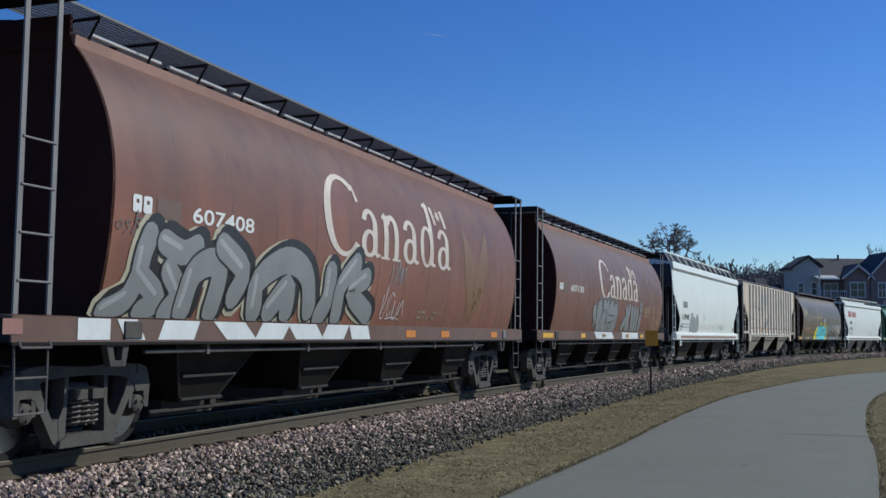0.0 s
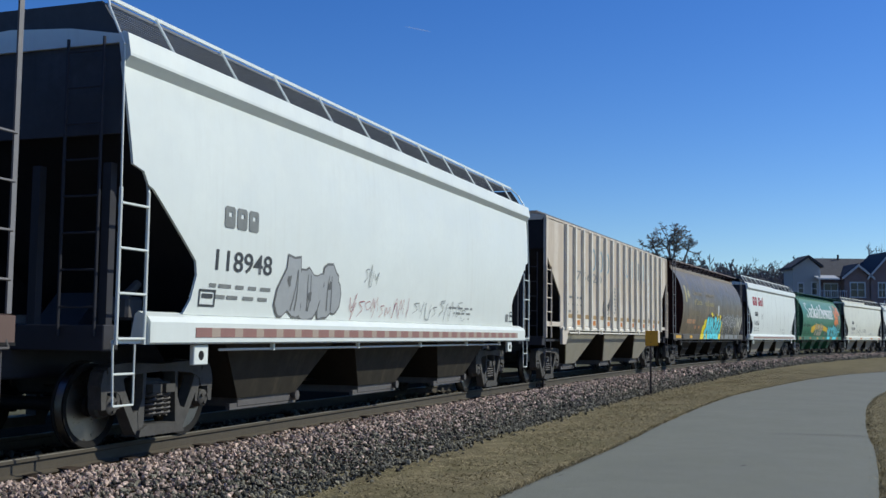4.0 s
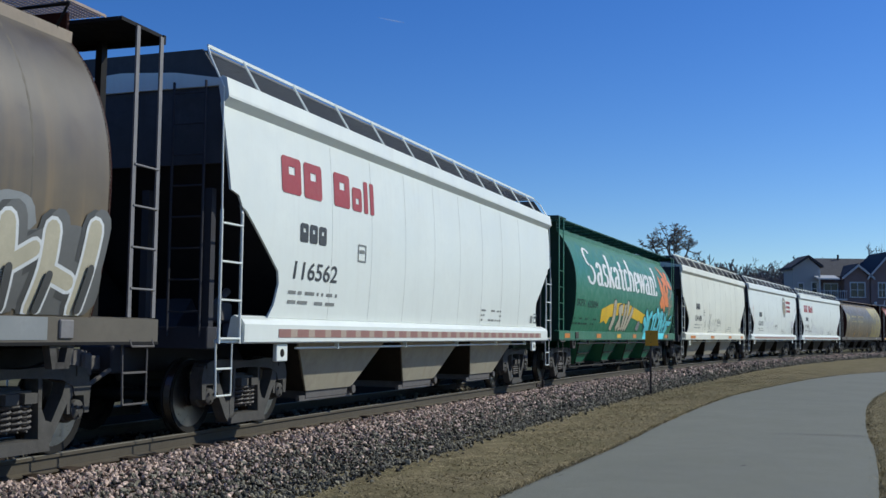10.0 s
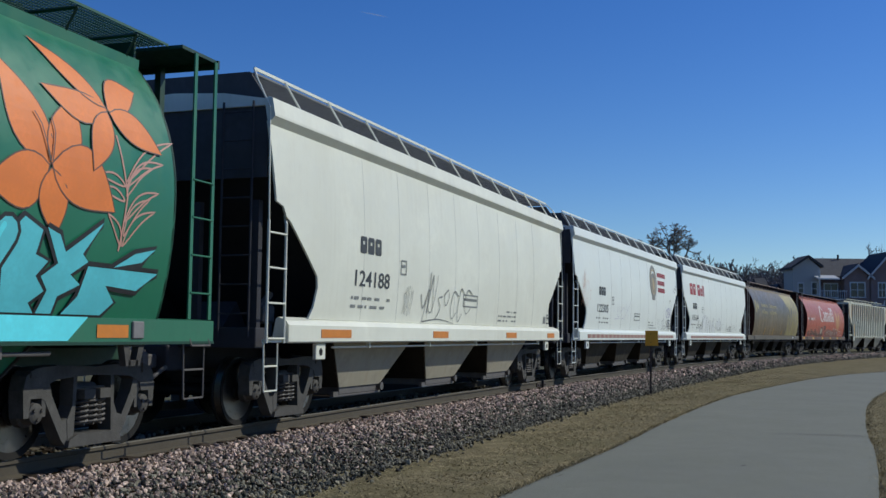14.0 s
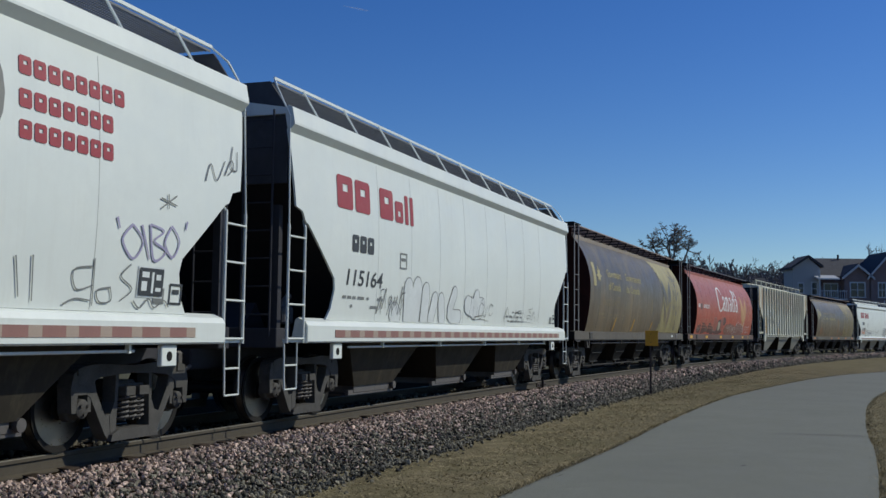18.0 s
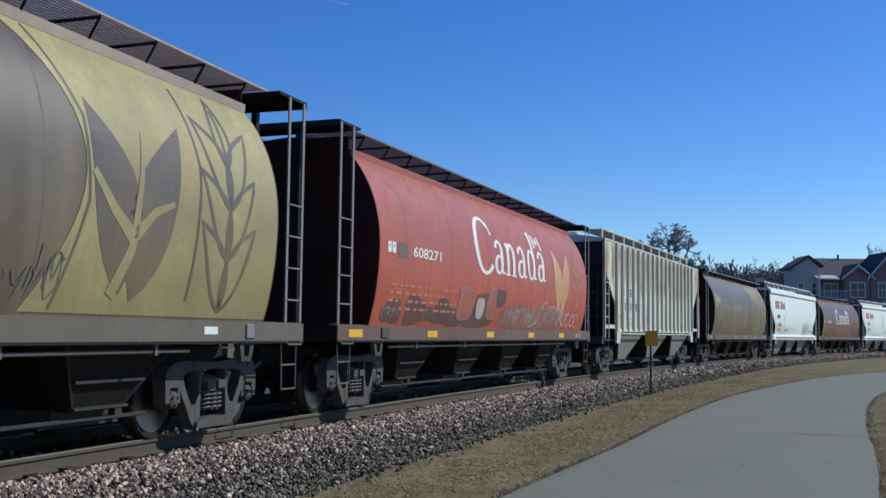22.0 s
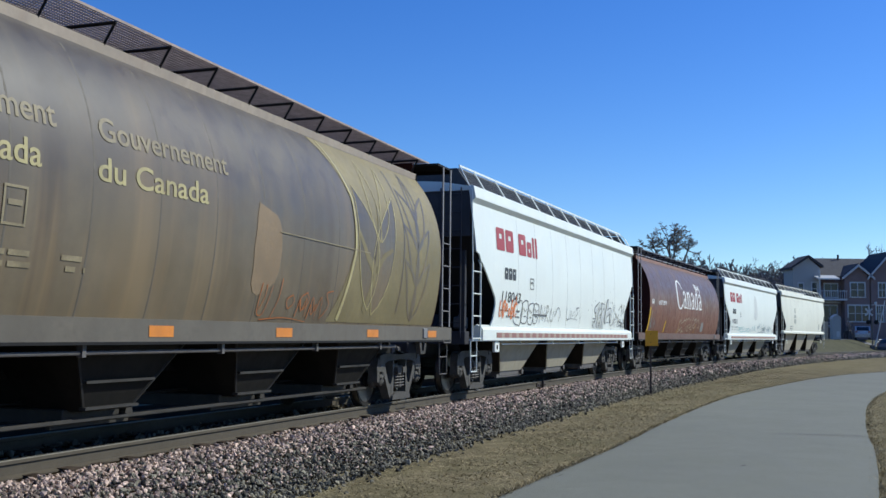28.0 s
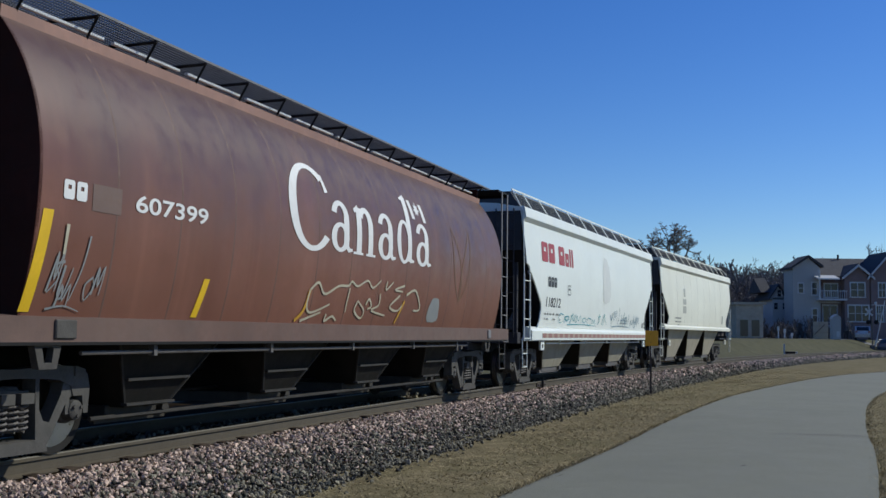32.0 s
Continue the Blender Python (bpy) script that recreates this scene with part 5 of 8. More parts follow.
def path_mesh(bm):
    rings = []
    for i, (p, n) in enumerate(path_rows()):
        w0, w1 = 0.03 * noise.noise((i * 0.6, 0, 5)), 3.46 + 0.02 * noise.noise((i * 0.3, 9, 5))
        row = []
        for k in range(7):
            f = k / 6
            q = p + n * (w0 + (w1 - w0) * f)
            row.append((q.x, q.y, -0.32 + 0.03 * (1 - (2 * f - 1) ** 2)))
        e0, e1 = p + n * (w0 - 0.012), p + n * (w1 + 0.012)
        rings.append([(e0.x, e0.y, -0.44)] + row + [(e1.x, e1.y, -0.44)])
    loft(bm, rings, False, False)


tagged(put("footpath", None, path_mesh, ASPHALT, smooth=40), "worn grey asphalt footpath curving beside the track", "path", kind="structure")

# ---- far buildings and street ----


def edge_soil(bm):
    """A ragged strip of dark soil along the near edges of the path."""
    for off, sg in ((0.0, -1),):
        rows = []
        for i, (p, n) in enumerate(path_rows()[8:]):
            w = 0.05 + 0.05 * abs(noise.noise((i * 1.7, off, 2))) + 0.04 * abs(noise.noise((i * 6.1, off, 4)))
            a, b = p + n * (off - sg * 0.02), p + n * (off + sg * w)
            rows.append([(a.x, a.y, -0.315), (b.x, b.y, ground_z(b.x, b.y) + 0.012)])
        loft(bm, rows, False, False)


SOIL = mat("dark_edge_soil", (0.06, 0.048, 0.03), 0.95, spot=0.35, scale=8, bump=0.6, gloss=0.05)
put("edge_soil", None, edge_soil, SOIL, bpy.data.objects["footpath"], label="dark crumbling soil along the path edge")
SIDING = mat("pale_siding", (0.36, 0.36, 0.35), 0.7, spot=0.06, scale=0.6, streak=0.15, streak_color=(0.3, 0.3, 0.3))
BRICKRED = mat("dark_red_brown_siding", (0.2, 0.145, 0.14), 0.8, spot=0.12, scale=0.8, dirt=0.2)
ROOF = mat("dark_shingles", (0.055, 0.055, 0.062), 0.9, spot=0.25, scale=2.5, bump=0.5)
TRIM = mat("white_house_trim", (0.5, 0.51, 0.52), 0.6, spot=0.05, scale=2)
PANE = mat("dark_window_glass", (0.03, 0.035, 0.045), 0.1, spot=0.1, scale=1)
BARK = mat("grey_brown_bark", (0.2, 0.165, 0.14), 0.9, spot=0.25, scale=3, bump=0.4)
FARBARK = mat("distant_bare_twigs", (0.18, 0.158, 0.148), 0.95, spot=0.25, scale=0.3, island=0.3)
EVERGREEN = mat("dark_evergreen", (0.03, 0.05, 0.028), 0.9, spot=0.3, scale=1.0, island=0.4)
SIGNYEL = mat("orange_yellow_sign", (0.62, 0.3, 0.01), 0.5, spot=0.06, scale=4, dirt=0.1, dirt_color=(0.4, 0.2, 0.03))
POSTDARK = mat("dark_steel_post", (0.05, 0.035, 0.03), 0.7, spot=0.2, scale=8)
TANWALL = mat("tan_stone_wall", (0.42, 0.36, 0.28), 0.85, spot=0.18, scale=2.0, dirt=0.3)
CARWHITE = mat("silver_car_paint", (0.5, 0.52, 0.54), 0.25, metal=0.3, spot=0.03, scale=2)
CARBLUE = mat("blue_grey_car_paint", (0.1, 0.14, 0.2), 0.25, metal=0.3, spot=0.03, scale=2)
RUBBER = mat("tyre_rubber", (0.02, 0.02, 0.02), 0.8)
GLASSCAR = mat("car_window", (0.02, 0.025, 0.03), 0.08)
STREET = mat("far_street_asphalt", (0.16, 0.16, 0.165), 0.9, spot=0.1, scale=0.5)


def xyz(name, build, material, label, category, at=None, kind="", group="", smooth=False):
    return tagged(put(name, None, build, material, None, at, smooth=smooth), label, category, group, kind)


# sign by the track
sign = tagged(empty("track_sign", pose(6.18, 31.75, -0.42)), "orange-yellow square sign on a thin dark steel post", "sign")
put("post", None, lambda bm: cube(bm, -0.025, 0.025, -0.02, 0.02, -0.1, 1.8), POSTDARK, sign)
put("sign_panel", None, lambda bm: cube(bm, -0.19, 0.19, -0.035, -0.02, 1.4, 1.85, 0.01), SIGNYEL, sign, pose(0.03, 0, 0))
for z in (1.5, 1.75):
    put("bolt", "sign_bolt", lambda bm: rod(bm, (0, -0.045, 0), (0, -0.03, 0), 0.012, 8), POSTDARK, sign, pose(0.0, 0, z))

# joint bars on the near rail
joint = xyz("rail_joint_bar", lambda bm: (cube(bm, -0.4, 0.4, -0.05, -0.02, -0.15, -0.05, 0.005), *(rod(bm, (x, -0.08, -0.1), (x, -0.04, -0.1), 0.02, 6) for x in (-0.3, -0.1, 0.1, 0.3)), cube(bm, -0.02, 0.02, -0.12, -0.06, -0.18, 0.02)), POSTDARK,
            "dark bolted joint bar on the near rail", "rail joint")
jx, jy, jt = track(22.0, 0.755)
joint.matrix_basis = pose(jx, jy, 0, 0, 0, 90 - math.degrees(jt))


# ---- bare trees ----
def limb(vs, fs, p, q, r0, r1, rnd, sides=3):
    """A bent tapering limb from p to q."""
    d = q - p
    m = p + d * 0.5 + Vector((rnd.uniform(-1, 1), rnd.uniform(-1, 1), rnd.uniform(-0.6, 0.6))) * d.length * 0.1
    a = d.orthogonal().normalized()
    b = d.normalized().cross(a)
    base = len(vs)
    for c, r in ((p, r0), (m, (r0 + r1) / 2), (q, r1)):
        for k in range(sides):
            an = 2 * math.pi * k / sides
            vs.append(c + (a * math.cos(an) + b * math.sin(an)) * r)
    for i in range(2):
        for k in range(sides):
            fs.append((base + i * sides + k, base + i * sides + (k + 1) % sides, base + (i + 1) * sides + (k + 1) % sides, base + (i + 1) * sides + k))


def ramify(vs, fs, p, mid, size, levels, r, thin, rnd):
    """Limbs that divide again and again until they fill a rounded crown."""
    for k in range(levels[0]):
        while True:
            o = Vector((rnd.uniform(-1, 1), rnd.uniform(-1, 1), rnd.uniform(-0.8, 1)))
            if 0.3 < o.length < 1:
                break
        q = mid + Vector((o.x * size.x, o.y * size.y, o.z * size.z)) * 0.7
        limb(vs, fs, p, q, r, max(thin, r * 0.6), rnd, 5 if r > 0.1 else 3)
        if len(levels) > 1:
            ramify(vs, fs, q, q + (q - mid) * 0.18 + (q - p) * 0.05, size * 0.52, levels[1:], max(thin, r * 0.55), thin, rnd)


def bare_tree(x, y, z, height, seed, material, label, width, levels=(6, 5, 5, 4), trunks=1, r=0.22, low=0.3, thin=0.028, group="bare trees"):
    rnd = random.Random(seed)
    vs, fs, vt, ft = [], [], [], []
    for k in range(trunks):
        foot = Vector((0.7 * k, 0, -0.3))
        top = Vector((0.9 * k + rnd.uniform(-0.3, 0.3), rnd.uniform(-0.3, 0.3), height * low))
        limb(vt, ft, foot, top, r, r * 0.75, rnd, 8)
        ramify(vs, fs, top, Vector((top.x, top.y, height * (low + 1) / 2)), Vector((width / 2, width / 2, height * (1 - low) / 2)), levels, r * 0.6, thin, rnd)
    tree = tagged(empty("bare_tree", pose(x, y, z)), label, "tree", group)
    for name, v, f in (("trunk", vt, ft), ("crown", vs, fs)):
        me = bpy.data.meshes.new(name)
        me.from_pydata([tuple(p) for p in v], [], f)
        me.materials.append(material)
        ob = new(name, me)
        ob.parent = tree
    return tree


bare_tree(29.8, 139, 1.6, 13.3, 5, BARK, "tall bare tree with spreading limbs", 8.2, (12, 7, 7, 6), 1, 0.28, 0.5, 0.027)
bare_tree(27.0, 141, 1.6, 10.6, 8, BARK, "bare tree with thin twigs beside a taller one", 5.5, (7, 6, 6, 5), 1, 0.15, 0.4, 0.02)
for k, (x, y, h, w) in enumerate(((40, 168, 8.4, 7), (44.5, 172, 9.4, 7), (49.5, 176, 11.4, 7), (53, 182, 12.2, 6), (57.5, 182, 11.6, 7), (36.5, 176, 9, 7), (68, 168, 13.2, 5))):
    bare_tree(x, y, 2.0, h, 20 + k, FARBARK, "distant bare tree on the far slope", w, (6, 6, 5, 4), 1, 0.13, 0.3, 0.022)


def thicket(name, label, count, seed, spots, thin, material):
    rnd = random.Random(seed)
    vs, fs = [], []
    for i in range(count):
        x, y, z, h = spots(rnd)
        p = Vector((x, y, z))
        ramify(vs, fs, p, p + Vector((0, 0, h * 0.58)), Vector((h * 0.3, h * 0.3, h * 0.5)), (5, 5, 4), 0.1, thin, rnd)
    me = bpy.data.meshes.new(name)
    me.from_pydata([tuple(p) for p in vs], [], fs)
    me.materials.append(material)
    return tagged(new(name, me), label, "woods", kind="stuff")


def wood_spot(rnd):
    y = rnd.uniform(162, 216)
    return y * rnd.uniform(0.16, 0.345), y, 2.3, rnd.uniform(6.8, 10.4) * (y / 190)


def brush_spot(rnd):
    x = rnd.uniform(31, 41.5)
    return x, rnd.uniform(142, 160), 1.3, rnd.uniform(2.5, 6)


def hedge_spot(rnd):
    x = rnd.uniform(39.6, 53)
    return x, rnd.uniform(137.5, 141), 1.1, rnd.uniform(1.0, 3.0)


def hill_z(x, y):
    """A long low wooded rise behind the houses."""
    r = x / y
    crest = 13.5 * smooth01((r - 0.13) / 0.1) * (1 - 0.45 * smooth01((r - 0.34) / 0.1)) * (0.94 + 0.1 * math.sin(r * 60) + 0.04 * math.sin(r * 171))
    return 1.2 + crest * smooth01((y - 222) / 55)


def hill_spot(rnd):
    y = rnd.uniform(228, 284)
    x = y * rnd.uniform(0.18, 0.46)
    return x, y, hill_z(x, y) - 0.3, rnd.uniform(4.0, 7.5)


def hill_mesh(bm):
    cols = [[bm.verts.new((y * (0.1 + 0.01 * i), y, hill_z(y * (0.1 + 0.01 * i), y) + 0.5 * noise.noise((i * 0.9, y * 0.2, 3)) * smooth01((y - 222) / 20))) for i in range(51)] for y in range(220, 301, 8)]
    for a, b in zip(cols, cols[1:]):
        for i in range(50):
            bm.faces.new((a[i], a[i + 1], b[i + 1], b[i]))


WOODFLOOR = mat("leaf_littered_wood_floor", (0.12, 0.105, 0.092), 0.95, spot=0.35, scale=0.4, dirt=0.5, dirt_color=(0.06, 0.052, 0.048), bump=0.6, bscale=2, gloss=0.05)
hill = put("far_hill", None, hill_mesh, WOODFLOOR)
tagged(hill, "low distant hill under bare winter woods", "hill", kind="structure")
thicket("hill_woods", "bare winter woods on the distant hill", 420, 13, hill_spot, 0.085, FARBARK)
thicket("far_woods", "distant bare winter woods behind the houses", 420, 3, wood_spot, 0.055, FARBARK)
thicket("brush", "bare brown brush below the far houses", 60, 4, brush_spot, 0.03, FARBARK)
thicket("hedge", "bare dark shrubs before the town house and the stone building", 60, 5, hedge_spot, 0.03, FARBARK)


def clumps(bm, rnd, n, spread, h):
    for i in range(n):
        t = rnd.random()
        r = spread * (1 - t) * 0.9 + 0.2
        a = rnd.uniform(0, 6.28)
        c = Vector((math.cos(a) * r * rnd.random(), math.sin(a) * r * rnd.random(), 0.6 + t * h))
        s = rnd.uniform(0.35, 0.7)
        d = Vector((rnd.uniform(-1, 1), rnd.uniform(-1, 1), rnd.uniform(-0.3, 0.8))).normalized()
        u, w = d.orthogonal().normalized() * s, d.cross(d.orthogonal()).normalized() * s * 0.5
        vv = [bm.verts.new(c + q) for q in (-u, w, u, -w)]
        bm.faces.new(vv)


for k, (x, y, h, sp) in enumerate(((37.5, 150, 7.4, 2.4), (34.2, 148, 6.6, 2.2))):
    rnd = random.Random(60 + k)
    ev = tagged(empty("evergreen_tree", pose(x, y, 1.5)), "dark evergreen tree among bare trees", "tree", "evergreens")
    put("trunk", None, lambda bm: rod(bm, (0, 0, -0.3), (0, 0, h * 0.8), 0.16, 7), BARK, ev)
    put("crown", None, lambda bm: clumps(bm, rnd, 900, sp, h), EVERGREEN, ev)


# ---- town houses ----
def window(parent, x0, x1, y, z0, z1, cols=2, rows=2):
    w = put("window", None, lambda bm: (cube(bm, x0 - 0.12, x1 + 0.12, y - 0.06, y, z1, z1 + 0.14), cube(bm, x0 - 0.12, x0, y - 0.06, y, z0, z1), cube(bm, x1, x1 + 0.12, y - 0.06, y, z0, z1), cube(bm, x0 - 0.16, x1 + 0.16, y - 0.1, y, z0 - 0.12, z0),
                                        *(cube(bm, x0 + (x1 - x0) * i / cols - 0.04, x0 + (x1 - x0) * i / cols + 0.04, y - 0.05, y, z0, z1) for i in range(1, cols)), *(cube(bm, x0, x1, y - 0.045, y, z0 + (z1 - z0) * i / rows - 0.03, z0 + (z1 - z0) * i / rows + 0.03) for i in range(1, rows))), TRIM, parent)
    put("pane", None, lambda bm: cube(bm, x0, x1, y - 0.02, y + 0.02, z0, z1), PANE, w)
    return w


def gable(bm, x0, x1, y0, y1, z0, apex, over=0.3):
    xm = (x0 + x1) / 2
    prism(bm, [(x0 - over, z0), (xm, apex), (x1 + over, z0), (x1 + over, z0 + 0.25), (xm, apex + 0.28), (x0 - over, z0 + 0.25)], y0 - over, y1)


FAR = 1.2


def far(x, y, dz=0.0, turn=0.0):
    """A place beyond the track, in the street's own smaller plan."""
    return pose(x * FAR, y * FAR, ground_z(x * FAR, y * FAR) + dz, 0, 0, turn) @ Matrix.Scale(FAR, 4)


GZ = ground_z(46 * FAR, 119 * FAR) - 0.6
house = tagged(empty("town_house", pose(0, 0, GZ) @ Matrix.Scale(FAR, 4)), "three-storey dark red town house with white trim and gables", "house")
put("wall", None, lambda bm: cube(bm, 41.9, 58, 119, 130, -0.5, 7.3), BRICKRED, house)
put("wing_wall", None, lambda bm: (cube(bm, 38.9, 41.9, 118.4, 121.6, -0.5, 8.4), prism(bm, [(38.9, 8.4), (40.6, 9.5), (41.9, 8.4)], 118.4, 121.6)), SIDING, house, label="pale grey siding of the end wing")
put("roof", None, lambda bm: prism_x(bm, [(118.4, 7.2), (124.5, 9.6), (130.6, 7.2), (130.6, 7.45), (124.5, 9.9), (118.4, 7.45)], 41.6, 58.2), ROOF, house)
put("wing_roof", None, lambda bm: prism(bm, [(38.6, 8.2), (40.6, 9.5), (42.2, 8.4), (42.2, 8.65), (40.6, 9.78), (38.6, 8.45)], 118.1, 121.9), ROOF, house)
for x0, x1, ap in ((44.4, 47.3, 8.6), (47.2, 51.6, 10.0), (52.0, 55.5, 8.8)):
    put("gable_wall", None, lambda bm: prism(bm, [(x0, 0), (x1, 0), (x1, 7.3), ((x0 + x1) / 2, ap), (x0, 7.3)], 117.9, 121), BRICKRED, house)
    put("gable_roof", None, lambda bm: gable(bm, x0, x1, 117.9, 123.5, 7.2, ap), ROOF, house)
    put("barge_board", None, lambda bm: prism(bm, [(x0 - 0.35, 7.05), ((x0 + x1) / 2, ap - 0.1), (x1 + 0.35, 7.05), (x1 + 0.35, 7.3), ((x0 + x1) / 2, ap + 0.18), (x0 - 0.35, 7.3)], 117.45, 117.6), TRIM, house)
for x0, x1 in ((45.1, 46.6), (48.2, 48.9), (49.4, 50.1), (52.8, 54.4)):
    window(house, x0, x1, 117.9, 5.2, 6.7, 2, 2)
for x0, x1 in ((44.8, 47.0), (47.9, 48.6), (49.0, 51.0), (52.6, 55.0)):
    window(house, x0, x1, 117.9, 2.5, 4.2, 3, 2)
window(house, 42.4, 43.9, 119, 2.4, 4.2, 2, 1)
window(house, 42.6, 44.0, 119, 5.2, 6.6, 2, 2)
for x0 in (42.6, 46.0, 49.5, 53.0):
    put("garage_door", None, lambda bm: cube(bm, x0, x0 + 2.6, 117.8 if x0 > 44 else 118.9, 118.0 if x0 > 44 else 119.05, 0, 2.1, 0.02), TRIM if x0 < 44 else BRICKRED, house)
window(house, 39.5, 40.0, 118.4, 5.6, 6.6, 1, 2)
window(house, 41.0, 41.5, 118.4, 5.4, 6.7, 1, 2)
window(house, 41.0, 41.5, 118.4, 2.4, 3.8, 1, 2)
balcony = put("balcony", None, lambda bm: (cube(bm, 41.4, 44.5, 117.3, 119, 4.75, 4.95), cube(bm, 41.4, 44.5, 117.3, 117.36, 5.75, 5.83), cube(bm, 41.4, 41.55, 117.3, 117.45, 4.95, 8.1)), TRIM, house, label="white balcony with a thin railing")
for i in range(13):
    put("baluster", "baluster", lambda bm: cube(bm, -0.02, 0.02, -0.02, 0.02, 0, 0.82), TRIM, balcony, pose(41.6 + i * 0.235, 117.33, 4.95))
put("balcony_roof", None, lambda bm: prism_x(bm, [(117.0, 7.0), (119, 7.5), (119, 7.65), (117.0, 7.15)], 41.2, 43.6), TRIM, house, label="sunlit white porch roof")
put("frieze_board", None, lambda bm: cube(bm, 41.9, 58, 118.94, 119.0, 4.5, 4.68), TRIM, house)
put("chimney_vent", None, lambda bm: rod(bm, (46, 124, 9.2), (46, 124, 10.3), 0.12, 8), ROOF, house)

cottage = tagged(empty("cottage", pose(0, 0, 2.2)), "small white gabled house with dark roof among trees", "house", "far houses")
put("wall", None, lambda bm: (cube(bm, 46.2, 48.6, 149.5, 156, -1, 4.6), prism(bm, [(45.6, 4.4), (46.9, 6.4), (48.0, 4.4)], 149.5, 156)), TRIM, cottage)
put("roof", None, lambda bm: (gable(bm, 45.8, 48.2, 149.3, 156, 4.3, 6.3, 0.2), prism_x(bm, [(150.5, 5.4), (154, 7.6), (157, 5.4)], 44.9, 46.5)), ROOF, cottage)
for x0, z0 in ((46.4, 3.0), (47.6, 3.0), (46.9, 4.8)):
    window(cottage, x0, x0 + 0.5, 149.5, z0, z0 + 0.9, 1, 2)
wall_tan = tagged(empty("stone_building", pose(0, 0, ground_z(33 * FAR, 114 * FAR)) @ Matrix.Scale(FAR, 4)), "low tan stone building with an arched opening", "building")
put("wall", None, lambda bm: (cube(bm, 30.8, 33.6, 112, 117, -0.5, 3.5), cube(bm, 30.5, 33.9, 111.8, 117.2, 3.5, 3.75)), TANWALL, wall_tan)
for x0 in (31.2, 32.4):
    put("opening", None, lambda bm: cube(bm, x0, x0 + 0.8, 111.95 if x0 < 33 else 112.95, 112.1 if x0 < 33 else 113.1, 0.2, 1.9), PANE, wall_tan)

# ---- crossing, street and parked cars ----
xyz("far_street", lambda bm: loft(bm, [[(38 + 3.5 * i, y, ground_z(38 + 3.5 * i, y) + 0.05) for y in (131, 132.5, 134, 135.5, 137)] for i in range(16)], False, False), STREET, "grey street behind the crossing", "street", kind="structure")
mast = tagged(empty("crossing_signal", far(43.2, 107.5)), "railway crossing signal with white crossbuck and gate arm", "signal")
put("mast", None, lambda bm: (rod(bm, (0, 0, -0.3), (0, 0, 4.6), 0.07, 8), cube(bm, -0.2, 0.2, -0.2, 0.2, -0.3, 0.4, 0.02)), STEEL, mast)
for s in (-1, 1):
    put("crossbuck_blade", None, lambda bm: cube(bm, -0.5, 0.5, -0.03, 0.0, -0.085, 0.085), TRIM, mast, pose(-0.35, -0.1 - 0.03 * s, 3.7, 0, s * 45, 0))
    put("signal_lamp", "lampdisc", lambda bm: (rod(bm, (0, 0, 0), (0, 0.08, 0), 0.22, 16), rod(bm, (0, -0.12, 0), (0, 0, 0), 0.12, 12)), BLACK, mast, pose(s * 0.4, -0.1, 2.7))
put("gate_arm", None, lambda bm: (rod(bm, (0, 0, 1.0), (0.9, 0, 4.9), 0.05, 6), rod(bm, (0, 0, 1.0), (-0.25, 0, 0.2), 0.09, 6)), TRIM, mast, pose(0.45, 0, 0))
put("bell_bracket", None, lambda bm: (rod(bm, (-0.1, 0, 4.4), (0.5, 0, 4.5), 0.04, 6), rod(bm, (0.4, 0, 4.5), (0.4, 0, 4.75), 0.12, 10)), TRIM, mast)
xyz("bollard", lambda bm: (rod(bm, (0, 0, 0), (0, 0, 0.95), 0.14, 12), rod(bm, (0, 0, 0.95), (0, 0, 1.0), 0.1, 12)), TRIM, "short white bollard near the crossing", "bollard", far(44.6, 106, -0.05))
cab = tagged(empty("utility_cabinet", far(38.95, 106)), "tall white rounded enclosure standing on the grass", "cabinet")
put("body", None, lambda bm: prism(bm, [(-0.42, 0), (0.42, 0), (0.42, 1.9), (0.3, 2.25), (0, 2.4), (-0.3, 2.25), (-0.42, 1.9)], -0.35, 0.35), SIDING, cab)
put("door_plate", None, lambda bm: cube(bm, -0.02, 0.28, -0.37, -0.34, 0.25, 0.8, 0.02), TRIM, cab)
put("cap", None, lambda bm: prism(bm, [(-0.44, 2.0), (-0.2, 2.35), (0.2, 2.35), (0.44, 2.0), (0.4, 2.2), (0, 2.5), (-0.4, 2.2)], -0.38, 0.38), TRIM, cab)
fence = tagged(empty("wooden_enclosure", far(38.2, 108, -0.03)), "tan wooden enclosure with diagonal brace", "enclosure")
for i in range(7):
    put("board", "encl_board", lambda bm: cube(bm, -0.1, 0.1, -0.03, 0.03, 0, 1.8), TANWALL, fence, pose(-0.65 + i * 0.215, 0, 0))
put("brace", None, lambda bm: rod(bm, (-0.65, -0.06, 0.5), (0.4, -0.06, 1.5), 0.05, 4), BARK, fence)
relay = tagged(empty("signal_box", pose(31.8, 98, ground_z(31.8, 98))), "low dark track-side box with white post", "box")
put("body", None, lambda bm: cube(bm, -0.35, 0.45, -0.25, 0.25, -0.2, 0.42, 0.03), BLACK, relay)
put("marker_post", None, lambda bm: cube(bm, -0.56, -0.44, -0.05, 0.05, -0.2, 1.1), TRIM, relay)
put("side_box", None, lambda bm: cube(bm, 0.5, 0.66, -0.2, 0.0, -0.2, 0.4, 0.02), TRIM, relay)
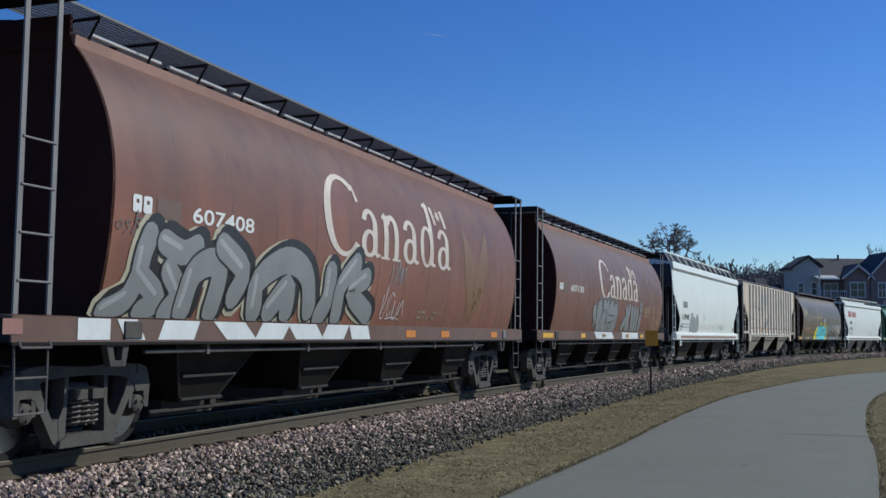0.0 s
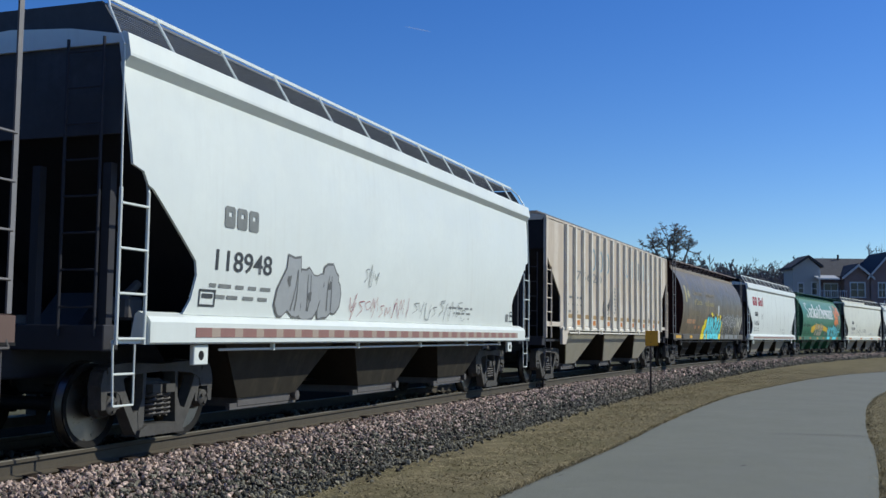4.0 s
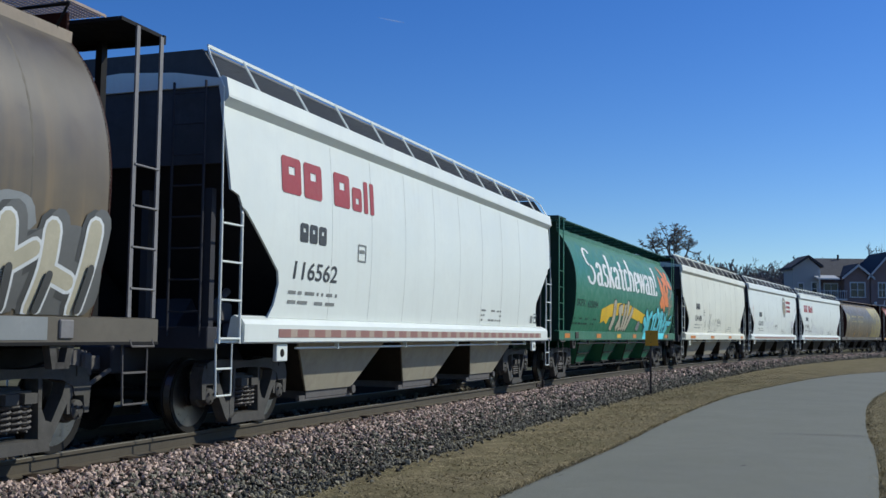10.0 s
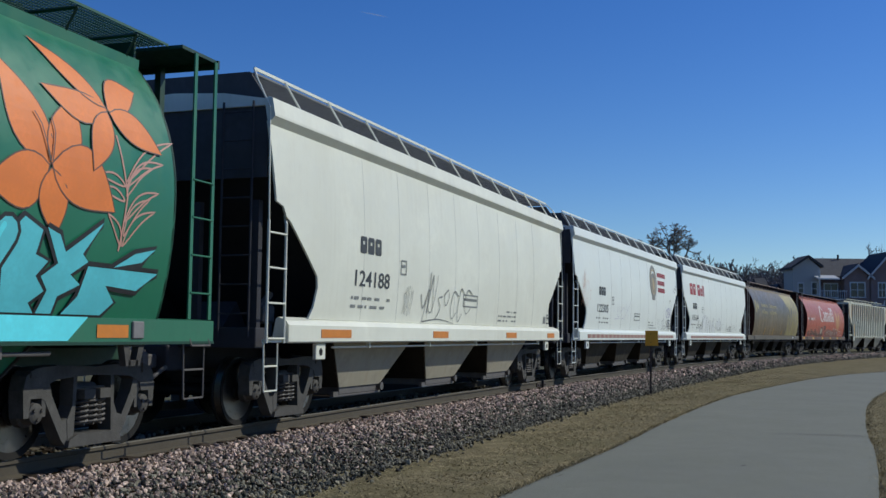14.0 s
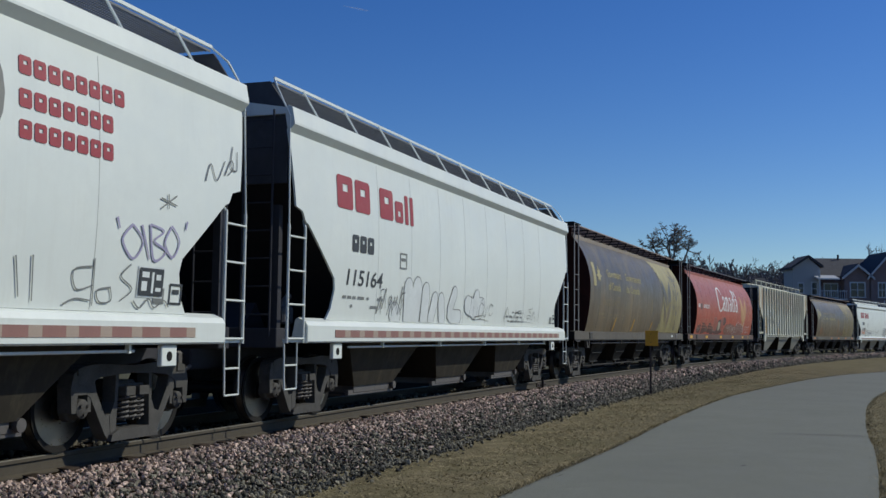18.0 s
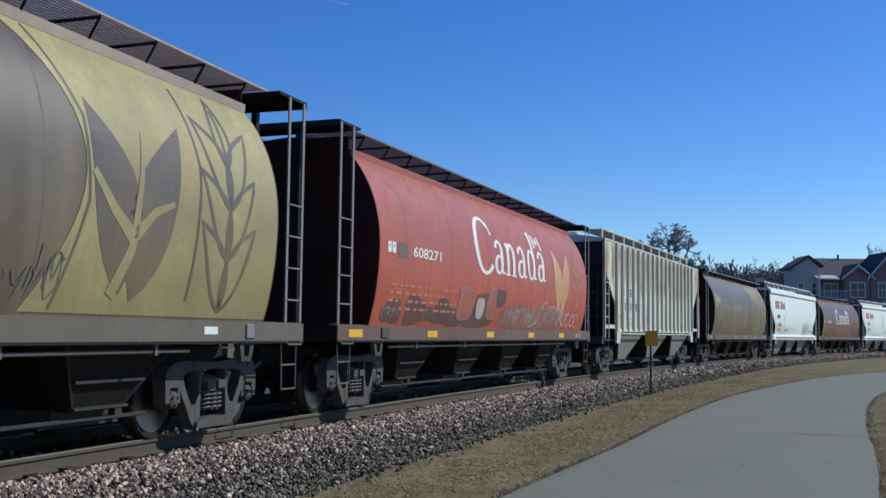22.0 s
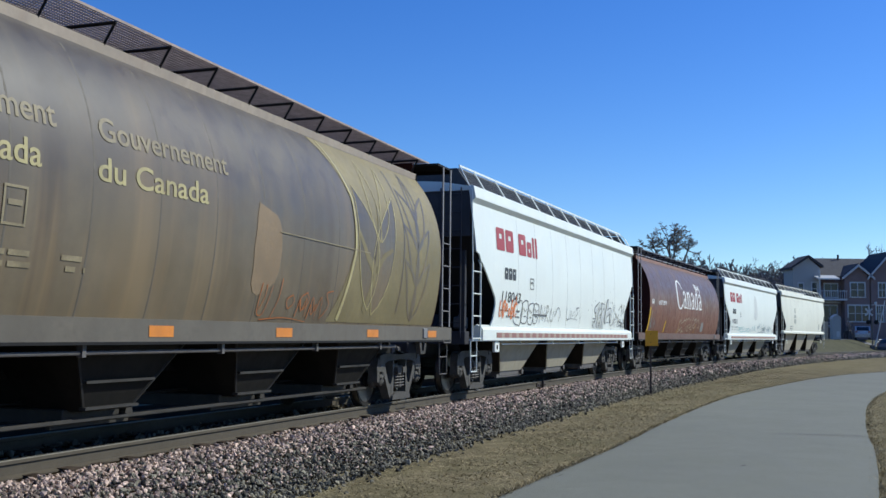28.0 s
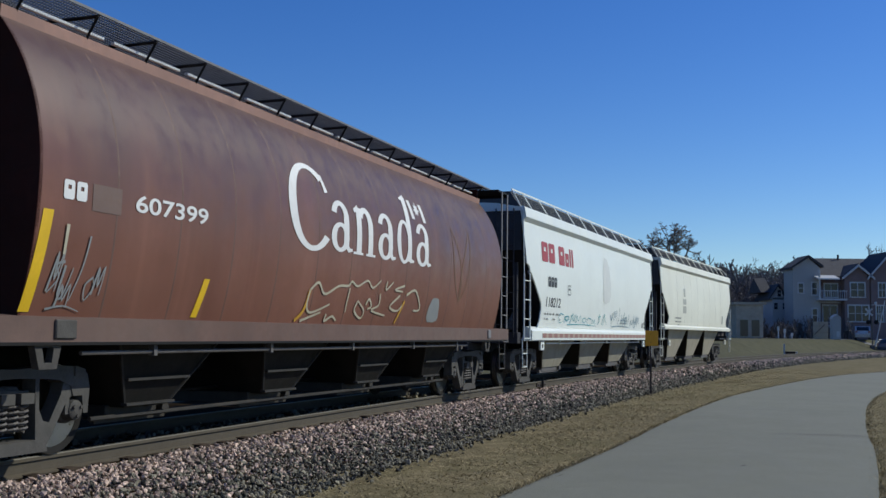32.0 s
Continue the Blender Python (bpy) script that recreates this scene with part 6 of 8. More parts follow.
for k, (x, y, h) in enumerate(((35.2, 110, 0.9), (36.1, 110.5, 0.5), (33.6, 107, 1.1))):
    xyz("marker_post", lambda bm: (rod(bm, (0, 0, -0.3), (0, 0, h), 0.07, 8), cube(bm, -0.1, 0.1, -0.1, 0.1, h - 0.3, h + 0.1, 0.02)), TRIM, "short white marker post by the street", "post", far(x, y), group="marker posts")


def parked_car(at, paint, label):
    c = tagged(empty("parked_car", at), label, "car", "parked cars")
    put("body", ("pc_body",), lambda bm: prism(bm, [(-2.2, 0.3), (2.2, 0.3), (2.25, 0.75), (2.1, 0.95), (1.1, 1.05), (0.55, 1.6), (-1.75, 1.65), (-2.15, 1.1), (-2.25, 0.7)], -0.88, 0.88), paint, c)
    for s in (-1, 1):
        put("side_window", ("pc_win", s), lambda bm: prism(bm, [(-1.8, 1.08), (0.95, 1.08), (0.5, 1.52), (-1.65, 1.55)], s * 0.885, s * 0.86), GLASSCAR, c)
        put("tail_light", ("pc_tail", s), lambda bm: cube(bm, -2.27, -2.15, s * 0.6, s * 0.85, 0.85, 1.1), REFRED, c)
        for x in (-1.4, 1.4):
            w = put("wheel", ("pc_wheel", s), lambda bm: lathe(bm, [(-0.1, 0.05), (-0.1, 0.33), (0.1, 0.33), (0.1, 0.05)], 18), RUBBER, c, pose(x, s * 0.8, 0.33))
            put("rim", ("pc_rim", s), lambda bm: lathe(bm, [(-0.11 if s < 0 else 0.02, 0.04), (-0.11 if s < 0 else 0.02, 0.2), (-0.02 if s < 0 else 0.11, 0.2), (-0.02 if s < 0 else 0.11, 0.04)], 12), STEEL, w)
    put("rear_window", ("pc_rear",), lambda bm: prism(bm, [(-2.14, 1.12), (-2.16, 1.14), (-1.8, 1.58), (-1.77, 1.55)], -0.7, 0.7), GLASSCAR, c)
    return c


parked_car(pose(52.6, 134, ground_z(52.6, 134) + 0.05, 0, 0, 70), CARWHITE, "silver parked sport utility vehicle by the houses")
parked_car(pose(55.4, 130.5, ground_z(55.4, 130.5) + 0.02, 0, 0, 20), CARBLUE, "blue-grey parked car near the crossing")

# ---- contrail ----
TRAIL = mat("contrail_ice", (0.9, 0.92, 0.95), 1.0, spot=0.02)
ice, nodes = TRAIL.node_tree, TRAIL.node_tree.nodes
thin, through_light, clear = nodes.new("ShaderNodeMixShader"), nodes.new("ShaderNodeBsdfTranslucent"), nodes.new("ShaderNodeBsdfTransparent")
thin2 = nodes.new("ShaderNodeMixShader")
thin.inputs[0].default_value, thin2.inputs[0].default_value = 0.5, 0.86
ice.links.new(nodes["Principled BSDF"].outputs[0], thin.inputs[1])
ice.links.new(through_light.outputs[0], thin.inputs[2])
ice.links.new(thin.outputs[0], thin2.inputs[1])
ice.links.new(clear.outputs[0], thin2.inputs[2])
ice.links.new(thin2.outputs[0], nodes["Material Output"].inputs[0])
trail = xyz("contrail", lambda bm: loft(bm, [[(x, 4 * w * math.cos(a), 4 * w * math.sin(a)) for a in (0, 1.26, 2.51, 3.77, 5.03)] for x, w in ((-40, 0.02), (-15, 0.45), (15, 0.6), (40, 0.05))]), TRAIL, "short thin white contrail in the sky", "contrail", smooth=True)

# ---- ties, stones, grass ----
tie_set = tagged(empty("railway_ties"), "dark creosoted wooden ties under the rails", "railway ties", kind="structure")
for i in range(150):
    x, y, th = track(-9 + i * 0.52)
    put("tie", "tie", lambda bm: (cube(bm, -0.11, 0.11, -1.3, 1.3, -0.33, -0.186, 0.01), cube(bm, -0.09, 0.09, -0.93, -0.62, -0.186, -0.17), cube(bm, -0.09, 0.09, 0.62, 0.93, -0.186, -0.17)), TIE, tie_set, pose(x, y, 0.004 * ((i * 7) % 5), 0, 0, 90 - math.degrees(th) + ((i * 13) % 7 - 3) * 0.3))


def bed_z(l):
    for (a, za), (b, zb) in zip(BED, BED[1:]):
        if a <= l <= min(b, 2.95):
            return za + (zb - za) * (l - a) / (b - a)
    return -0.43


def stones(name, count, s0, s1, lats, size, seed, material, label):
    """Loose crushed stones, each a small rough block."""
    rs = np.random.RandomState(seed)
    t = (1 + 5 ** 0.5) / 2
    base = np.array([(-1, t, 0), (1, t, 0), (-1, -t, 0), (1, -t, 0), (0, -1, t), (0, 1, t), (0, -1, -t), (0, 1, -t), (t, 0, -1), (t, 0, 1), (-t, 0, -1), (-t, 0, 1)]) / 1.9
    tri = np.array([(0, 11, 5), (0, 5, 1), (0, 1, 7), (0, 7, 10), (0, 10, 11), (1, 5, 9), (5, 11, 4), (11, 10, 2), (10, 7, 6), (7, 1, 8), (3, 9, 4), (3, 4, 2), (3, 2, 6), (3, 6, 8), (3, 8, 9), (4, 9, 5), (2, 4, 11), (6, 2, 10), (8, 6, 7), (9, 8, 1)])
    cen = np.zeros((count, 3))
    for i in range(count):
        s, l = rs.uniform(s0, s1), lats(rs)
        x, y, _ = track(s, l)
        cen[i] = (x, y, bed_z(l) + rs.uniform(-0.02, 0.05))
    sz = size * rs.uniform(0.5, 1.45, (count, 1, 1)) * rs.uniform(0.4, 1.3, (count, 1, 3))
    v = base[None] * sz * rs.uniform(0.5, 1.3, (count, 12, 1))
    q = rs.normal(size=(count, 4))
    q /= np.linalg.norm(q, axis=1)[:, None]
    w, x, y, z = q.T
    rot = np.stack([1 - 2 * (y * y + z * z), 2 * (x * y - w * z), 2 * (x * z + w * y), 2 * (x * y + w * z), 1 - 2 * (x * x + z * z), 2 * (y * z - w * x), 2 * (x * z - w * y), 2 * (y * z + w * x), 1 - 2 * (x * x + y * y)], 1).reshape(-1, 3, 3)
    v = np.einsum("nij,nkj->nki", rot, v) + cen[:, None]
    f = (tri[None] + 12 * np.arange(count)[:, None, None]).reshape(-1, 3)
    me = bpy.data.meshes.new(name)
    me.from_pydata(v.reshape(-1, 3).tolist(), [], f.tolist())
    me.materials.append(material)
    return tagged(new(name, me), label, "ballast stones", kind="stuff")


def upper(rs):
    return 1.08 + 1.85 * rs.beta(1.15, 2.6)


def lower(rs):
    return 0.95 + 2.2 * rs.beta(2.4, 1.25)


for k, (s0, s1, n, sz) in enumerate(((-6, 14, 20000, 0.025), (14, 36, 11500, 0.033), (36, 85, 5000, 0.05), (85, 135, 2600, 0.075))):
    stones("pink_ballast_stones", n, s0, s1, upper, sz, 100 + k, STONE_P, "loose pinkish crushed stone on the ballast shoulder")
    stones("grey_ballast_stones", n, s0, s1, lower, sz, 200 + k, STONE_G, "loose dark grey crushed stone on the ballast slope")
stones("scattered_stones", 2600, -6, 45, lambda rs: 2.95 + abs(rs.normal(0, 0.22)), 0.03, 310, STONE_G, "small grey stones strewn at the foot of the ballast")
stones("track_stones", 3500, -6, 30, lambda rs: rs.uniform(-1.4, 0.72), 0.045, 300, STONE_G, "grey crushed stone between the rails")


def inside_path(x, y):
    best, k = 1e9, 0
    for i, (p, n) in enumerate(ROWS):
        dd = (p.x - x) ** 2 + (p.y - y) ** 2
        if dd < best:
            best, k = dd, i
    p, n = ROWS[k]
    return (x - p.x) * n.x + (y - p.y) * n.y


ROWS = path_rows()


def grass(count, seed):
    rs = np.random.RandomState(seed)
    vs, fs = [], []
    while len(fs) < count:
        s = -4 + 60 * rs.beta(1.0, 1.8)
        l = rs.uniform(2.6, 16)
        x, y, _ = track(s, l)
        if y < 5:
            continue
        w = inside_path(x, y)
        edge = 0.12 * (noise.noise((x * 1.5, y * 1.5, 0)) + 0.2)
        if -edge < w < 3.4 + edge or w > 6:
            continue
        if l < 2.85 + 0.25 * noise.noise((x, y, 7)) + 0.1:
            continue
        if noise.noise((x * 0.8, y * 0.8, 2)) < -0.25 and rs.rand() < 0.6:
            continue
        z = ground_z(x, y) - 0.01
        h, a, b = rs.uniform(0.01, 0.042), rs.uniform(0, 6.28), rs.uniform(0.005, 0.011)
        lx, ly = rs.normal(0, 0.1), rs.normal(0, 0.05)
        c, si = math.cos(a) * b, math.sin(a) * b
        k = len(vs)
        vs += [(x - c, y - si, z), (x + c, y + si, z), (x + lx, y + ly, z + h)]
        fs.append((k, k + 1, k + 2))
    for i in range(14000):
        k0 = int(rs.uniform(10, len(ROWS) - 30))
        p, n = ROWS[k0]
        q = p + (ROWS[k0 + 1][0] - p) * rs.rand() + n * (rs.normal(-0.05, 0.045) if rs.rand() < 0.7 else 3.46 + rs.normal(0.05, 0.045))
        z = max(ground_z(q.x, q.y), -0.34) - 0.01
        h, a, b = rs.uniform(0.02, 0.06), rs.uniform(0, 6.28), rs.uniform(0.004, 0.009)
        lx, ly = rs.normal(0, 0.05, 2)
        c, si = math.cos(a) * b, math.sin(a) * b
        k = len(vs)
        vs += [(q.x - c, q.y - si, z), (q.x + c, q.y + si, z), (q.x + lx, q.y + ly, z + h)]
        fs.append((k, k + 1, k + 2))
    me = bpy.data.meshes.new("grass")
    me.from_pydata(vs, [], fs)
    me.materials.append(BLADES)
    return tagged(new("dead_grass", me), "short dead brown grass along the footpath", "grass", kind="stuff")


grass(130000, 9)
put("crack", None, lambda bm: loft(bm, [[(7.35 - 0.33 * i, 17.5 + 0.02 * math.sin(i * 1.7), -0.2955 - 0.03 * (2 * i / 10.5 - 1) ** 2 + 0.005), (7.35 - 0.33 * i, 17.535 + 0.02 * math.sin(i * 1.7), -0.2955 - 0.03 * (2 * i / 10.5 - 1) ** 2 + 0.005)] for i in range(9)], False, False), CRACK, bpy.data.objects["footpath"], label="thin dark expansion crack across the asphalt")
xyz("dead_leaf", lambda bm: loft(bm, [[(-0.035, 0.012, 0.002), (0.02, 0.02, 0.012)], [(-0.04, 0, 0.006), (0.035, 0.002, 0.004)], [(-0.02, -0.02, 0.002), (0.03, -0.014, 0.01)]], False, False), CRACK, "small dark dead leaf on the asphalt path", "leaf", pose(3.67, 13.1, -0.288))


# ---- the train ----
C, W, R = "cylinder", "smooth", "ribbed"
CENTRES = [9.32, 27.75, 45.7, 63.9, 82.17, 99.9, 117.54, 135.3, 152.5, 169.7, 187.26, 205.49, 224.37, 243.33, 261.28, 279.25, 296.84, 314.44]
TRAIN = []


def cyl(k, label, *mats):
    car = cylinder_car("grain_hopper_car", *mats, None)
    TRAIN.append((k, car))
    return tagged(car, label, "railway car", "cars of the grain train")


def smo(k, label, paint, stripe, seams=True, rise=0.0, hop=None):
    car = smooth_car("grain_hopper_car", paint, None, stripe, seams, rise, hop)
    TRAIN.append((k, car))
    return tagged(car, label, "railway car", "cars of the grain train")


def rib(k, label, paint, ribs, rails, places):
    car = ribbed_car("grain_hopper_car", paint, ribs, None, rails, places)
    TRAIN.append((k, car))
    return tagged(car, label, "railway car", "cars of the grain train")


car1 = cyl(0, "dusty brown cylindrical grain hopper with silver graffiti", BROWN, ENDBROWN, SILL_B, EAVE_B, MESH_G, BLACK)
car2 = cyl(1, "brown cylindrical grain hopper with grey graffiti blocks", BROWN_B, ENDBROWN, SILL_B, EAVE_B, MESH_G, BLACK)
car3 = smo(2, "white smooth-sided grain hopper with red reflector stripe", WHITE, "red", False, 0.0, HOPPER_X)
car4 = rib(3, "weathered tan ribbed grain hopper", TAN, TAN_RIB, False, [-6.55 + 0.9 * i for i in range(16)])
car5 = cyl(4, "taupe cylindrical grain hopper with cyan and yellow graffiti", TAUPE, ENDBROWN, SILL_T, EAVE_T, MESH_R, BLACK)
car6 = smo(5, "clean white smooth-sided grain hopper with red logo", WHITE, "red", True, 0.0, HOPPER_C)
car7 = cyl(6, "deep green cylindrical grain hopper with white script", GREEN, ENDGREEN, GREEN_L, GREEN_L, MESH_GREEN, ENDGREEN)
car8 = smo(7, "cream white smooth-sided grain hopper with orange reflectors", CREAM, "orange", True, 0.0, HOPPER_C)
car9 = smo(8, "white smooth-sided grain hopper with round crest", WHITE, "red", True, 0.0, HOPPER_X)
car10 = smo(9, "white smooth-sided grain hopper with outlined graffiti", WHITE, "red", True, 0.0, HOPPER_X)
car11 = cyl(10, "taupe cylindrical grain hopper with yellow lettering and wheat", TAUPE, ENDBROWN, SILL_T, EAVE_T, MESH_R, BLACK)
car12 = cyl(11, "faded red cylindrical grain hopper with white lettering", RED, ENDBROWN, SILL_B, RED, MESH_G, BLACK)
car13 = rib(12, "pale grey ribbed grain hopper with rust stains", GREY, GREY_RIB, True, [-6.93 + 0.8 * i for i in range(18)])
car14 = cyl(13, "dusty taupe cylindrical grain hopper with faded wheat emblem", TAUPE, ENDBROWN, SILL_T, EAVE_T, MESH_R, BLACK)
car15 = smo(14, "white smooth-sided grain hopper with black scribbles", WHITE, "red", True, 0.0, HOPPER_C)
car15.scale = (1.036, 1.0, 1.0)      # a slightly longer build of the same car
car16 = cyl(15, "maroon cylindrical grain hopper with white lettering and yellow bars", MAROON, ENDBROWN, SILL_B, EAVE_B, MESH_G, BLACK)
car17 = smo(16, "white smooth-sided grain hopper with grey overspray", WHITE, "red", False)
car18 = smo(17, "cream smooth-sided grain hopper at the train's end", CREAM, "none", True, 0.3, HOPPER_C)

# ---- lettering and graffiti, car by car ----
SHIFT[0] = -0.62


def canada(car, dz, material, number, marks):
    wordmark("C", -2.0, -0.72, 2.42 + dz, 0.66, material, car, tank_lat)
    wordmark("anada", -0.72, 3.5, 2.44 + dz, 0.74, material, car, tank_lat)
    decal("flag_mark", bar(2.6, 2.74, 3.24 + dz, 3.56 + dz, -0.08) + [maple(2.94, 3.41 + dz, 0.17)] + bar(3.14, 3.28, 3.22 + dz, 3.54 + dz, -0.08), material, car, tank_lat, 0.007)
    logo_blocks(car, -6.42, -6.06, 2.47 + dz, 2.65 + dz, (0.6, 0.6), marks, tank_lat, label="small white owner's mark as blocks")
    plate("paint_patch", -6.0, -5.55, 2.4 + dz, 2.66 + dz, PATCH, car, tank_lat, 0.004)
    words(number, -5.32, 2.47 + dz, 0.17, 1.36, marks, car, tank_lat, 0.007, bold=0.015)


def government(car, first, second, number, material, faint, emblem):
    words("Government", -4.6, 3.1, 0.235, 1.87, first, car, tank_lat, bold=0.012)
    words("of Canada", -4.55, 2.7, 0.235, 1.6, second, car, tank_lat, bold=0.012)
    words("Gouvernement", -2.1, 3.1, 0.235, 2.42, first, car, tank_lat, bold=0.012)
    words("du Canada", -2.15, 2.7, 0.235, 2.0, second, car, tank_lat, bold=0.012)
    decal("flag_mark", bar(-6.35, -6.05, 2.75, 3.45) + [maple(-5.65, 3.08, 0.36)], second, car, tank_lat, 0.007)
    words(number, -5.05, 2.2, 0.19, 1.55, faint, car, tank_lat, 0.006)
    frame_box(car, -3.4, -3.1, 2.15, 2.5, faint, tank_lat)
    stencils(car, -5.6, -2.2, 1.9, 2, faint, 5, tank_lat)


def wheat(car, ground, dark):
    """The big ear of wheat over the tank's end, and a drawn one beside it."""
    edge = [(3.25 + 0.75 * math.sin(math.pi * (i / 14) ** 0.9) + 0.1 * i / 14, 4.12 - 2.7 * i / 14) for i in range(15)]
    bands = [[edge[i], edge[i + 1], (edge[i + 1][0] + 0.42, edge[i + 1][1]), (edge[i][0] + 0.42, edge[i][1])] for i in range(14)]
    decal("wheat_emblem", bands + [[(x + 0.42, z), (x2 + 0.42, z2), (7.95, z2), (7.95, z)] for (x, z), (x2, z2) in zip(edge, edge[1:])], ground, car, tank_lat, 0.005, "faded yellow wheat emblem")
    decal("wheat_emblem", [leaf(4.75, 1.62, 4.1, 3.5, 0.75, -0.12), leaf(4.95, 1.55, 5.75, 3.5, 0.8, 0.15)] + ribbon([(3.6, 4.1), (4.05, 3.3), (4.1, 2.5), (3.75, 1.45)], 0.04), dark, car, tank_lat, 0.008, "dark leaves of the wheat emblem")
    decal("wheat_emblem", ribbon([(4.15, 2.8), (4.5, 2.45), (4.85, 2.2)], 0.08, 0.16) + ribbon([(4.85, 2.2), (5.2, 2.5), (5.55, 2.62)], 0.14, 0.06) + ribbon([(5.0, 3.3), (4.9, 2.6), (4.85, 2.1), (4.6, 1.6)], 0.06, 0.16), ground, car, tank_lat, 0.011)
    lines = []
    for x, z, s in ((6.75, 3.3, 1), (6.75, 2.7, 1), (6.75, 2.1, 1)):
        lines += leaf_line(x, z - 0.6, x - 0.62, z + 0.4, 0.4, -0.1, 0.06) + leaf_line(x, z - 0.6, x + 0.62, z + 0.4, 0.4, 0.1, 0.06)
    lines += ribbon([(6.75, 1.5), (6.75, 3.9)], 0.05) + ribbon([(5.95, 4.0), (6.1, 3.1), (6.0, 1.6)], 0.05) + leaf_line(6.75, 3.2, 6.75, 4.05, 0.34, 0, 0.06)
    decal("wheat_emblem", lines, dark, car, tank_lat, 0.008)


def reflectors(car, xs, material, w=0.45, z0=1.2, z1=1.32):
    for x in xs:
        plate("reflector", x, x + w, z0, z1, material, car, sill_c, 0.006, "yellow reflector plate on the sill")


PEACHPATCH = mat("bare_orange_primer", (0.42, 0.22, 0.11), 0.7, spot=0.1, scale=3)
TANPATCH = mat("tan_dust_patch", (0.235, 0.165, 0.095), 0.7, spot=0.2, scale=2)
CRESTGREY = mat("crest_grey", (0.22, 0.22, 0.2), 0.6)
CRESTFADE = mat("faded_crest_grey", (0.42, 0.43, 0.38), 0.6, spot=0.2, scale=3)
CRESTTAN = mat("crest_tan", (0.42, 0.33, 0.2), 0.6)
PALEGREY = mat("pale_grey_overspray", (0.63, 0.65, 0.62), 0.6, spot=0.1)
PATCH = mat("fresh_paint_patch", (0.15, 0.095, 0.075), 0.6, spot=0.1, scale=3)
FADED = mat("faded_wheat_yellow", (0.33, 0.285, 0.125), 0.6, spot=0.25, scale=1.0, streak=0.5, streak_color=(0.2, 0.15, 0.07), dust=0.5, dust_color=(0.24, 0.19, 0.085), dirt=0.4, dirt_color=(0.15, 0.11, 0.065))
FADED_B = mat("faint_wheat_yellow", (0.21, 0.17, 0.075), 0.6, spot=0.25, scale=1.0, streak=0.5, streak_color=(0.15, 0.11, 0.06), dust=0.5, dust_color=(0.16, 0.125, 0.065), dirt=0.3, dirt_color=(0.12, 0.085, 0.055))
PEACH = mat("faded_wheat_peach", (0.55, 0.33, 0.15), 0.6, spot=0.2, scale=1.5, dust=0.5, dust_color=(0.38, 0.14, 0.07))
WHEATLINE = mat("thin_wheat_line", (0.62, 0.27, 0.16), 0.6)
FADEWHEAT = mat("nearly_gone_wheat", (0.16, 0.085, 0.045), 0.6, spot=0.25, scale=1.5)

# first brown car: angular silver letters
canada(car1, 0.0, LET_WORN, "607408", LET_WHITE)
spray(car1, [[([(-6.64, 1.44), (-6.32, 1.59), (-6.18, 1.85)], 0.27), ([(-6.18, 1.85), (-6.16, 2.06), (-6.08, 2.26)], 0.28), ([(-6.17, 1.83), (-5.8, 1.61), (-6.05, 1.45)], 0.27)],
              [([(-5.81, 2.21), (-5.46, 2.12), (-5.19, 2.21)], 0.28), ([(-5.67, 1.91), (-5.43, 1.68), (-5.6, 1.46)], 0.28)], [([(-5.29, 1.5), (-5.21, 1.88), (-4.91, 2.05), (-4.66, 1.98), (-4.7, 1.51)], 0.33)],
              [([(-4.65, 2.26), (-4.13, 2.0), (-4.27, 1.69)], 0.32)], [([(-3.71, 1.54), (-3.73, 1.9), (-3.07, 2.2), (-2.47, 2.06), (-2.22, 1.6)], 0.36), ([(-3.32, 1.55), (-2.95, 1.86), (-2.86, 1.56)], 0.36)],
              [([(-1.7, 2.1), (-1.69, 1.75), (-1.86, 1.5)], 0.38)], [([(-0.84, 2.3), (-1.31, 1.95), (-1.31, 1.5)], 0.34), ([(-0.44, 2.1), (-0.95, 1.88), (-0.2, 1.56)], 0.34)]],
      SPRAY["silver"], SPRAY["black"], tank_lat, 0.03, SPRAY["beige"], SPRAY["black"], 0.007, sheen=SPRAY["sheen"], label="silver sprayed stroke with a black drop shade")
decal("graffiti", bar(-7.0, -6.5, 1.17, 1.38) + bar(-6.32, -5.98, 1.17, 1.38, -0.15) + bar(-5.62, -4.92, 1.17, 1.38, 0.12) + bar(-4.42, -3.7, 1.17, 1.38, -0.3) + bar(-3.5, -2.75, 1.17, 1.38, 0.2) + bar(-2.6, -1.75, 1.17, 1.38, -0.25) + bar(-1.6, -0.85, 1.17, 1.38, 0.2) + bar(-0.7, 0.0, 1.17, 1.38, -0.1), SPRAY["white"], car1, sill_c, 0.006)
scribble(car1, 0.5, 1.2, 2.0, 2.5, SPRAY["blue"], 4, tank_lat, 0.025, 5)
scribble(car1, 0.3, 1.3, 1.5, 1.95, SPRAY["white"], 5, tank_lat, 0.022, 4)
scribble(car1, -6.7, -6.3, 2.2, 2.5, SPRAY["dull"], 8, tank_lat, 0.02, 3)
reflectors(car1, (1.6, 3.4, 6.6), ORANGE)
plate("marker_light", -8.0, -7.75, 1.22, 1.36, REFRED, car1, sill_c, 0.006, "red tail marker plate")
DIMWHEAT = mat("dim_wheat_yellow", (0.21, 0.115, 0.05), 0.5, spot=0.25, scale=1.5, dust=0.7, dust_color=(0.18, 0.085, 0.05))
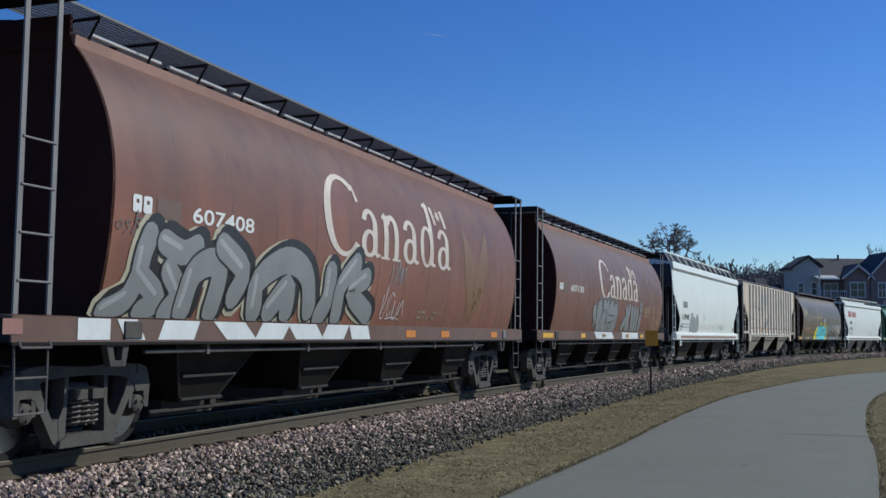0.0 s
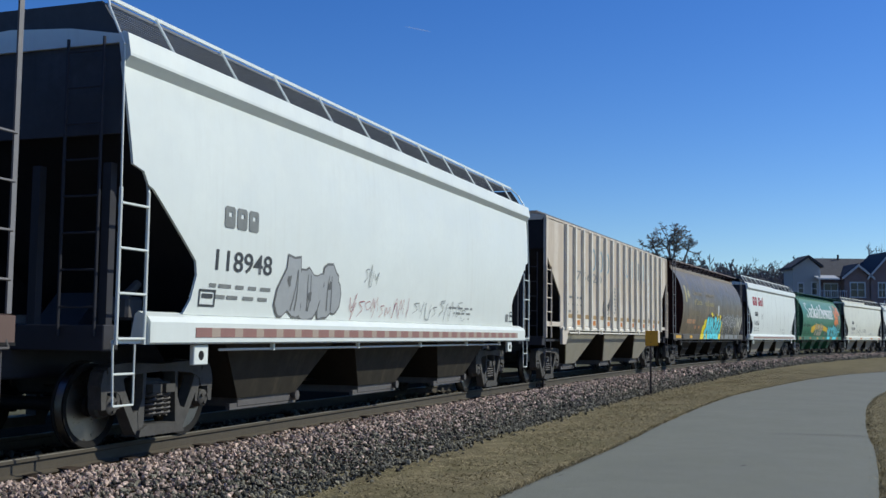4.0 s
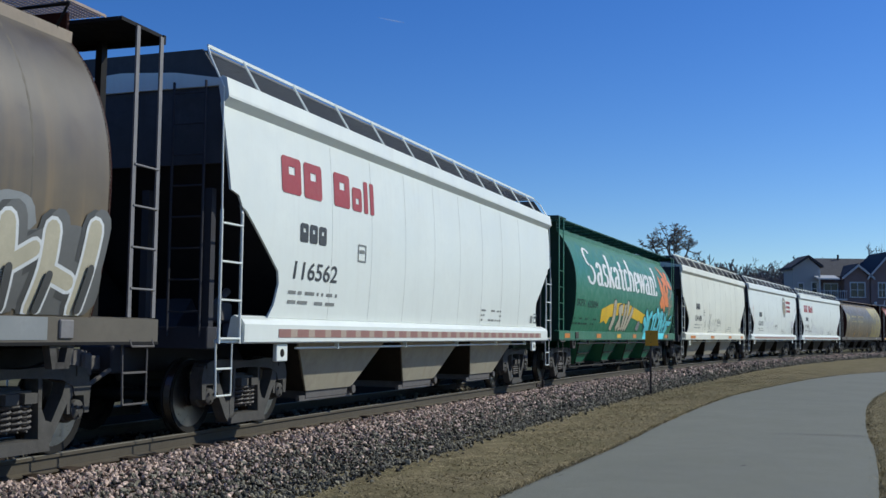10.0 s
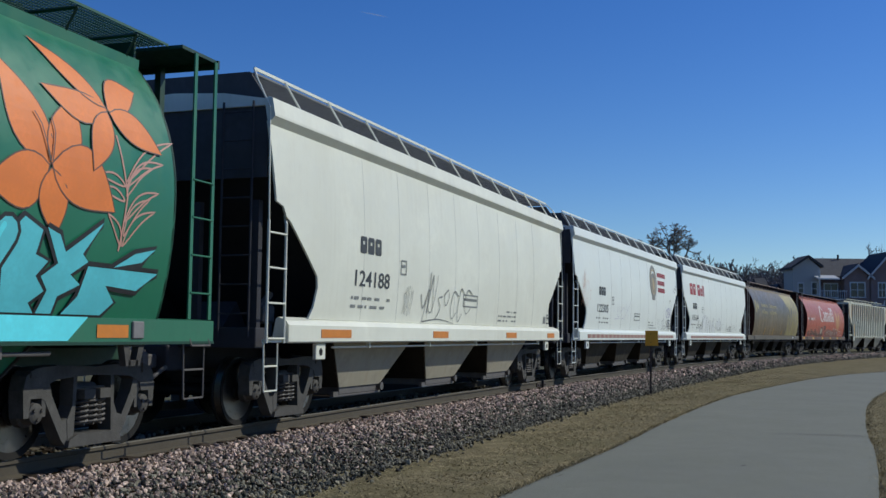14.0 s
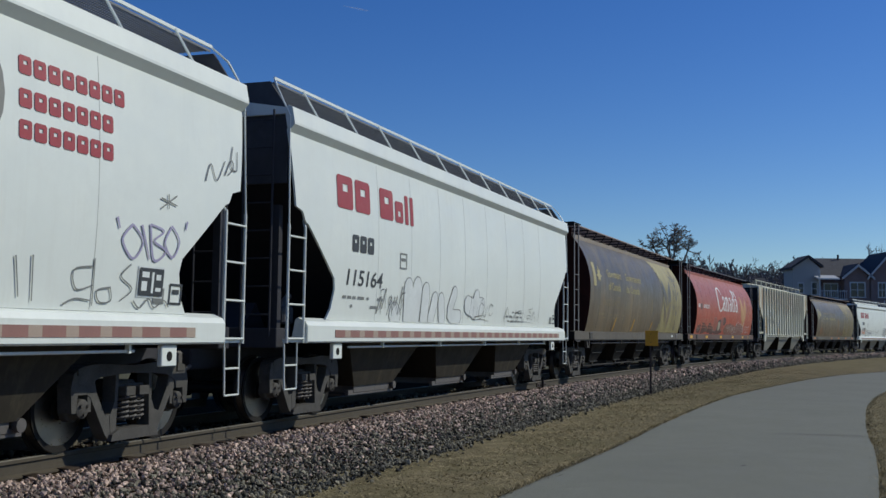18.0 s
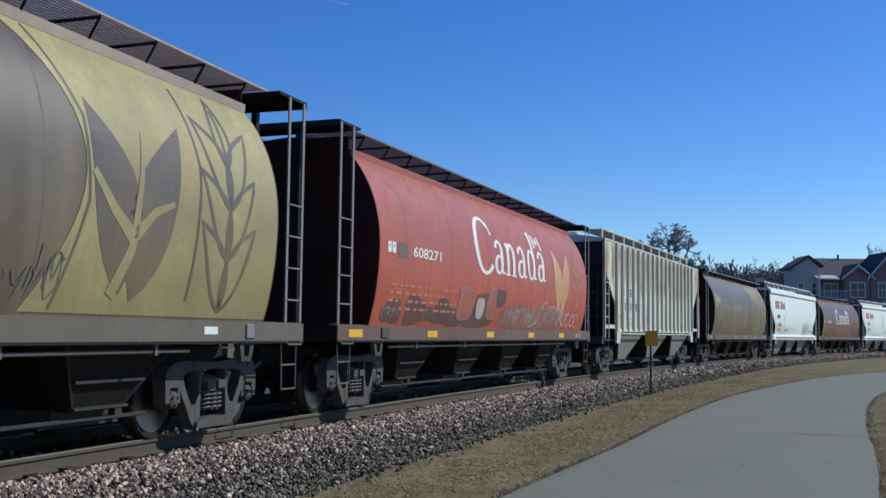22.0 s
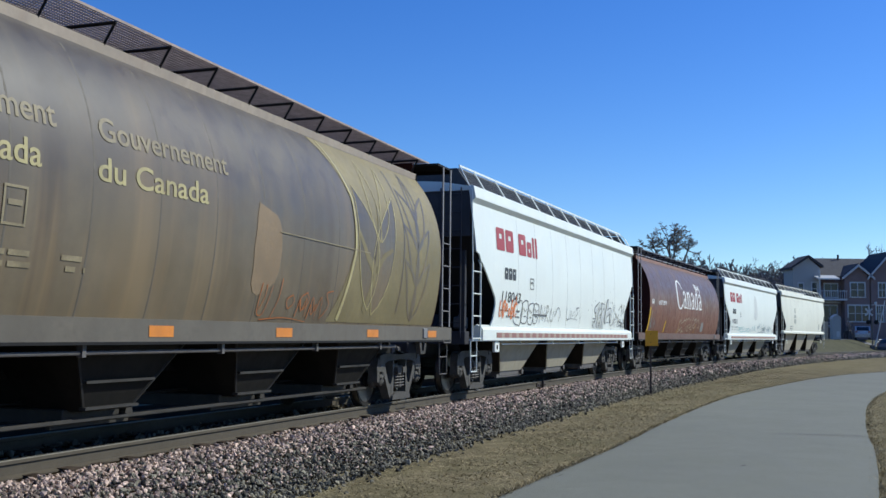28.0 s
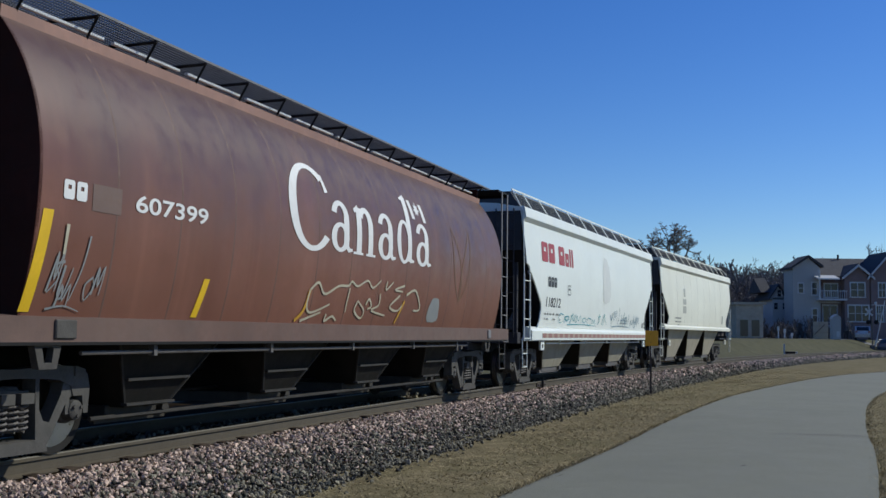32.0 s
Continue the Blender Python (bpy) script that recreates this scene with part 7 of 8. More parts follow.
decal("wheat_emblem", [leaf(4.95, 1.7, 4.25, 3.4, 0.6), leaf(5.0, 1.7, 5.85, 3.4, 0.65), leaf(4.95, 1.5, 4.5, 2.5, 0.35), leaf(5.0, 1.5, 5.6, 2.5, 0.35)], DIMWHEAT, car1, tank_lat, 0.004, "dim yellow wheat emblem")
stencils(car1, 2.0, 3.2, 1.62, 2, LET_FAINT, 3, tank_lat)

# second brown car: two rounded grey blocks
canada(car2, 0.0, LET_WORN, "607130", LET_WHITE)
spray(car2, [[([(-2.54, 2.02), (-2.46, 1.87)], 0.34)], [([(-2.26, 1.76), (-2.43, 1.58)], 0.14)],
              [([(-1.93, 2.04), (-1.78, 1.42)], 0.6), ([(-1.35, 2.14), (-1.23, 1.46)], 0.48), ([(-0.93, 2.14), (-0.76, 1.47)], 0.46), ([(-0.43, 2.1), (-0.35, 1.47)], 0.56), ([(0.12, 2.0), (0.05, 1.48)], 0.6)]],
      SPRAY["silver"], SPRAY["black"], tank_lat, 0.025, None, SPRAY["dull"], label="fat silver sprayed block letter")
decal("graffiti", ribbon(spline([(-1.82, 1.58), (-1.68, 1.85), (-1.33, 2.06), (-1.05, 1.89), (-1.05, 1.55)]), 0.03) + ribbon(spline([(-0.96, 1.56), (-0.96, 2.03), (-0.75, 2.34)]), 0.03) + ribbon(spline([(-0.73, 1.9), (-0.03, 1.89), (0.03, 1.74), (-0.83, 1.66)]), 0.03)
      + ribbon(spline([(-1.5, 2.3), (-1.52, 2.1), (-1.62, 1.95)]), 0.03) + arc(-0.45, 1.55, 0.2, 0.12, 0.03, 0.02, 0, 360), SPRAY["black"], car2, tank_lat, 0.0155, "black inner lines of the sprayed letters")
spray(car2, [[([(1.36, 1.55), (2.0, 1.93)], 0.3), ([(1.75, 2.16), (2.3, 1.5)], 0.28), ([(2.2, 2.22), (1.97, 1.5)], 0.28)], [([(2.62, 2.12), (2.83, 1.48)], 0.36), ([(3.05, 2.12), (3.2, 1.49)], 0.34), ([(3.45, 2.14), (3.55, 1.49)], 0.3)],
              [([(3.98, 1.96), (3.99, 1.5)], 0.3)], [([(3.96, 2.28), (3.99, 2.25)], 0.36)]], SPRAY["silver"], SPRAY["black"], tank_lat, 0.025, None, None, label="slim silver sprayed letter")
decal("graffiti", ribbon(spline([(2.72, 2.1), (2.95, 1.8), (3.0, 1.42)]), 0.025) + ribbon(spline([(3.2, 2.15), (3.35, 1.8), (3.4, 1.42)]), 0.025) + arc(3.97, 2.27, 0.1, 0.09, 0.025, 0.02, 0, 360), SPRAY["black"], car2, tank_lat, 0.0145)
decal("graffiti", bar(-2.0, 0.3, 1.17, 1.38, -0.3) + bar(1.62, 4.1, 1.17, 1.38), SPRAY["white"], car2, sill_c, 0.006)
scribble(car2, -3.6, -2.8, 1.55, 2.1, SPRAY["silver"], 35, tank_lat, 0.025, 3)
scribble(car2, 4.7, 5.5, 1.95, 2.35, SPRAY["sand"], 34, tank_lat, 0.035, 3)
scribble(car2, 6.2, 7.6, 1.5, 2.3, SPRAY["sand"], 36, tank_lat, 0.03, 5)
decal("wheat_emblem", leaf_line(5.2, 2.2, 4.7, 3.4, 0.4, 0, 0.04) + leaf_line(5.2, 2.2, 5.8, 3.4, 0.4, 0, 0.04) + leaf_line(6.8, 2.2, 6.3, 3.1, 0.3, 0, 0.03) + leaf_line(6.8, 2.2, 7.3, 3.1, 0.3, 0, 0.03), FADEWHEAT, car2, tank_lat, 0.005)
reflectors(car2, (-7.4,), YELLOW, 0.92)
reflectors(car2, (-3.65, -1.13, 2.14, 4.55, 6.9), YELLOW, 0.48)

# fifth car: cyan letters on a yellow cloud, then a pale row of letters
SHIFT[0] = -0.5
government(car5, LET_FAINT, LET_CREAM, "601862", LET_CREAM, LET_FAINT, True)
rnd5 = random.Random(7)
for k, (x, z, r, q) in enumerate(((-1.81, 1.85, 0.36, 0.22), (-2.05, 1.58, 0.4, 0.24), (-0.5, 2.26, 0.21, 0.16), (-0.2, 2.2, 0.2, 0.12), (0.63, 2.2, 0.24, 0.17), (0.9, 2.14, 0.2, 0.12), (1.58, 2.16, 0.22, 0.17), (2.05, 1.74, 0.24, 0.3), (2.0, 1.5, 0.24, 0.16))):
    decal("graffiti", [[(u, max(v, 1.4)) for u, v in blob(x, z, r, q, rnd5, 0.04, 26)]], SPRAY["yellow"], car5, tank_lat, 0.004 + 0.0003 * k, "yellow sprayed cloud")
decal("graffiti", bar(-2.65, -1.9, 1.16, 1.4, 0.2) + bar(-1.38, -1.18, 1.16, 1.4) + bar(1.7, 2.2, 1.16, 1.4, 0.2), SPRAY["yellow"], car5, sill_c, 0.006)
decal("graffiti", bar(-1.85, -1.42, 1.16, 1.4) + bar(-1.12, -0.62, 1.16, 1.4, 0.1) + bar(-0.55, 0.2, 1.18, 1.4, 0.04) + bar(0.26, 1.6, 1.16, 1.4, -0.1), SPRAY["cyan"], car5, sill_c, 0.009)
spray(car5, [[([(-1.29, 2.03), (-1.43, 1.69), (-1.69, 1.42)], 0.38), ([(-1.53, 2.05), (-1.6, 1.89)], 0.14), ([(-1.42, 1.68), (-0.89, 1.68)], 0.24), ([(-0.77, 2.02), (-0.85, 1.72), (-0.93, 1.42)], 0.38)],
             [([(-0.3, 2.02), (-0.53, 1.8), (-0.47, 1.47), (-0.2, 1.44), (-0.08, 1.69), (-0.27, 2.0)], 0.31)],
             [([(0.22, 2.06), (0.4, 2.12), (0.62, 2.02)], 0.26), ([(0.6, 1.98), (0.46, 1.78), (0.24, 1.56)], 0.28), ([(0.26, 1.48), (0.5, 1.5), (0.74, 1.46)], 0.26)],
             [([(1.21, 2.06), (0.95, 1.8), (0.85, 1.52), (1.4, 1.47)], 0.28), ([(0.92, 1.76), (1.25, 1.8)], 0.17)],
             [([(1.74, 2.0), (1.54, 1.66), (1.48, 1.44)], 0.24), ([(1.76, 2.0), (1.8, 1.68), (1.86, 1.44)], 0.22), ([(1.55, 1.64), (1.78, 1.66)], 0.15)]],
      SPRAY["cyan"], SPRAY["ink"], tank_lat, 0.032, None, SPRAY["black"], 0.008, label="fat rounded cyan sprayed letter stroke")
for k, (p, q, w) in enumerate((((-0.35, 1.61), (-0.4, 1.5), 0.06), ((1.02, 1.57), (0.93, 1.52), 0.07))):
    decal("graffiti", thick([p, q], w + 0.04), SPRAY["ink"], car5, tank_lat, 0.0225 + 0.0003 * k)
    decal("graffiti", thick([p, q], w), SPRAY["beige"], car5, tank_lat, 0.0235 + 0.0003 * k, "small counter left open in a sprayed letter")
words("HM.", -1.8, 1.22, 0.1, 0.38, SPRAY["black"], car5, sill_c, 0.012, name="graffiti")
words("IPC", 0.75, 1.22, 0.1, 0.3, SPRAY["black"], car5, sill_c, 0.012, name="graffiti")
for k, (x, z, r, q) in enumerate(((2.3, 2.0, 0.2, 0.2), (2.56, 2.2, 0.22, 0.16), (2.75, 1.7, 0.5, 0.34), (3.56, 2.25, 0.26, 0.2), (3.7, 1.75, 0.65, 0.4), (4.25, 2.2, 0.28, 0.17), (4.95, 2.26, 0.3, 0.18), (4.9, 1.75, 0.75, 0.4), (6.51, 2.28, 0.3, 0.17), (6.1, 1.75, 0.75, 0.4), (7.2, 1.8, 0.7, 0.42))):
    decal("graffiti", [[(u, max(v, 1.4)) for u, v in blob(x, z, r, q, rnd5, 0.06, 22)]], SPRAY["silver" if r < 0.4 else "dull"], car5, tank_lat, 0.004 + 0.0003 * k, "grey sprayed ground")
slim = [[(2.55, 2.1), (2.43, 1.85), (2.68, 1.46)], [(2.99, 2.14), (3.0, 1.83), (2.88, 1.45)], [(3.42, 2.2), (3.42, 1.84), (3.22, 1.46)], [(3.84, 2.16), (3.76, 1.81), (3.92, 1.47)], [(4.2, 2.22), (4.24, 1.82), (4.26, 1.47)], [(4.66, 2.18), (4.61, 1.79), (4.72, 1.45)],
        [(5.1, 2.22), (5.04, 1.9), (4.98, 1.45)], [(5.5, 2.14), (5.48, 1.82), (5.6, 1.45)], [(5.95, 2.18), (5.92, 1.83), (5.88, 1.45)], [(6.46, 2.18), (6.5, 1.85), (6.5, 1.45)], [(7.05, 2.16), (7.04, 1.81), (6.96, 1.45)], [(7.66, 2.22), (7.62, 1.9), (7.55, 1.46)]]
for part5, ground5 in ((slim[:8], SPRAY["dull"]), (slim[8:], SPRAY["beige"])):
    spray(car5, [[(pts, 0.2)] + ([([(pts[1][0], 1.8), (pts[1][0] + 0.34, 1.98 if i % 2 else 1.7)], 0.15)] if i % 3 else []) for i, pts in enumerate(part5)], ground5, SPRAY["white"], tank_lat, 0.035, SPRAY["ink"], SPRAY["dull"], 0.008, label="slim grey sprayed letter with a pale edge")
for k, pts in enumerate(slim):      # dark shading in each letter's foot
    decal("graffiti", thick([(pts[1][0] + 0.03, pts[1][1] - 0.06), (pts[2][0] + 0.03, pts[2][1])], 0.1), SPRAY["ink" if k % 4 else "sand"], car5, tank_lat, 0.034 + 0.0002 * k)
decal("graffiti", bar(2.5, 3.0, 1.17, 1.38, -0.2) + bar(3.5, 4.5, 1.17, 1.38, 0.2) + bar(4.7, 5.9, 1.17, 1.38, -0.2) + bar(6.3, 7.2, 1.17, 1.38), SPRAY["silver"], car5, sill_c, 0.006)
decal("paint_patch", bar(-5.85, -4.95, 1.84, 2.02) + bar(-4.78, -4.18, 1.84, 2.02) + bar(-4.2, -3.85, 1.62, 1.76) + bar(-3.4, -3.05, 1.62, 1.76), PEACHPATCH, car5, tank_lat, 0.006, "bare orange primer patches")
plate("route_card", 0.98, 1.2, 2.3, 2.78, SPRAY["paper"], car5, tank_lat, 0.007)
reflectors(car5, (-7.57,), YELLOW, 0.98)
reflectors(car5, (-4.84,), YELLOW, 0.5)

SHIFT[0] = -0.62

# green car
wordmark("S", -5.5, -4.4, 2.78, 0.66, LET_WHITE, car7, tank_lat, 0.0)
for k in range(3):      # three strokes of the brush make the heavy script
    wordmark("askatchewan!", -4.45 + 0.045 * k, 4.72 + 0.045 * k, 2.76, 0.72, LET_WHITE, car7, tank_lat, 0.14, off=0.0066 + 0.0004 * k)
words("SKPX", -6.6, 2.1, 0.2, 0.95, LET_DGREEN, car7, tank_lat, bold=0.01)
words("625094", -5.4, 2.08, 0.2, 1.2, LET_DGREEN, car7, tank_lat, bold=0.01)
stencils(car7, -6.7, -4.2, 1.72, 2, LET_DGREEN, 71, tank_lat, 0.05, 0.14)
swoosh = [(-3.7, 1.85), (-2.6, 2.05), (-1.4, 2.13), (0.2, 2.1), (1.6, 1.96), (3.1, 1.8)]
decal("stripe", ribbon(swoosh, 0.42, 0.34) + [[(-3.7, 1.85), (-2.9, 1.62), (-2.6, 1.85)], [(-3.6, 1.95), (-3.2, 1.7), (-2.8, 1.9)]], SPRAY["gold"], car7, tank_lat, 0.006, "yellow brush stripe")
fat = (([(-2.03, 2.24), (-2.05, 1.8), (-2.3, 1.42)], 0.36), ([(-1.35, 2.1), (-0.95, 2.14)], 0.3), ([(-1.25, 2.1), (-1.22, 1.75), (-1.55, 1.44)], 0.3), ([(-1.15, 1.62), (-1.0, 1.5), (-1.2, 1.42)], 0.22),
       ([(-0.6, 2.18), (-0.78, 1.45)], 0.26), ([(-0.2, 2.3), (-0.22, 1.95), (-0.52, 1.44)], 0.28), ([(0.48, 2.14), (0.1, 1.8), (-0.25, 1.44)], 0.24))
for k, (line, w) in enumerate(fat):
    decal("graffiti", [[(x, max(z, 1.4)) for x, z in p] for p in ribbon(line, w + 0.07, w + 0.05)] + [blob(*line[0], w / 2 + 0.035, w / 2 + 0.02, rnd5, 0.05)], SPRAY["black"], car7, tank_lat, 0.010 + 0.0003 * k)
for k, (line, w) in enumerate(fat):
    decal("graffiti", [[(x, max(z, 1.405)) for x, z in p] for p in ribbon(line, w, w * 0.9)] + [blob(*line[0], w / 2, w / 2 - 0.015, rnd5, 0.05)], SPRAY["beige"], car7, tank_lat, 0.0125 + 0.0003 * k, "fat cream sprayed stroke with black edges")
for k, (x0, z0, x1, z1, w, b) in enumerate(((5.91, 2.74, 5.38, 3.65, 0.5, 0.05), (5.93, 2.74, 6.33, 3.45, 0.46, -0.04), (5.9, 2.74, 5.1, 2.5, 0.5, 0.08), (5.93, 2.72, 6.05, 2.1, 0.4, 0), (5.93, 2.76, 6.9, 2.42, 0.6, 0.1),
                                           (6.87, 3.44, 5.9, 3.5, 0.32, 0.08), (6.85, 3.46, 5.97, 3.98, 0.24, 0), (6.87, 3.44, 7.5, 3.76, 0.36, 0.06), (6.85, 3.42, 6.53, 2.78, 0.34, 0), (6.89, 3.42, 7.72, 3.12, 0.34, 0.03))):
    petal(car7, x0, z0, x1, z1, w, SPRAY["orange"], SPRAY["brown"], 0.006 + 0.0014 * k, b)
decal("lily_emblem", ribbon([(5.91, 2.78), (5.8, 3.1), (5.72, 3.2)], 0.015) + ribbon([(5.93, 2.78), (5.98, 3.05), (5.95, 3.2)], 0.015), SPRAY["brown"], car7, tank_lat, 0.022)
sprig = ribbon([(6.95, 3.2), (7.1, 2.6), (7.03, 2.05)], 0.025)
for z, x, zt in ((2.75, 8.0, 3.3), (2.7, 7.75, 3.02), (2.6, 7.55, 2.95), (2.35, 7.65, 2.7), (2.2, 7.5, 2.62), (2.1, 7.6, 2.5)):
    sprig += leaf_line(7.08, z, x, zt, 0.1, 0.08, 0.02)
for z, x, zt in ((2.7, 6.6, 2.75), (2.55, 6.62, 2.62), (2.1, 6.8, 2.4)):
    sprig += leaf_line(7.06, z, x, zt, 0.09, -0.04, 0.02)
decal("lily_emblem", sprig, SPRAY["pink"], car7, tank_lat, 0.006)
spray(car7, [[([(2.56, 1.83), (3.05, 1.6), (2.85, 1.42)], 0.28), ([(2.84, 2.1), (3.21, 1.78), (3.11, 1.42)], 0.26), ([(3.73, 2.08), (3.41, 1.9), (3.44, 1.44)], 0.25)], [([(4.01, 1.95), (4.58, 2.05)], 0.2), ([(4.17, 1.93), (4.09, 1.49)], 0.24)],
              [([(4.73, 2.2), (5.1, 2.0)], 0.3), ([(4.63, 1.96), (4.45, 1.52), (4.92, 1.47)], 0.24)], [([(5.42, 2.1), (5.2, 1.72), (5.17, 1.43)], 0.26)]],
      SPRAY["aqua"], SPRAY["black"], tank_lat, 0.04, None, None, 0.021, sheen=SPRAY["cyan"], label="sharp teal sprayed letter stroke")
blades7 = ([(5.38, 2.02), (5.62, 2.25), (5.87, 2.15), (5.82, 1.93), (6.0, 1.88), (5.87, 1.74), (6.02, 1.61), (5.85, 1.5), (5.95, 1.41), (5.5, 1.41)],
           [(5.93, 2.18), (6.11, 2.13), (6.22, 1.98), (6.73, 2.3), (6.47, 1.98), (6.57, 1.91), (6.34, 1.78), (6.51, 1.69), (6.22, 1.57), (6.19, 1.41), (5.98, 1.41), (6.06, 1.62), (5.94, 1.74), (6.14, 1.87)],
           [(6.58, 1.87), (7.75, 1.86), (7.42, 1.67), (6.9, 1.7), (7.09, 1.54), (6.92, 1.41), (6.33, 1.41), (6.51, 1.58)], [(6.97, 1.88), (7.3, 2.04), (7.65, 2.11), (7.43, 1.96)])
for k, shape in enumerate(blades7):      # sharp interlocking letters at the end of the row
    decal("graffiti", ribbon(shape + shape[:2], 0.1), SPRAY["black"], car7, tank_lat, 0.021 + 0.0004 * k)
for k, shape in enumerate(blades7):
    decal("graffiti", [shape], SPRAY["aqua"], car7, tank_lat, 0.0235 + 0.0004 * k, "sharp teal sprayed letter with black edges")
decal("graffiti", bar(2.75, 3.9, 1.16, 1.39, 0.3) + bar(5.0, 6.6, 1.16, 1.39, 0.3), SPRAY["cyan"], car7, sill_c, 0.009)
throw_up(car7, 1.45, 1.85, 1.45, 1.78, 1, SPRAY["silver"], SPRAY["black"], 80, tank_lat, None, 0.15, 0.4, 0.02, off=0.01, strokes=0)
for x, m in ((-7.35, ORANGE), (-3.85, ORANGE), (-1.2, YELLOW), (1.15, ORANGE), (4.2, YELLOW), (6.9, ORANGE)):
    plate("reflector", x, x + 0.52, 1.19, 1.32, m, car7, sill_c, 0.007, "reflector plate on the green sill")

# eleventh car
government(car11, LET_CREAM, LET_CREAM, "602324", LET_CREAM, LET_FAINT, True)
wheat(car11, FADED, TAUPE)
decal("paint_bar", bar(-3.45, -3.33, 1.42, 1.86, 0.22) + bar(-0.8, -0.66, 1.42, 1.84, 0.22) + bar(2.2, 2.32, 1.44, 1.78, 0.22), SPRAY["ochre"], car11, tank_lat, 0.006, "slanted yellow paint bars")
scribble(car11, 2.9, 3.8, 1.5, 2.0, SPRAY["dull"], 111, tank_lat, 0.02, 4)
plate("route_card", 1.9, 2.1, 2.1, 2.6, LET_FAINT, car11, tank_lat, 0.006)
plate("reflector", 6.5, 6.8, 1.23, 1.32, SPRAY["paper"], car11, sill_c, 0.006)

# red car
canada(car12, 0.12, LET_WHITE, "608271", LET_WHITE)
decal("wheat_emblem", [leaf(5.0, 1.95, 4.3, 3.5, 0.74, -0.02), leaf(5.2, 1.95, 5.85, 3.45, 0.76, 0.02), leaf(5.02, 1.45, 4.8, 2.3, 0.34), leaf(5.15, 1.45, 5.4, 2.2, 0.3)], PEACH, car12, tank_lat, 0.006, "faded peach wheat emblem")
lines = []
for z in (2.0, 2.45, 2.9):
    lines += leaf_line(6.8, z, 6.35, z + 0.7, 0.24, 0, 0.03) + leaf_line(6.8, z, 7.3, z + 0.7, 0.24, 0, 0.03)
decal("wheat_emblem", lines + ribbon([(6.8, 1.5), (6.8, 3.5)], 0.03), WHEATLINE, car12, tank_lat, 0.006)
WASHED = mat("washed_out_stencil_paint", (0.46, 0.19, 0.13), 0.6, spot=0.2, scale=3)
WASH = mat("dusty_brown_overspray", (0.26, 0.115, 0.085), 0.6, spot=0.3, scale=1.6, streak=0.5, streak_color=(0.4, 0.22, 0.17), dirt=0.3)
SMOKE = mat("smoky_grey_overspray", (0.13, 0.06, 0.048), 0.6, spot=0.3, scale=1.6, streak=0.3, streak_color=(0.2, 0.1, 0.08))
MUTED = mat("muted_red_spray_paint", (0.36, 0.115, 0.08), 0.55, spot=0.25, scale=2.5, streak=0.4, streak_color=(0.45, 0.3, 0.25))
haze = random.Random(129)
for k, (x, z, r, q) in enumerate(((-5.95, 1.62, 0.4, 0.2), (-4.95, 1.66, 0.5, 0.26), (-3.61, 1.66, 0.45, 0.24), (-2.9, 1.55, 0.6, 0.15), (-1.8, 1.6, 0.9, 0.24), (-1.0, 1.8, 0.7, 0.34), (-0.09, 2.05, 0.35, 0.2))):
    decal("graffiti", [[(u, max(v, 1.4)) for u, v in blob(x, z, r, q, haze, 0.12, 20)]], SMOKE, car12, tank_lat, 0.003 + 0.0002 * k, "smoky grey sprayed ground")
for k in range(7):
    decal("graffiti", [[(u, max(v, 1.4)) for u, v in blob(0.5 + 0.72 * k, 1.62, 0.55, 0.22 + 0.16 * haze.random(), haze, 0.2, 16)]], WASH, car12, tank_lat, 0.0045 + 0.0003 * k)
for k, (x, z, r, q, m) in enumerate(((-2.39, 1.85, 0.44, 0.33, MUTED), (-1.45, 1.8, 0.26, 0.22, SPRAY["beige"]), (-0.72, 1.88, 0.3, 0.32, MUTED))):
    shape = blob(x, z, r, q, haze, 0.06, 24)
    decal("graffiti", [shape], m, car12, tank_lat, 0.007 + 0.0004 * k, "muted sprayed bubble letter")
    decal("graffiti", ribbon(shape + shape[:1], 0.018), SPRAY["silver"], car12, tank_lat, 0.009 + 0.0004 * k, "thin pale outline of a bubble letter")
scribble(car12, 0.2, 2.6, 1.48, 1.95, SPRAY["haze"], 123, tank_lat, 0.014, 9, 0.018)
scribble(car12, 0.5, 2.9, 1.45, 1.9, SPRAY["beige"], 127, tank_lat, 0.014, 7, 0.019)
scribble(car12, 2.7, 4.7, 1.45, 2.05, SPRAY["white"], 128, tank_lat, 0.013, 5, 0.018)
decal("scribble", ribbon([(2.4, 1.45), (2.9, 1.55), (3.1, 1.9), (3.6, 2.1), (4.0, 1.95), (4.5, 2.0), (4.8, 1.8)], 0.02, 0.012) + ribbon([(4.9, 1.5), (5.15, 1.95), (5.4, 2.05), (5.35, 1.8), (5.15, 1.72), (5.5, 1.5)], 0.04) + ribbon([(5.6, 1.5), (5.7, 1.85)], 0.035) + arc(6.0, 1.68, 0.2, 0.18, 0.035, 0.03, 40, 320) + arc(6.5, 1.66, 0.2, 0.17, 0.03, 0.03, 0, 360) + arc(6.95, 1.68, 0.17, 0.2, 0.025, 0.025, 0, 300), SPRAY["white"], car12, tank_lat, 0.019, "thin white spray lines")
stencils(car12, -6.2, -2.9, 2.05, 4, WASHED, 125, tank_lat, 0.045, 0.13)
scribble(car12, -6.4, -5.7, 1.48, 1.75, SPRAY["silver"], 126, tank_lat, 0.02, 4)
decal("paint_patch", bar(-4.6, -4.1, 1.5, 1.75) + bar(-3.2, -2.8, 1.5, 1.75), SPRAY["brown"], car12, tank_lat, 0.005)
reflectors(car12, (-7.5, -4.2, -0.75, 2.45, 5.4, 7.3), YELLOW, 0.5)

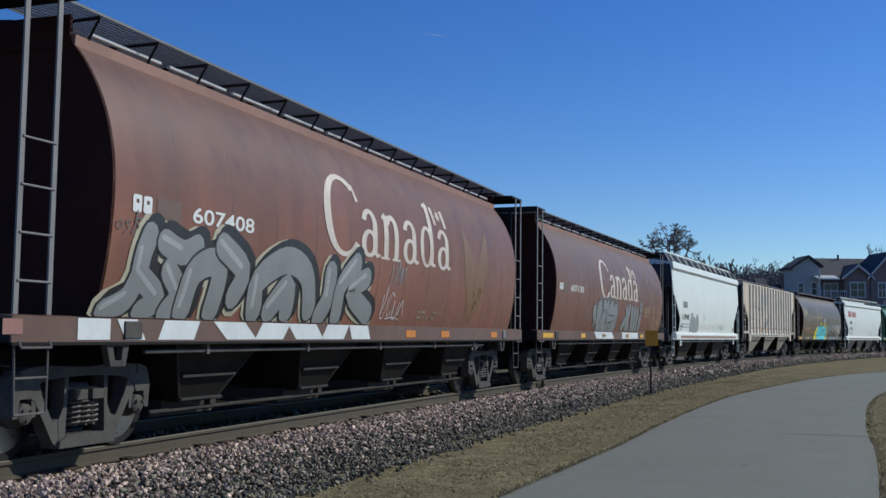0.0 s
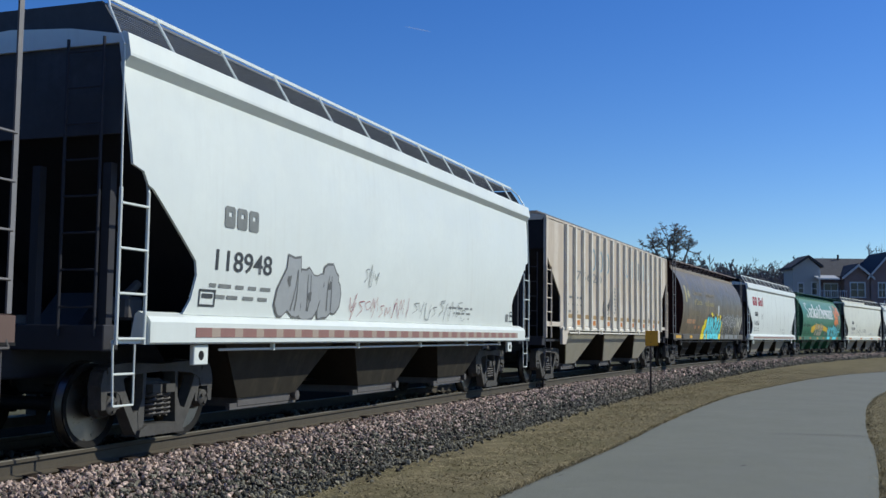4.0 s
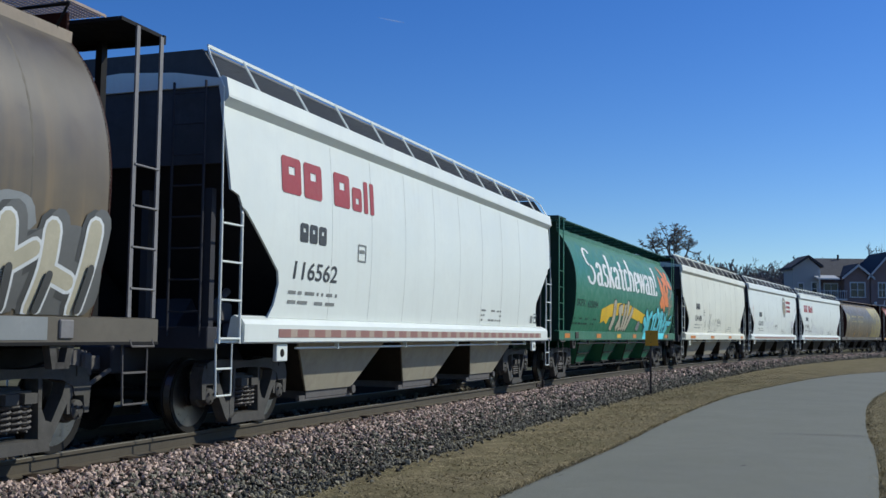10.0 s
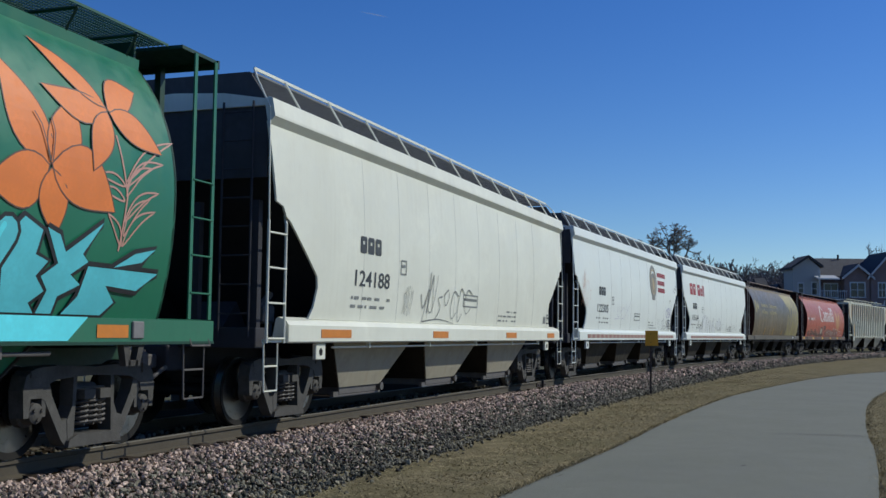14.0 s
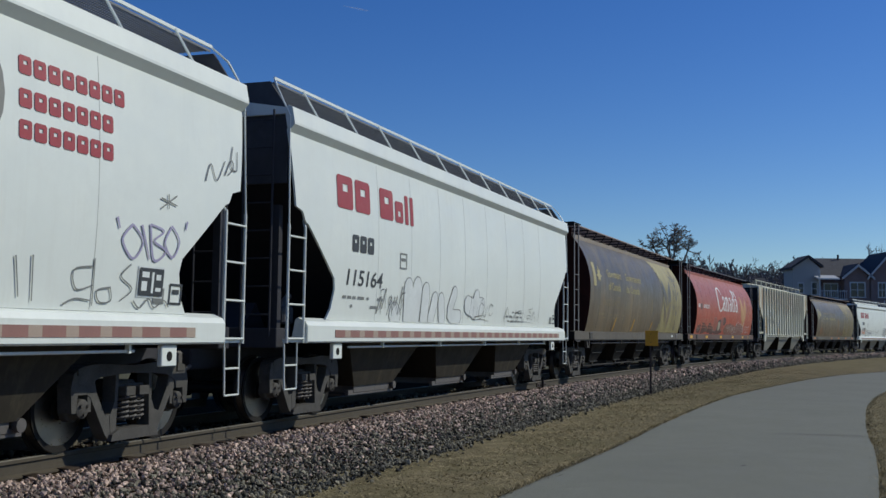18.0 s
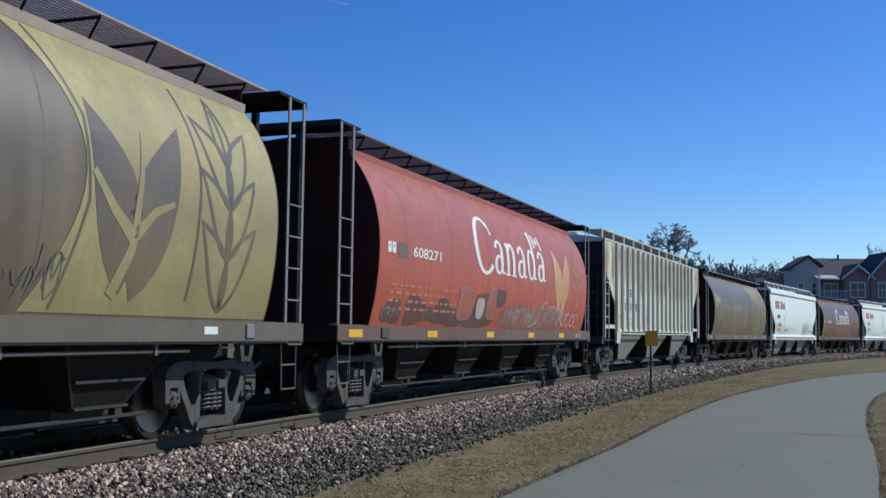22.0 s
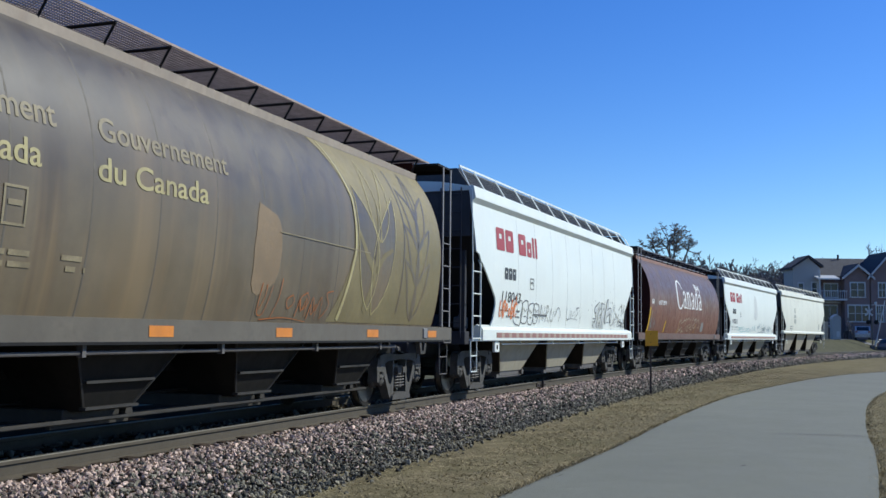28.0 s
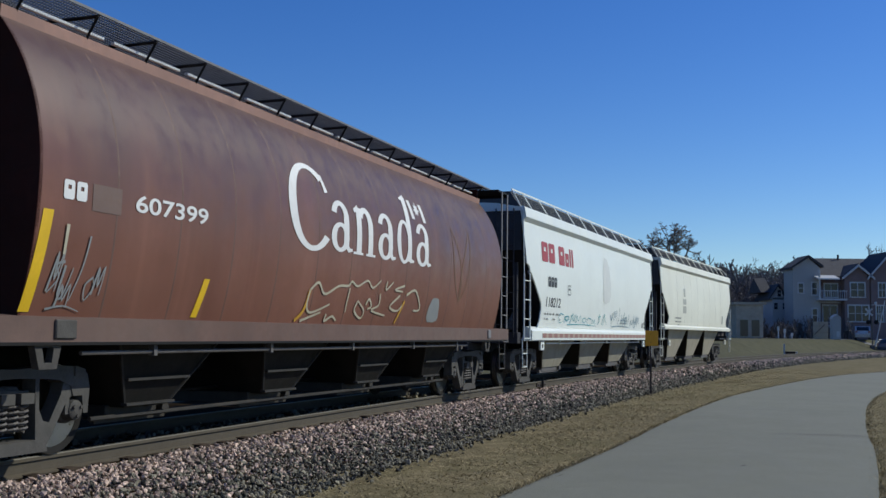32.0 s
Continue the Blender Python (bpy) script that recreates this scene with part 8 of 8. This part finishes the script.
# fourteenth car
government(car14, LET_FAINT, LET_CREAM, "603123", LET_CREAM, LET_FAINT, True)
wheat(car14, FADED_B, TAUPE)
decal("wheat_emblem", leaf_line(4.75, 1.62, 4.1, 3.5, 0.77, -0.12, 0.02) + leaf_line(4.95, 1.55, 5.75, 3.5, 0.82, 0.15, 0.02) + ribbon([(3.55, 4.1), (4.0, 3.3), (4.05, 2.5), (3.7, 1.45)], 0.05, 0.09) + leaf_line(5.0, 2.7, 4.7, 4.0, 0.35, 0.05, 0.02) + leaf_line(5.05, 2.7, 5.5, 4.0, 0.35, -0.05, 0.02), LET_CREAM, car14, tank_lat, 0.0125, "cream outlines of the wheat emblem")
decal("paint_bar", ribbon([(1.6, 2.55), (4.6, 2.5)], 0.016), LET_FAINT, car14, tank_lat, 0.013)
scribble(car14, 1.2, 3.4, 1.42, 2.0, SPRAY["russet"], 141, tank_lat, 0.02, 6)
decal("paint_patch", [blob(1.3, 2.3, 0.35, 0.55, random.Random(3), 0.1)], TANPATCH, car14, tank_lat, 0.005)
scribble(car14, -5.5, -4.7, 1.6, 2.1, SPRAY["russet"], 142, tank_lat, 0.04, 5)
reflectors(car14, (-7.3, -1.0, 1.85, 4.9, 7.75), ORANGE, 0.46)

# maroon car
canada(car16, 0.0, LET_WHITE, "607399", LET_WHITE)
decal("paint_bar", bar(-6.72, -6.58, 1.42, 2.35, 0.1) + bar(-3.95, -3.83, 1.42, 1.86, 0.12), SPRAY["gold"], car16, tank_lat, 0.006, "yellow paint bars")
scribble(car16, -6.5, -5.7, 1.45, 2.05, SPRAY["silver"], 161, tank_lat, 0.03, 5)
tag(car16, [[(-1.2, 1.85), (-0.97, 1.96), (-0.73, 1.81), (-0.31, 1.94), (0.02, 1.96), (0.13, 2.03), (0.36, 1.97), (0.71, 2.07), (0.94, 1.97), (1.23, 2.1)], [(-1.2, 1.85), (-1.22, 1.64), (-1.05, 1.54), (-0.51, 1.67)], [(-1.32, 1.42), (-0.75, 1.55)], [(0.09, 1.93), (0.06, 1.71), (0.07, 1.57)],
            [(0.45, 1.75), (0.39, 1.6), (0.67, 1.49), (0.74, 1.61), (0.45, 1.75)], [(1.27, 1.89), (1.28, 1.71), (1.03, 1.62), (1.61, 1.55)], [(1.5, 2.1), (1.48, 1.96), (1.75, 2.1)], [(2.26, 2.06), (1.87, 1.98), (2.21, 1.96)]], SPRAY["beige"], tank_lat, 0.04)
tag(car16, [[(2.12, 1.89), (1.76, 1.7), (2.12, 1.64), (2.37, 1.81)], [(2.41, 1.91), (2.81, 2.0), (3.14, 1.7), (2.85, 1.66)], [(-0.55, 1.53), (-0.56, 1.43), (-0.35, 1.5), (-0.18, 1.44)], [(0.77, 1.7), (0.87, 1.79), (1.0, 1.68), (0.87, 1.64)], [(-6.32, 2.24), (-6.33, 1.96)]], SPRAY["beige"], tank_lat, 0.045)
tag(car16, [[(-1.2, 1.85), (-1.29, 1.56), (-1.49, 1.42)], [(2.37, 1.81), (2.11, 1.43)]], SPRAY["ochre"], tank_lat, 0.07)
decal("graffiti", [blob(3.88, 1.68, 0.3, 0.22, random.Random(163), 0.1)], SPRAY["silver"], car16, tank_lat, 0.006, "round grey sprayed dab")
decal("wheat_emblem", leaf_line(5.2, 1.9, 4.7, 3.3, 0.4, 0, 0.04) + leaf_line(5.2, 1.9, 5.8, 3.3, 0.4, 0, 0.04), FADEWHEAT, car16, tank_lat, 0.005)

# smooth cars
SHIFT[0] = 0.0
for c, num, seed in ((car3, "118948", 1), (car6, "116562", 2), (car8, "124188", 3), (car9, "122305", 4), (car10, "115164", 5), (car15, "118043", 6), (car17, "118212", 7)):
    logo = c in (car6, car10, car15, car17)
    x = -6.05 if logo or c is car3 else -5.2
    logo_blocks(c, x + 0.05, x + 0.9, 2.5, 2.76, (0.6, 0.6, 0.6), LET_BLACK if c is not car3 else LET_GREY, box_lat, label="black owner's mark as blocks")
    words(num, x - 0.1, 1.99, 0.24, 1.35, LET_BLACK, c, box_lat, bold=0.012, shear=0.12 if logo else 0.0)
    stencils(c, x - 0.2, x + 1.3, 1.78, 2, LET_GREY, seed + 40, box_lat, 0.045, 0.13)
    stencils(c, 2.2, 3.6, 1.75, 3, LET_GREY, seed + 50, box_lat, 0.035, 0.1)
    frame_box(c, 6.35, 6.6, 1.55, 1.78, LET_BLACK, box_lat)
    plate("placard", 6.05, 6.25, 1.55, 1.72, LET_GREY, c, box_lat, 0.008)
    if logo:
        logo_blocks(c, -6.52, -3.4, 3.12, 3.62, (0.75, 0.75, -0.3, 0.75, 0.48, 0.2, 0.2), LET_RED, box_lat)
        frame_box(c, -4.1, -3.8, 2.35, 2.62, LET_GREY, box_lat)
    elif c is not car3:
        frame_box(c, -3.5, -3.25, 2.25, 2.5, LET_GREY, box_lat)
        frame_box(c, -0.2, 0.7, 1.8, 2.05, LET_GREY, box_lat)
throw_up(car3, -4.55, -2.75, 1.46, 2.22, 3, SPRAY["sheen"], SPRAY["dull"], 301, box_lat, None, 0.18, 0.15, 0.03, strokes=2)
scribble(car3, -2.4, 0.2, 1.5, 1.9, LET_RED, 302, box_lat, 0.014, 9)
scribble(car3, 0.2, 3.2, 1.5, 1.9, LET_GREY, 303, box_lat, 0.014, 9)
scribble(car3, -1.9, -1.3, 2.0, 2.3, LET_GREY, 304, box_lat, 0.02, 3)
frame_box(car3, -6.45, -6.1, 1.55, 1.75, LET_BLACK, box_lat)
scribble(car8, -2.6, 0.2, 1.48, 2.4, LET_GREY, 305, box_lat, 0.03, 7)
scribble(car8, -3.4, -2.9, 1.5, 2.1, LET_GREY, 306, box_lat, 0.016, 4)
crest = arc(3.05, 3.3, 0.62, 0.62, 0.14, 0.14, 0, 360) + [blob(3.05, 3.25, 0.36, 0.38, random.Random(2), 0.06)] + bar(2.75, 3.35, 2.62, 2.74)
decal("crest", crest, CRESTGREY, car9, box_lat, 0.007, "round grey and tan company crest")
decal("crest", [blob(3.05, 3.2, 0.2, 0.24, random.Random(4), 0.1)] + arc(3.05, 3.3, 0.47, 0.47, 0.06, 0.06, 0, 360), CRESTTAN, car9, box_lat, 0.01)
for z, w in ((3.52, (0.6,) * 8), (3.22, (0.6,) * 7), (2.94, (0.6,) * 7)):
    logo_blocks(car9, 3.85, 3.85 + 0.2 * len(w), z, z + 0.17, w, LET_RED, box_lat, label="red company name as small blocks")
scribble(car9, -7.2, -6.2, 2.1, 3.2, SPRAY["pink"], 307, box_lat, 0.012, 5)
tag(car9, [[(5.58, 2.35), (5.42, 2.18), (5.62, 2.0), (5.78, 2.19), (5.58, 2.35)], [(5.74, 2.36), (5.91, 2.01)], [(5.89, 2.38), (5.99, 2.01), (6.21, 2.12), (5.98, 2.21), (6.15, 2.33), (5.89, 2.38)], [(6.3, 2.4), (6.18, 2.21), (6.34, 2.06), (6.46, 2.24), (6.3, 2.4)],
           [(5.31, 2.4), (5.36, 2.29)], [(6.6, 2.48), (6.57, 2.38)]], SPRAY["violet"], box_lat, 0.032)
tag(car9, [[(5.0, 1.96), (5.02, 1.5)], [(4.98, 1.88), (4.7, 1.83), (4.76, 1.65), (5.01, 1.7)], [(5.6, 1.94), (5.45, 1.81), (5.65, 1.69), (5.48, 1.57)], [(5.29, 1.69), (5.08, 1.65), (5.13, 1.54), (5.31, 1.56), (5.28, 1.7)], [(4.58, 1.5), (4.75, 1.56), (4.98, 1.55)],
           [(6.21, 2.74), (6.22, 2.58)], [(6.07, 2.68), (6.38, 2.63)], [(6.37, 2.74), (6.07, 2.57)], [(3.89, 1.91), (3.97, 1.55)], [(4.11, 1.93), (4.15, 1.52)], [(5.69, 1.57), (5.81, 1.5), (5.96, 1.6), (6.08, 1.51), (6.25, 1.59), (6.35, 1.52)]], LET_GREY, box_lat, 0.02)
tag(car9, [[(6.97, 2.99), (7.09, 3.21), (7.22, 3.03), (7.42, 3.29)], [(7.41, 3.12), (7.56, 3.32), (7.62, 3.24), (7.48, 3.13)], [(7.62, 3.5), (7.55, 3.25), (7.7, 3.22), (7.72, 3.45)]], SPRAY["dull"], box_lat, 0.02)
plate("route_card", 5.76, 6.2, 1.63, 1.92, LET_BLACK, car9, box_lat, 0.018, "black route card with pale marks")
frame_box(car9, 5.74, 6.22, 1.61, 1.94, SPRAY["paper"], box_lat)
for a, b, c, d in ((5.8, 5.93, 1.82, 1.88), (5.8, 5.9, 1.68, 1.78), (5.98, 6.02, 1.66, 1.88), (6.06, 6.15, 1.8, 1.86), (6.06, 6.16, 1.68, 1.72)):
    plate("card_mark", a, b, c, d, SPRAY["paper"], car9, box_lat, 0.0195)
scribble(car9, -3.4, -1.0, 1.8, 2.4, SPRAY["violet"], 309, box_lat, 0.01, 4)
spray(car10, [[([(-4.22, 1.58), (-4.16, 1.52)], 0.42)], [([(-3.66, 2.02), (-3.6, 1.5)], 0.4), ([(-3.25, 2.05), (-3.3, 1.5)], 0.42), ([(-2.83, 2.0), (-2.85, 1.5)], 0.36)], [([(-2.36, 1.88), (-2.5, 1.52)], 0.3), ([(-2.03, 1.88), (-1.92, 1.52)], 0.3)],
               [([(-1.3, 2.05), (-1.52, 1.64), (-0.98, 1.6)], 0.26)], [([(-0.5, 1.85), (-0.13, 1.8), (0.4, 1.84)], 0.36), ([(0.05, 2.0), (-0.1, 1.74)], 0.34)]], SPRAY["paper"], SPRAY["dull"], box_lat, 0.016, off=0.007, low=1.47, label="pale sprayed letter with a dark outline")
scribble(car10, -0.5, 1.2, 1.55, 2.0, LET_GREY, 311, box_lat, 0.02, 5)
scribble(car10, -5.0, -3.9, 1.55, 2.1, LET_BLACK, 312, box_lat, 0.02, 5)
scribble(car10, 2.0, 5.2, 1.55, 1.9, LET_GREY, 313, box_lat, 0.016, 7)
bubble = random.Random(151)
for k, (x, z, r, q) in enumerate(((-4.92, 1.76, 0.31, 0.28), (-4.42, 1.79, 0.27, 0.27), (-3.95, 1.77, 0.24, 0.26), (-3.52, 1.8, 0.22, 0.24))):
    ring = blob(x, z, r, q, bubble, 0.07, 22, 0.15)
    decal("graffiti", ribbon(ring + ring[:2], 0.026), SPRAY["dull"], car15, box_lat, 0.008 + 0.0004 * k, "bubble letter drawn in a dark outline")
    tag(car15, [[(x - 0.1, z + 0.1), (x + 0.02, z + 0.02), (x + 0.12, z + 0.08)], [(x - 0.06, z - 0.08), (x + 0.1, z - 0.1)]], SPRAY["dull"], box_lat, 0.024, 0.0105 + 0.0006 * k)
plate("graffiti", -3.78, -2.6, 1.735, 1.775, SPRAY["dull"], car15, box_lat, 0.016)
tag(car15, [[(-3.2, 1.56), (-3.1, 2.02), (-2.95, 1.62), (-2.8, 1.98)], [(-2.72, 1.6), (-2.6, 2.0), (-2.45, 1.9), (-2.6, 1.78), (-2.4, 1.58)], [(-2.2, 1.95), (-2.3, 1.7), (-2.1, 1.62), (-1.98, 1.9)], [(-1.85, 1.75), (-1.6, 1.98), (-1.35, 1.85), (-1.5, 1.62)]], SPRAY["dull"], box_lat, 0.026)
scribble(car15, -0.8, 1.0, 1.7, 2.1, LET_GREY, 316, box_lat, 0.02, 4)
spray(car15, [[([(2.48, 2.02), (2.95, 2.18)], 0.15), ([(2.68, 2.05), (2.67, 1.79), (2.54, 1.57), (2.39, 1.58)], 0.17)], [([(3.18, 2.0), (2.92, 1.88), (2.87, 1.56)], 0.15), ([(2.97, 1.71), (3.19, 1.74)], 0.11)],
              [([(3.27, 2.17), (3.38, 1.98), (3.16, 1.56)], 0.15), ([(3.37, 2.16), (3.6, 2.15)], 0.12), ([(3.54, 2.0), (3.44, 1.56)], 0.16)], [([(4.07, 2.3), (3.88, 1.98), (3.8, 1.73)], 0.16), ([(3.86, 1.92), (4.4, 2.04), (4.53, 1.92), (4.46, 1.8)], 0.16)]],
      SPRAY["haze"], SPRAY["ink"], box_lat, 0.032, None, None, 0.008, 1.48, SPRAY["paper"], "sharp pale sprayed letter edged in black")
stencils(car15, 4.0, 4.7, 1.66, 3, LET_GREY, 331, box_lat, 0.03, 0.1)
chip = random.Random(332)
for k in range(16):
    x, z = chip.uniform(1.6, 4.9), chip.uniform(1.75, 2.75)
    plate("paint_chip", x, x + chip.uniform(0.015, 0.04), z, z + chip.uniform(0.015, 0.06), SPRAY["dull"], car15, box_lat, 0.006)
frame_box(car15, 5.75, 6.05, 1.58, 1.8, LET_BLACK, box_lat)
tag(car15, [[(5.08, 2.02), (5.28, 1.87), (4.93, 1.77), (4.9, 1.64), (5.22, 1.8), (5.12, 1.55)], [(5.26, 1.97), (5.45, 1.83), (5.63, 1.95), (5.5, 1.57)], [(5.49, 1.62), (5.67, 1.76), (5.73, 1.58), (5.46, 1.56)], [(5.61, 2.1), (6.06, 2.27), (5.99, 1.9)],
            [(5.97, 2.31), (6.19, 2.01), (6.43, 2.3), (6.33, 1.97)], [(6.31, 1.83), (6.45, 1.75), (6.36, 1.58), (6.45, 1.53)], [(5.91, 1.63), (6.2, 1.5)], [(4.43, 1.7), (4.55, 1.58), (4.79, 1.63), (4.78, 1.72)], [(4.81, 2.17), (4.91, 2.05), (4.99, 2.23), (4.85, 2.21)]], SPRAY["dull"], box_lat, 0.03)
scribble(car15, -6.3, -5.1, 1.62, 2.1, SPRAY["orange"], 319, box_lat, 0.05, 6)
decal("overspray", [blob(0.5, 2.9, 0.5, 0.7, random.Random(9), 0.08)], PALEGREY, car17, box_lat, 0.005)
scribble(car17, -5.0, 0.5, 1.55, 1.95, SPRAY["teal"], 320, box_lat, 0.03, 9)
scribble(car17, 1.0, 5.5, 1.55, 2.1, SPRAY["blue"], 321, box_lat, 0.05, 9)
for x0, x1, z0, z1 in ((-3.8, -3.45, 2.95, 3.3), (-3.95, -3.3, 2.62, 2.85), (-3.95, -3.3, 2.25, 2.55)):
    plate("crest", x0, x1, z0, z1, CRESTFADE, car18, box_lat, 0.006, "faded grey crest")
stencils(car18, -5.4, -4.2, 2.0, 3, LET_GREY, 60, box_lat, 0.06, 0.15)
plate("placard", 5.3, 5.55, 1.9, 2.3, LET_GREY, car18, box_lat, 0.008)

# ribbed cars: marks stand between the ribs
for x in (-3.4, -2.5, -1.65):
    decal("logo", arc(x, 3.53, 0.26, 0.33, 0.1, 0.07, 0, 360), SPRAY["blue"], car4, flat_lat, 0.006, "faded blue round letter shapes")
for x, w in ((1.05, 0.13), (2.0, 0.13), (2.93, 0.34), (3.78, 0.3)):
    plate("logo", x - w / 2, x + w / 2, 3.24, 3.83, SPRAY["blue"] if w < 0.33 else LET_GREY, car4, flat_lat, 0.006, "faded blue letter shape")
plate("logo", 1.05, 1.28, 3.24, 3.33, SPRAY["blue"], car4, flat_lat, 0.0065)
decal("wheat_emblem", [leaf(4.62, 1.95 + 0.27 * i, 4.62 + sx * 0.24, 2.4 + 0.27 * i, 0.13) for i in range(5) for sx in (-1, 1)] + ribbon([(4.62, 1.8), (4.62, 3.2)], 0.03) + bar(4.4, 4.44, 3.35, 4.05) + bar(4.52, 4.56, 3.35, 4.1) + bar(4.66, 4.7, 3.35, 4.1) + bar(4.78, 4.82, 3.35, 4.05), SPRAY["paper"], car4, flat_lat, 0.006, "white ear of wheat")
stencils(car4, -1.05, -0.5, 2.85, 9, LET_GREY, 405, flat_lat, 0.06, 0.11)
words("75620", -5.4, 2.85, 0.26, 3.0, LET_GREY, car4, flat_lat, 0.006)
stencils(car4, -6.4, -4.7, 2.3, 3, LET_GREY, 401, flat_lat, 0.06, 0.2)
scribble(car4, -2.3, -1.45, 1.85, 2.5, LET_BLACK, 402, flat_lat, 0.07, 5)
GOLDEN = mat("golden_brown_strip", (0.4, 0.26, 0.11), 0.6, spot=0.2, scale=4)
for k in range(15):
    plate("panel_base", -6.45 + 0.9 * k, -5.75 + 0.9 * k, 1.53, 1.74, TAN_RIB, car4, flat_lat, 0.003)
    plate("panel_strip", -6.44 + 0.9 * k, -5.76 + 0.9 * k, 1.745, 1.86, GOLDEN, car4, flat_lat, 0.004)
    if k % 2 == 1:
        plate("reflector", -6.38 + 0.9 * k, -5.85 + 0.9 * k, 1.56, 1.7, ORANGE, car4, flat_lat, 0.006)
frame_box(car4, 4.55, 4.85, 1.65, 1.9, LET_BLACK, flat_lat)
logo_blocks(car13, -5.93, -5.67, 2.59, 2.89, (0.6,), LET_BLACK, flat_lat, label="black owner's mark as blocks")
logo_blocks(car13, -5.2, -4.72, 2.59, 2.89, (0.7, 0.6), LET_BLACK, flat_lat, label="black owner's mark as blocks")
plate("mark_patch", -6.02, -5.6, 2.54, 2.94, SPRAY["paper"], car13, flat_lat, 0.004)
plate("mark_patch", -5.26, -4.7, 2.54, 2.94, SPRAY["paper"], car13, flat_lat, 0.004)
for txt, x in (("51", -6.02), ("50", -5.2), ("88", -4.35)):
    words(txt, x, 2.14, 0.26, 0.42, LET_BLACK, car13, flat_lat, 0.008, bold=0.01)
stencils(car13, -6.0, -4.7, 1.8, 2, LET_GREY, 403, flat_lat, 0.05, 0.16)
plate("reflector_strip", -6.85, -6.7, 1.52, 2.5, YELLOW, car13, flat_lat, 0.105, "tall yellow reflector strip")
plate("reflector_strip", -2.9, -2.82, 1.5, 1.85, YELLOW, car13, flat_lat, 0.105)
scribble(car13, -3.0, -2.2, 1.6, 2.3, SPRAY["blue"], 404, flat_lat, 0.035, 4)
frame_box(car13, 4.3, 4.6, 1.6, 1.9, LET_BLACK, flat_lat)
for car, number, x in ((car13, "515088", -8.38), (car3, "118948", -7.8)):      # the number again on the car's end
    words(number, 0.42, 3.8, 0.13, 0.62, LET_BLACK, car, flat_lat, 0.012, bold=0.012).matrix_basis = pose(x + 1.5, 0, 0, 0, 0, -90)
    for k in range(3):
        plate("owner_mark", 0.46 + 0.17 * k, 0.58 + 0.17 * k, 4.04, 4.17, LET_BLACK, car, flat_lat, 0.012, "small dark owner's mark on the car end").matrix_basis = pose(x + 1.5, 0, 0, 0, 0, -90)
frame_box(car13, -6.6, -6.25, 1.75, 1.95, LET_BLACK, flat_lat)



def car_pose(s):
    x0, y0, _ = track(s - 6.4)
    x1, y1, _ = track(s + 6.4)
    th = math.atan2(x1 - x0, y1 - y0)
    return pose((x0 + x1) / 2, (y0 + y1) / 2, 0, 0, 0, 90 - math.degrees(th))


def motions():
    times = [0.5 * i for i in range(65)]
    for k, car in TRAIN:
        walk(car, [(t, car_pose(CENTRES[k] - advance(t))) for t in times])
    walk(trail, [(t, pose(-29.7 - 12.6 * t, 3000, 854 + 4.17 * t, 0, 11, 0)) for t in (0.0, 8.0, 16.0, 24.0, 32.0)])
    steps = [i / 15 for i in range(481)]
    turns = [-math.degrees(advance(t) / 0.457) for t in steps]
    for n, (ws, car, x) in enumerate(WHEELSETS):
        walk(ws, [(t, pose(x, 0, 0.457, 0, d + 40 * n, 0)) for t, d in zip(steps, turns)])


motions()
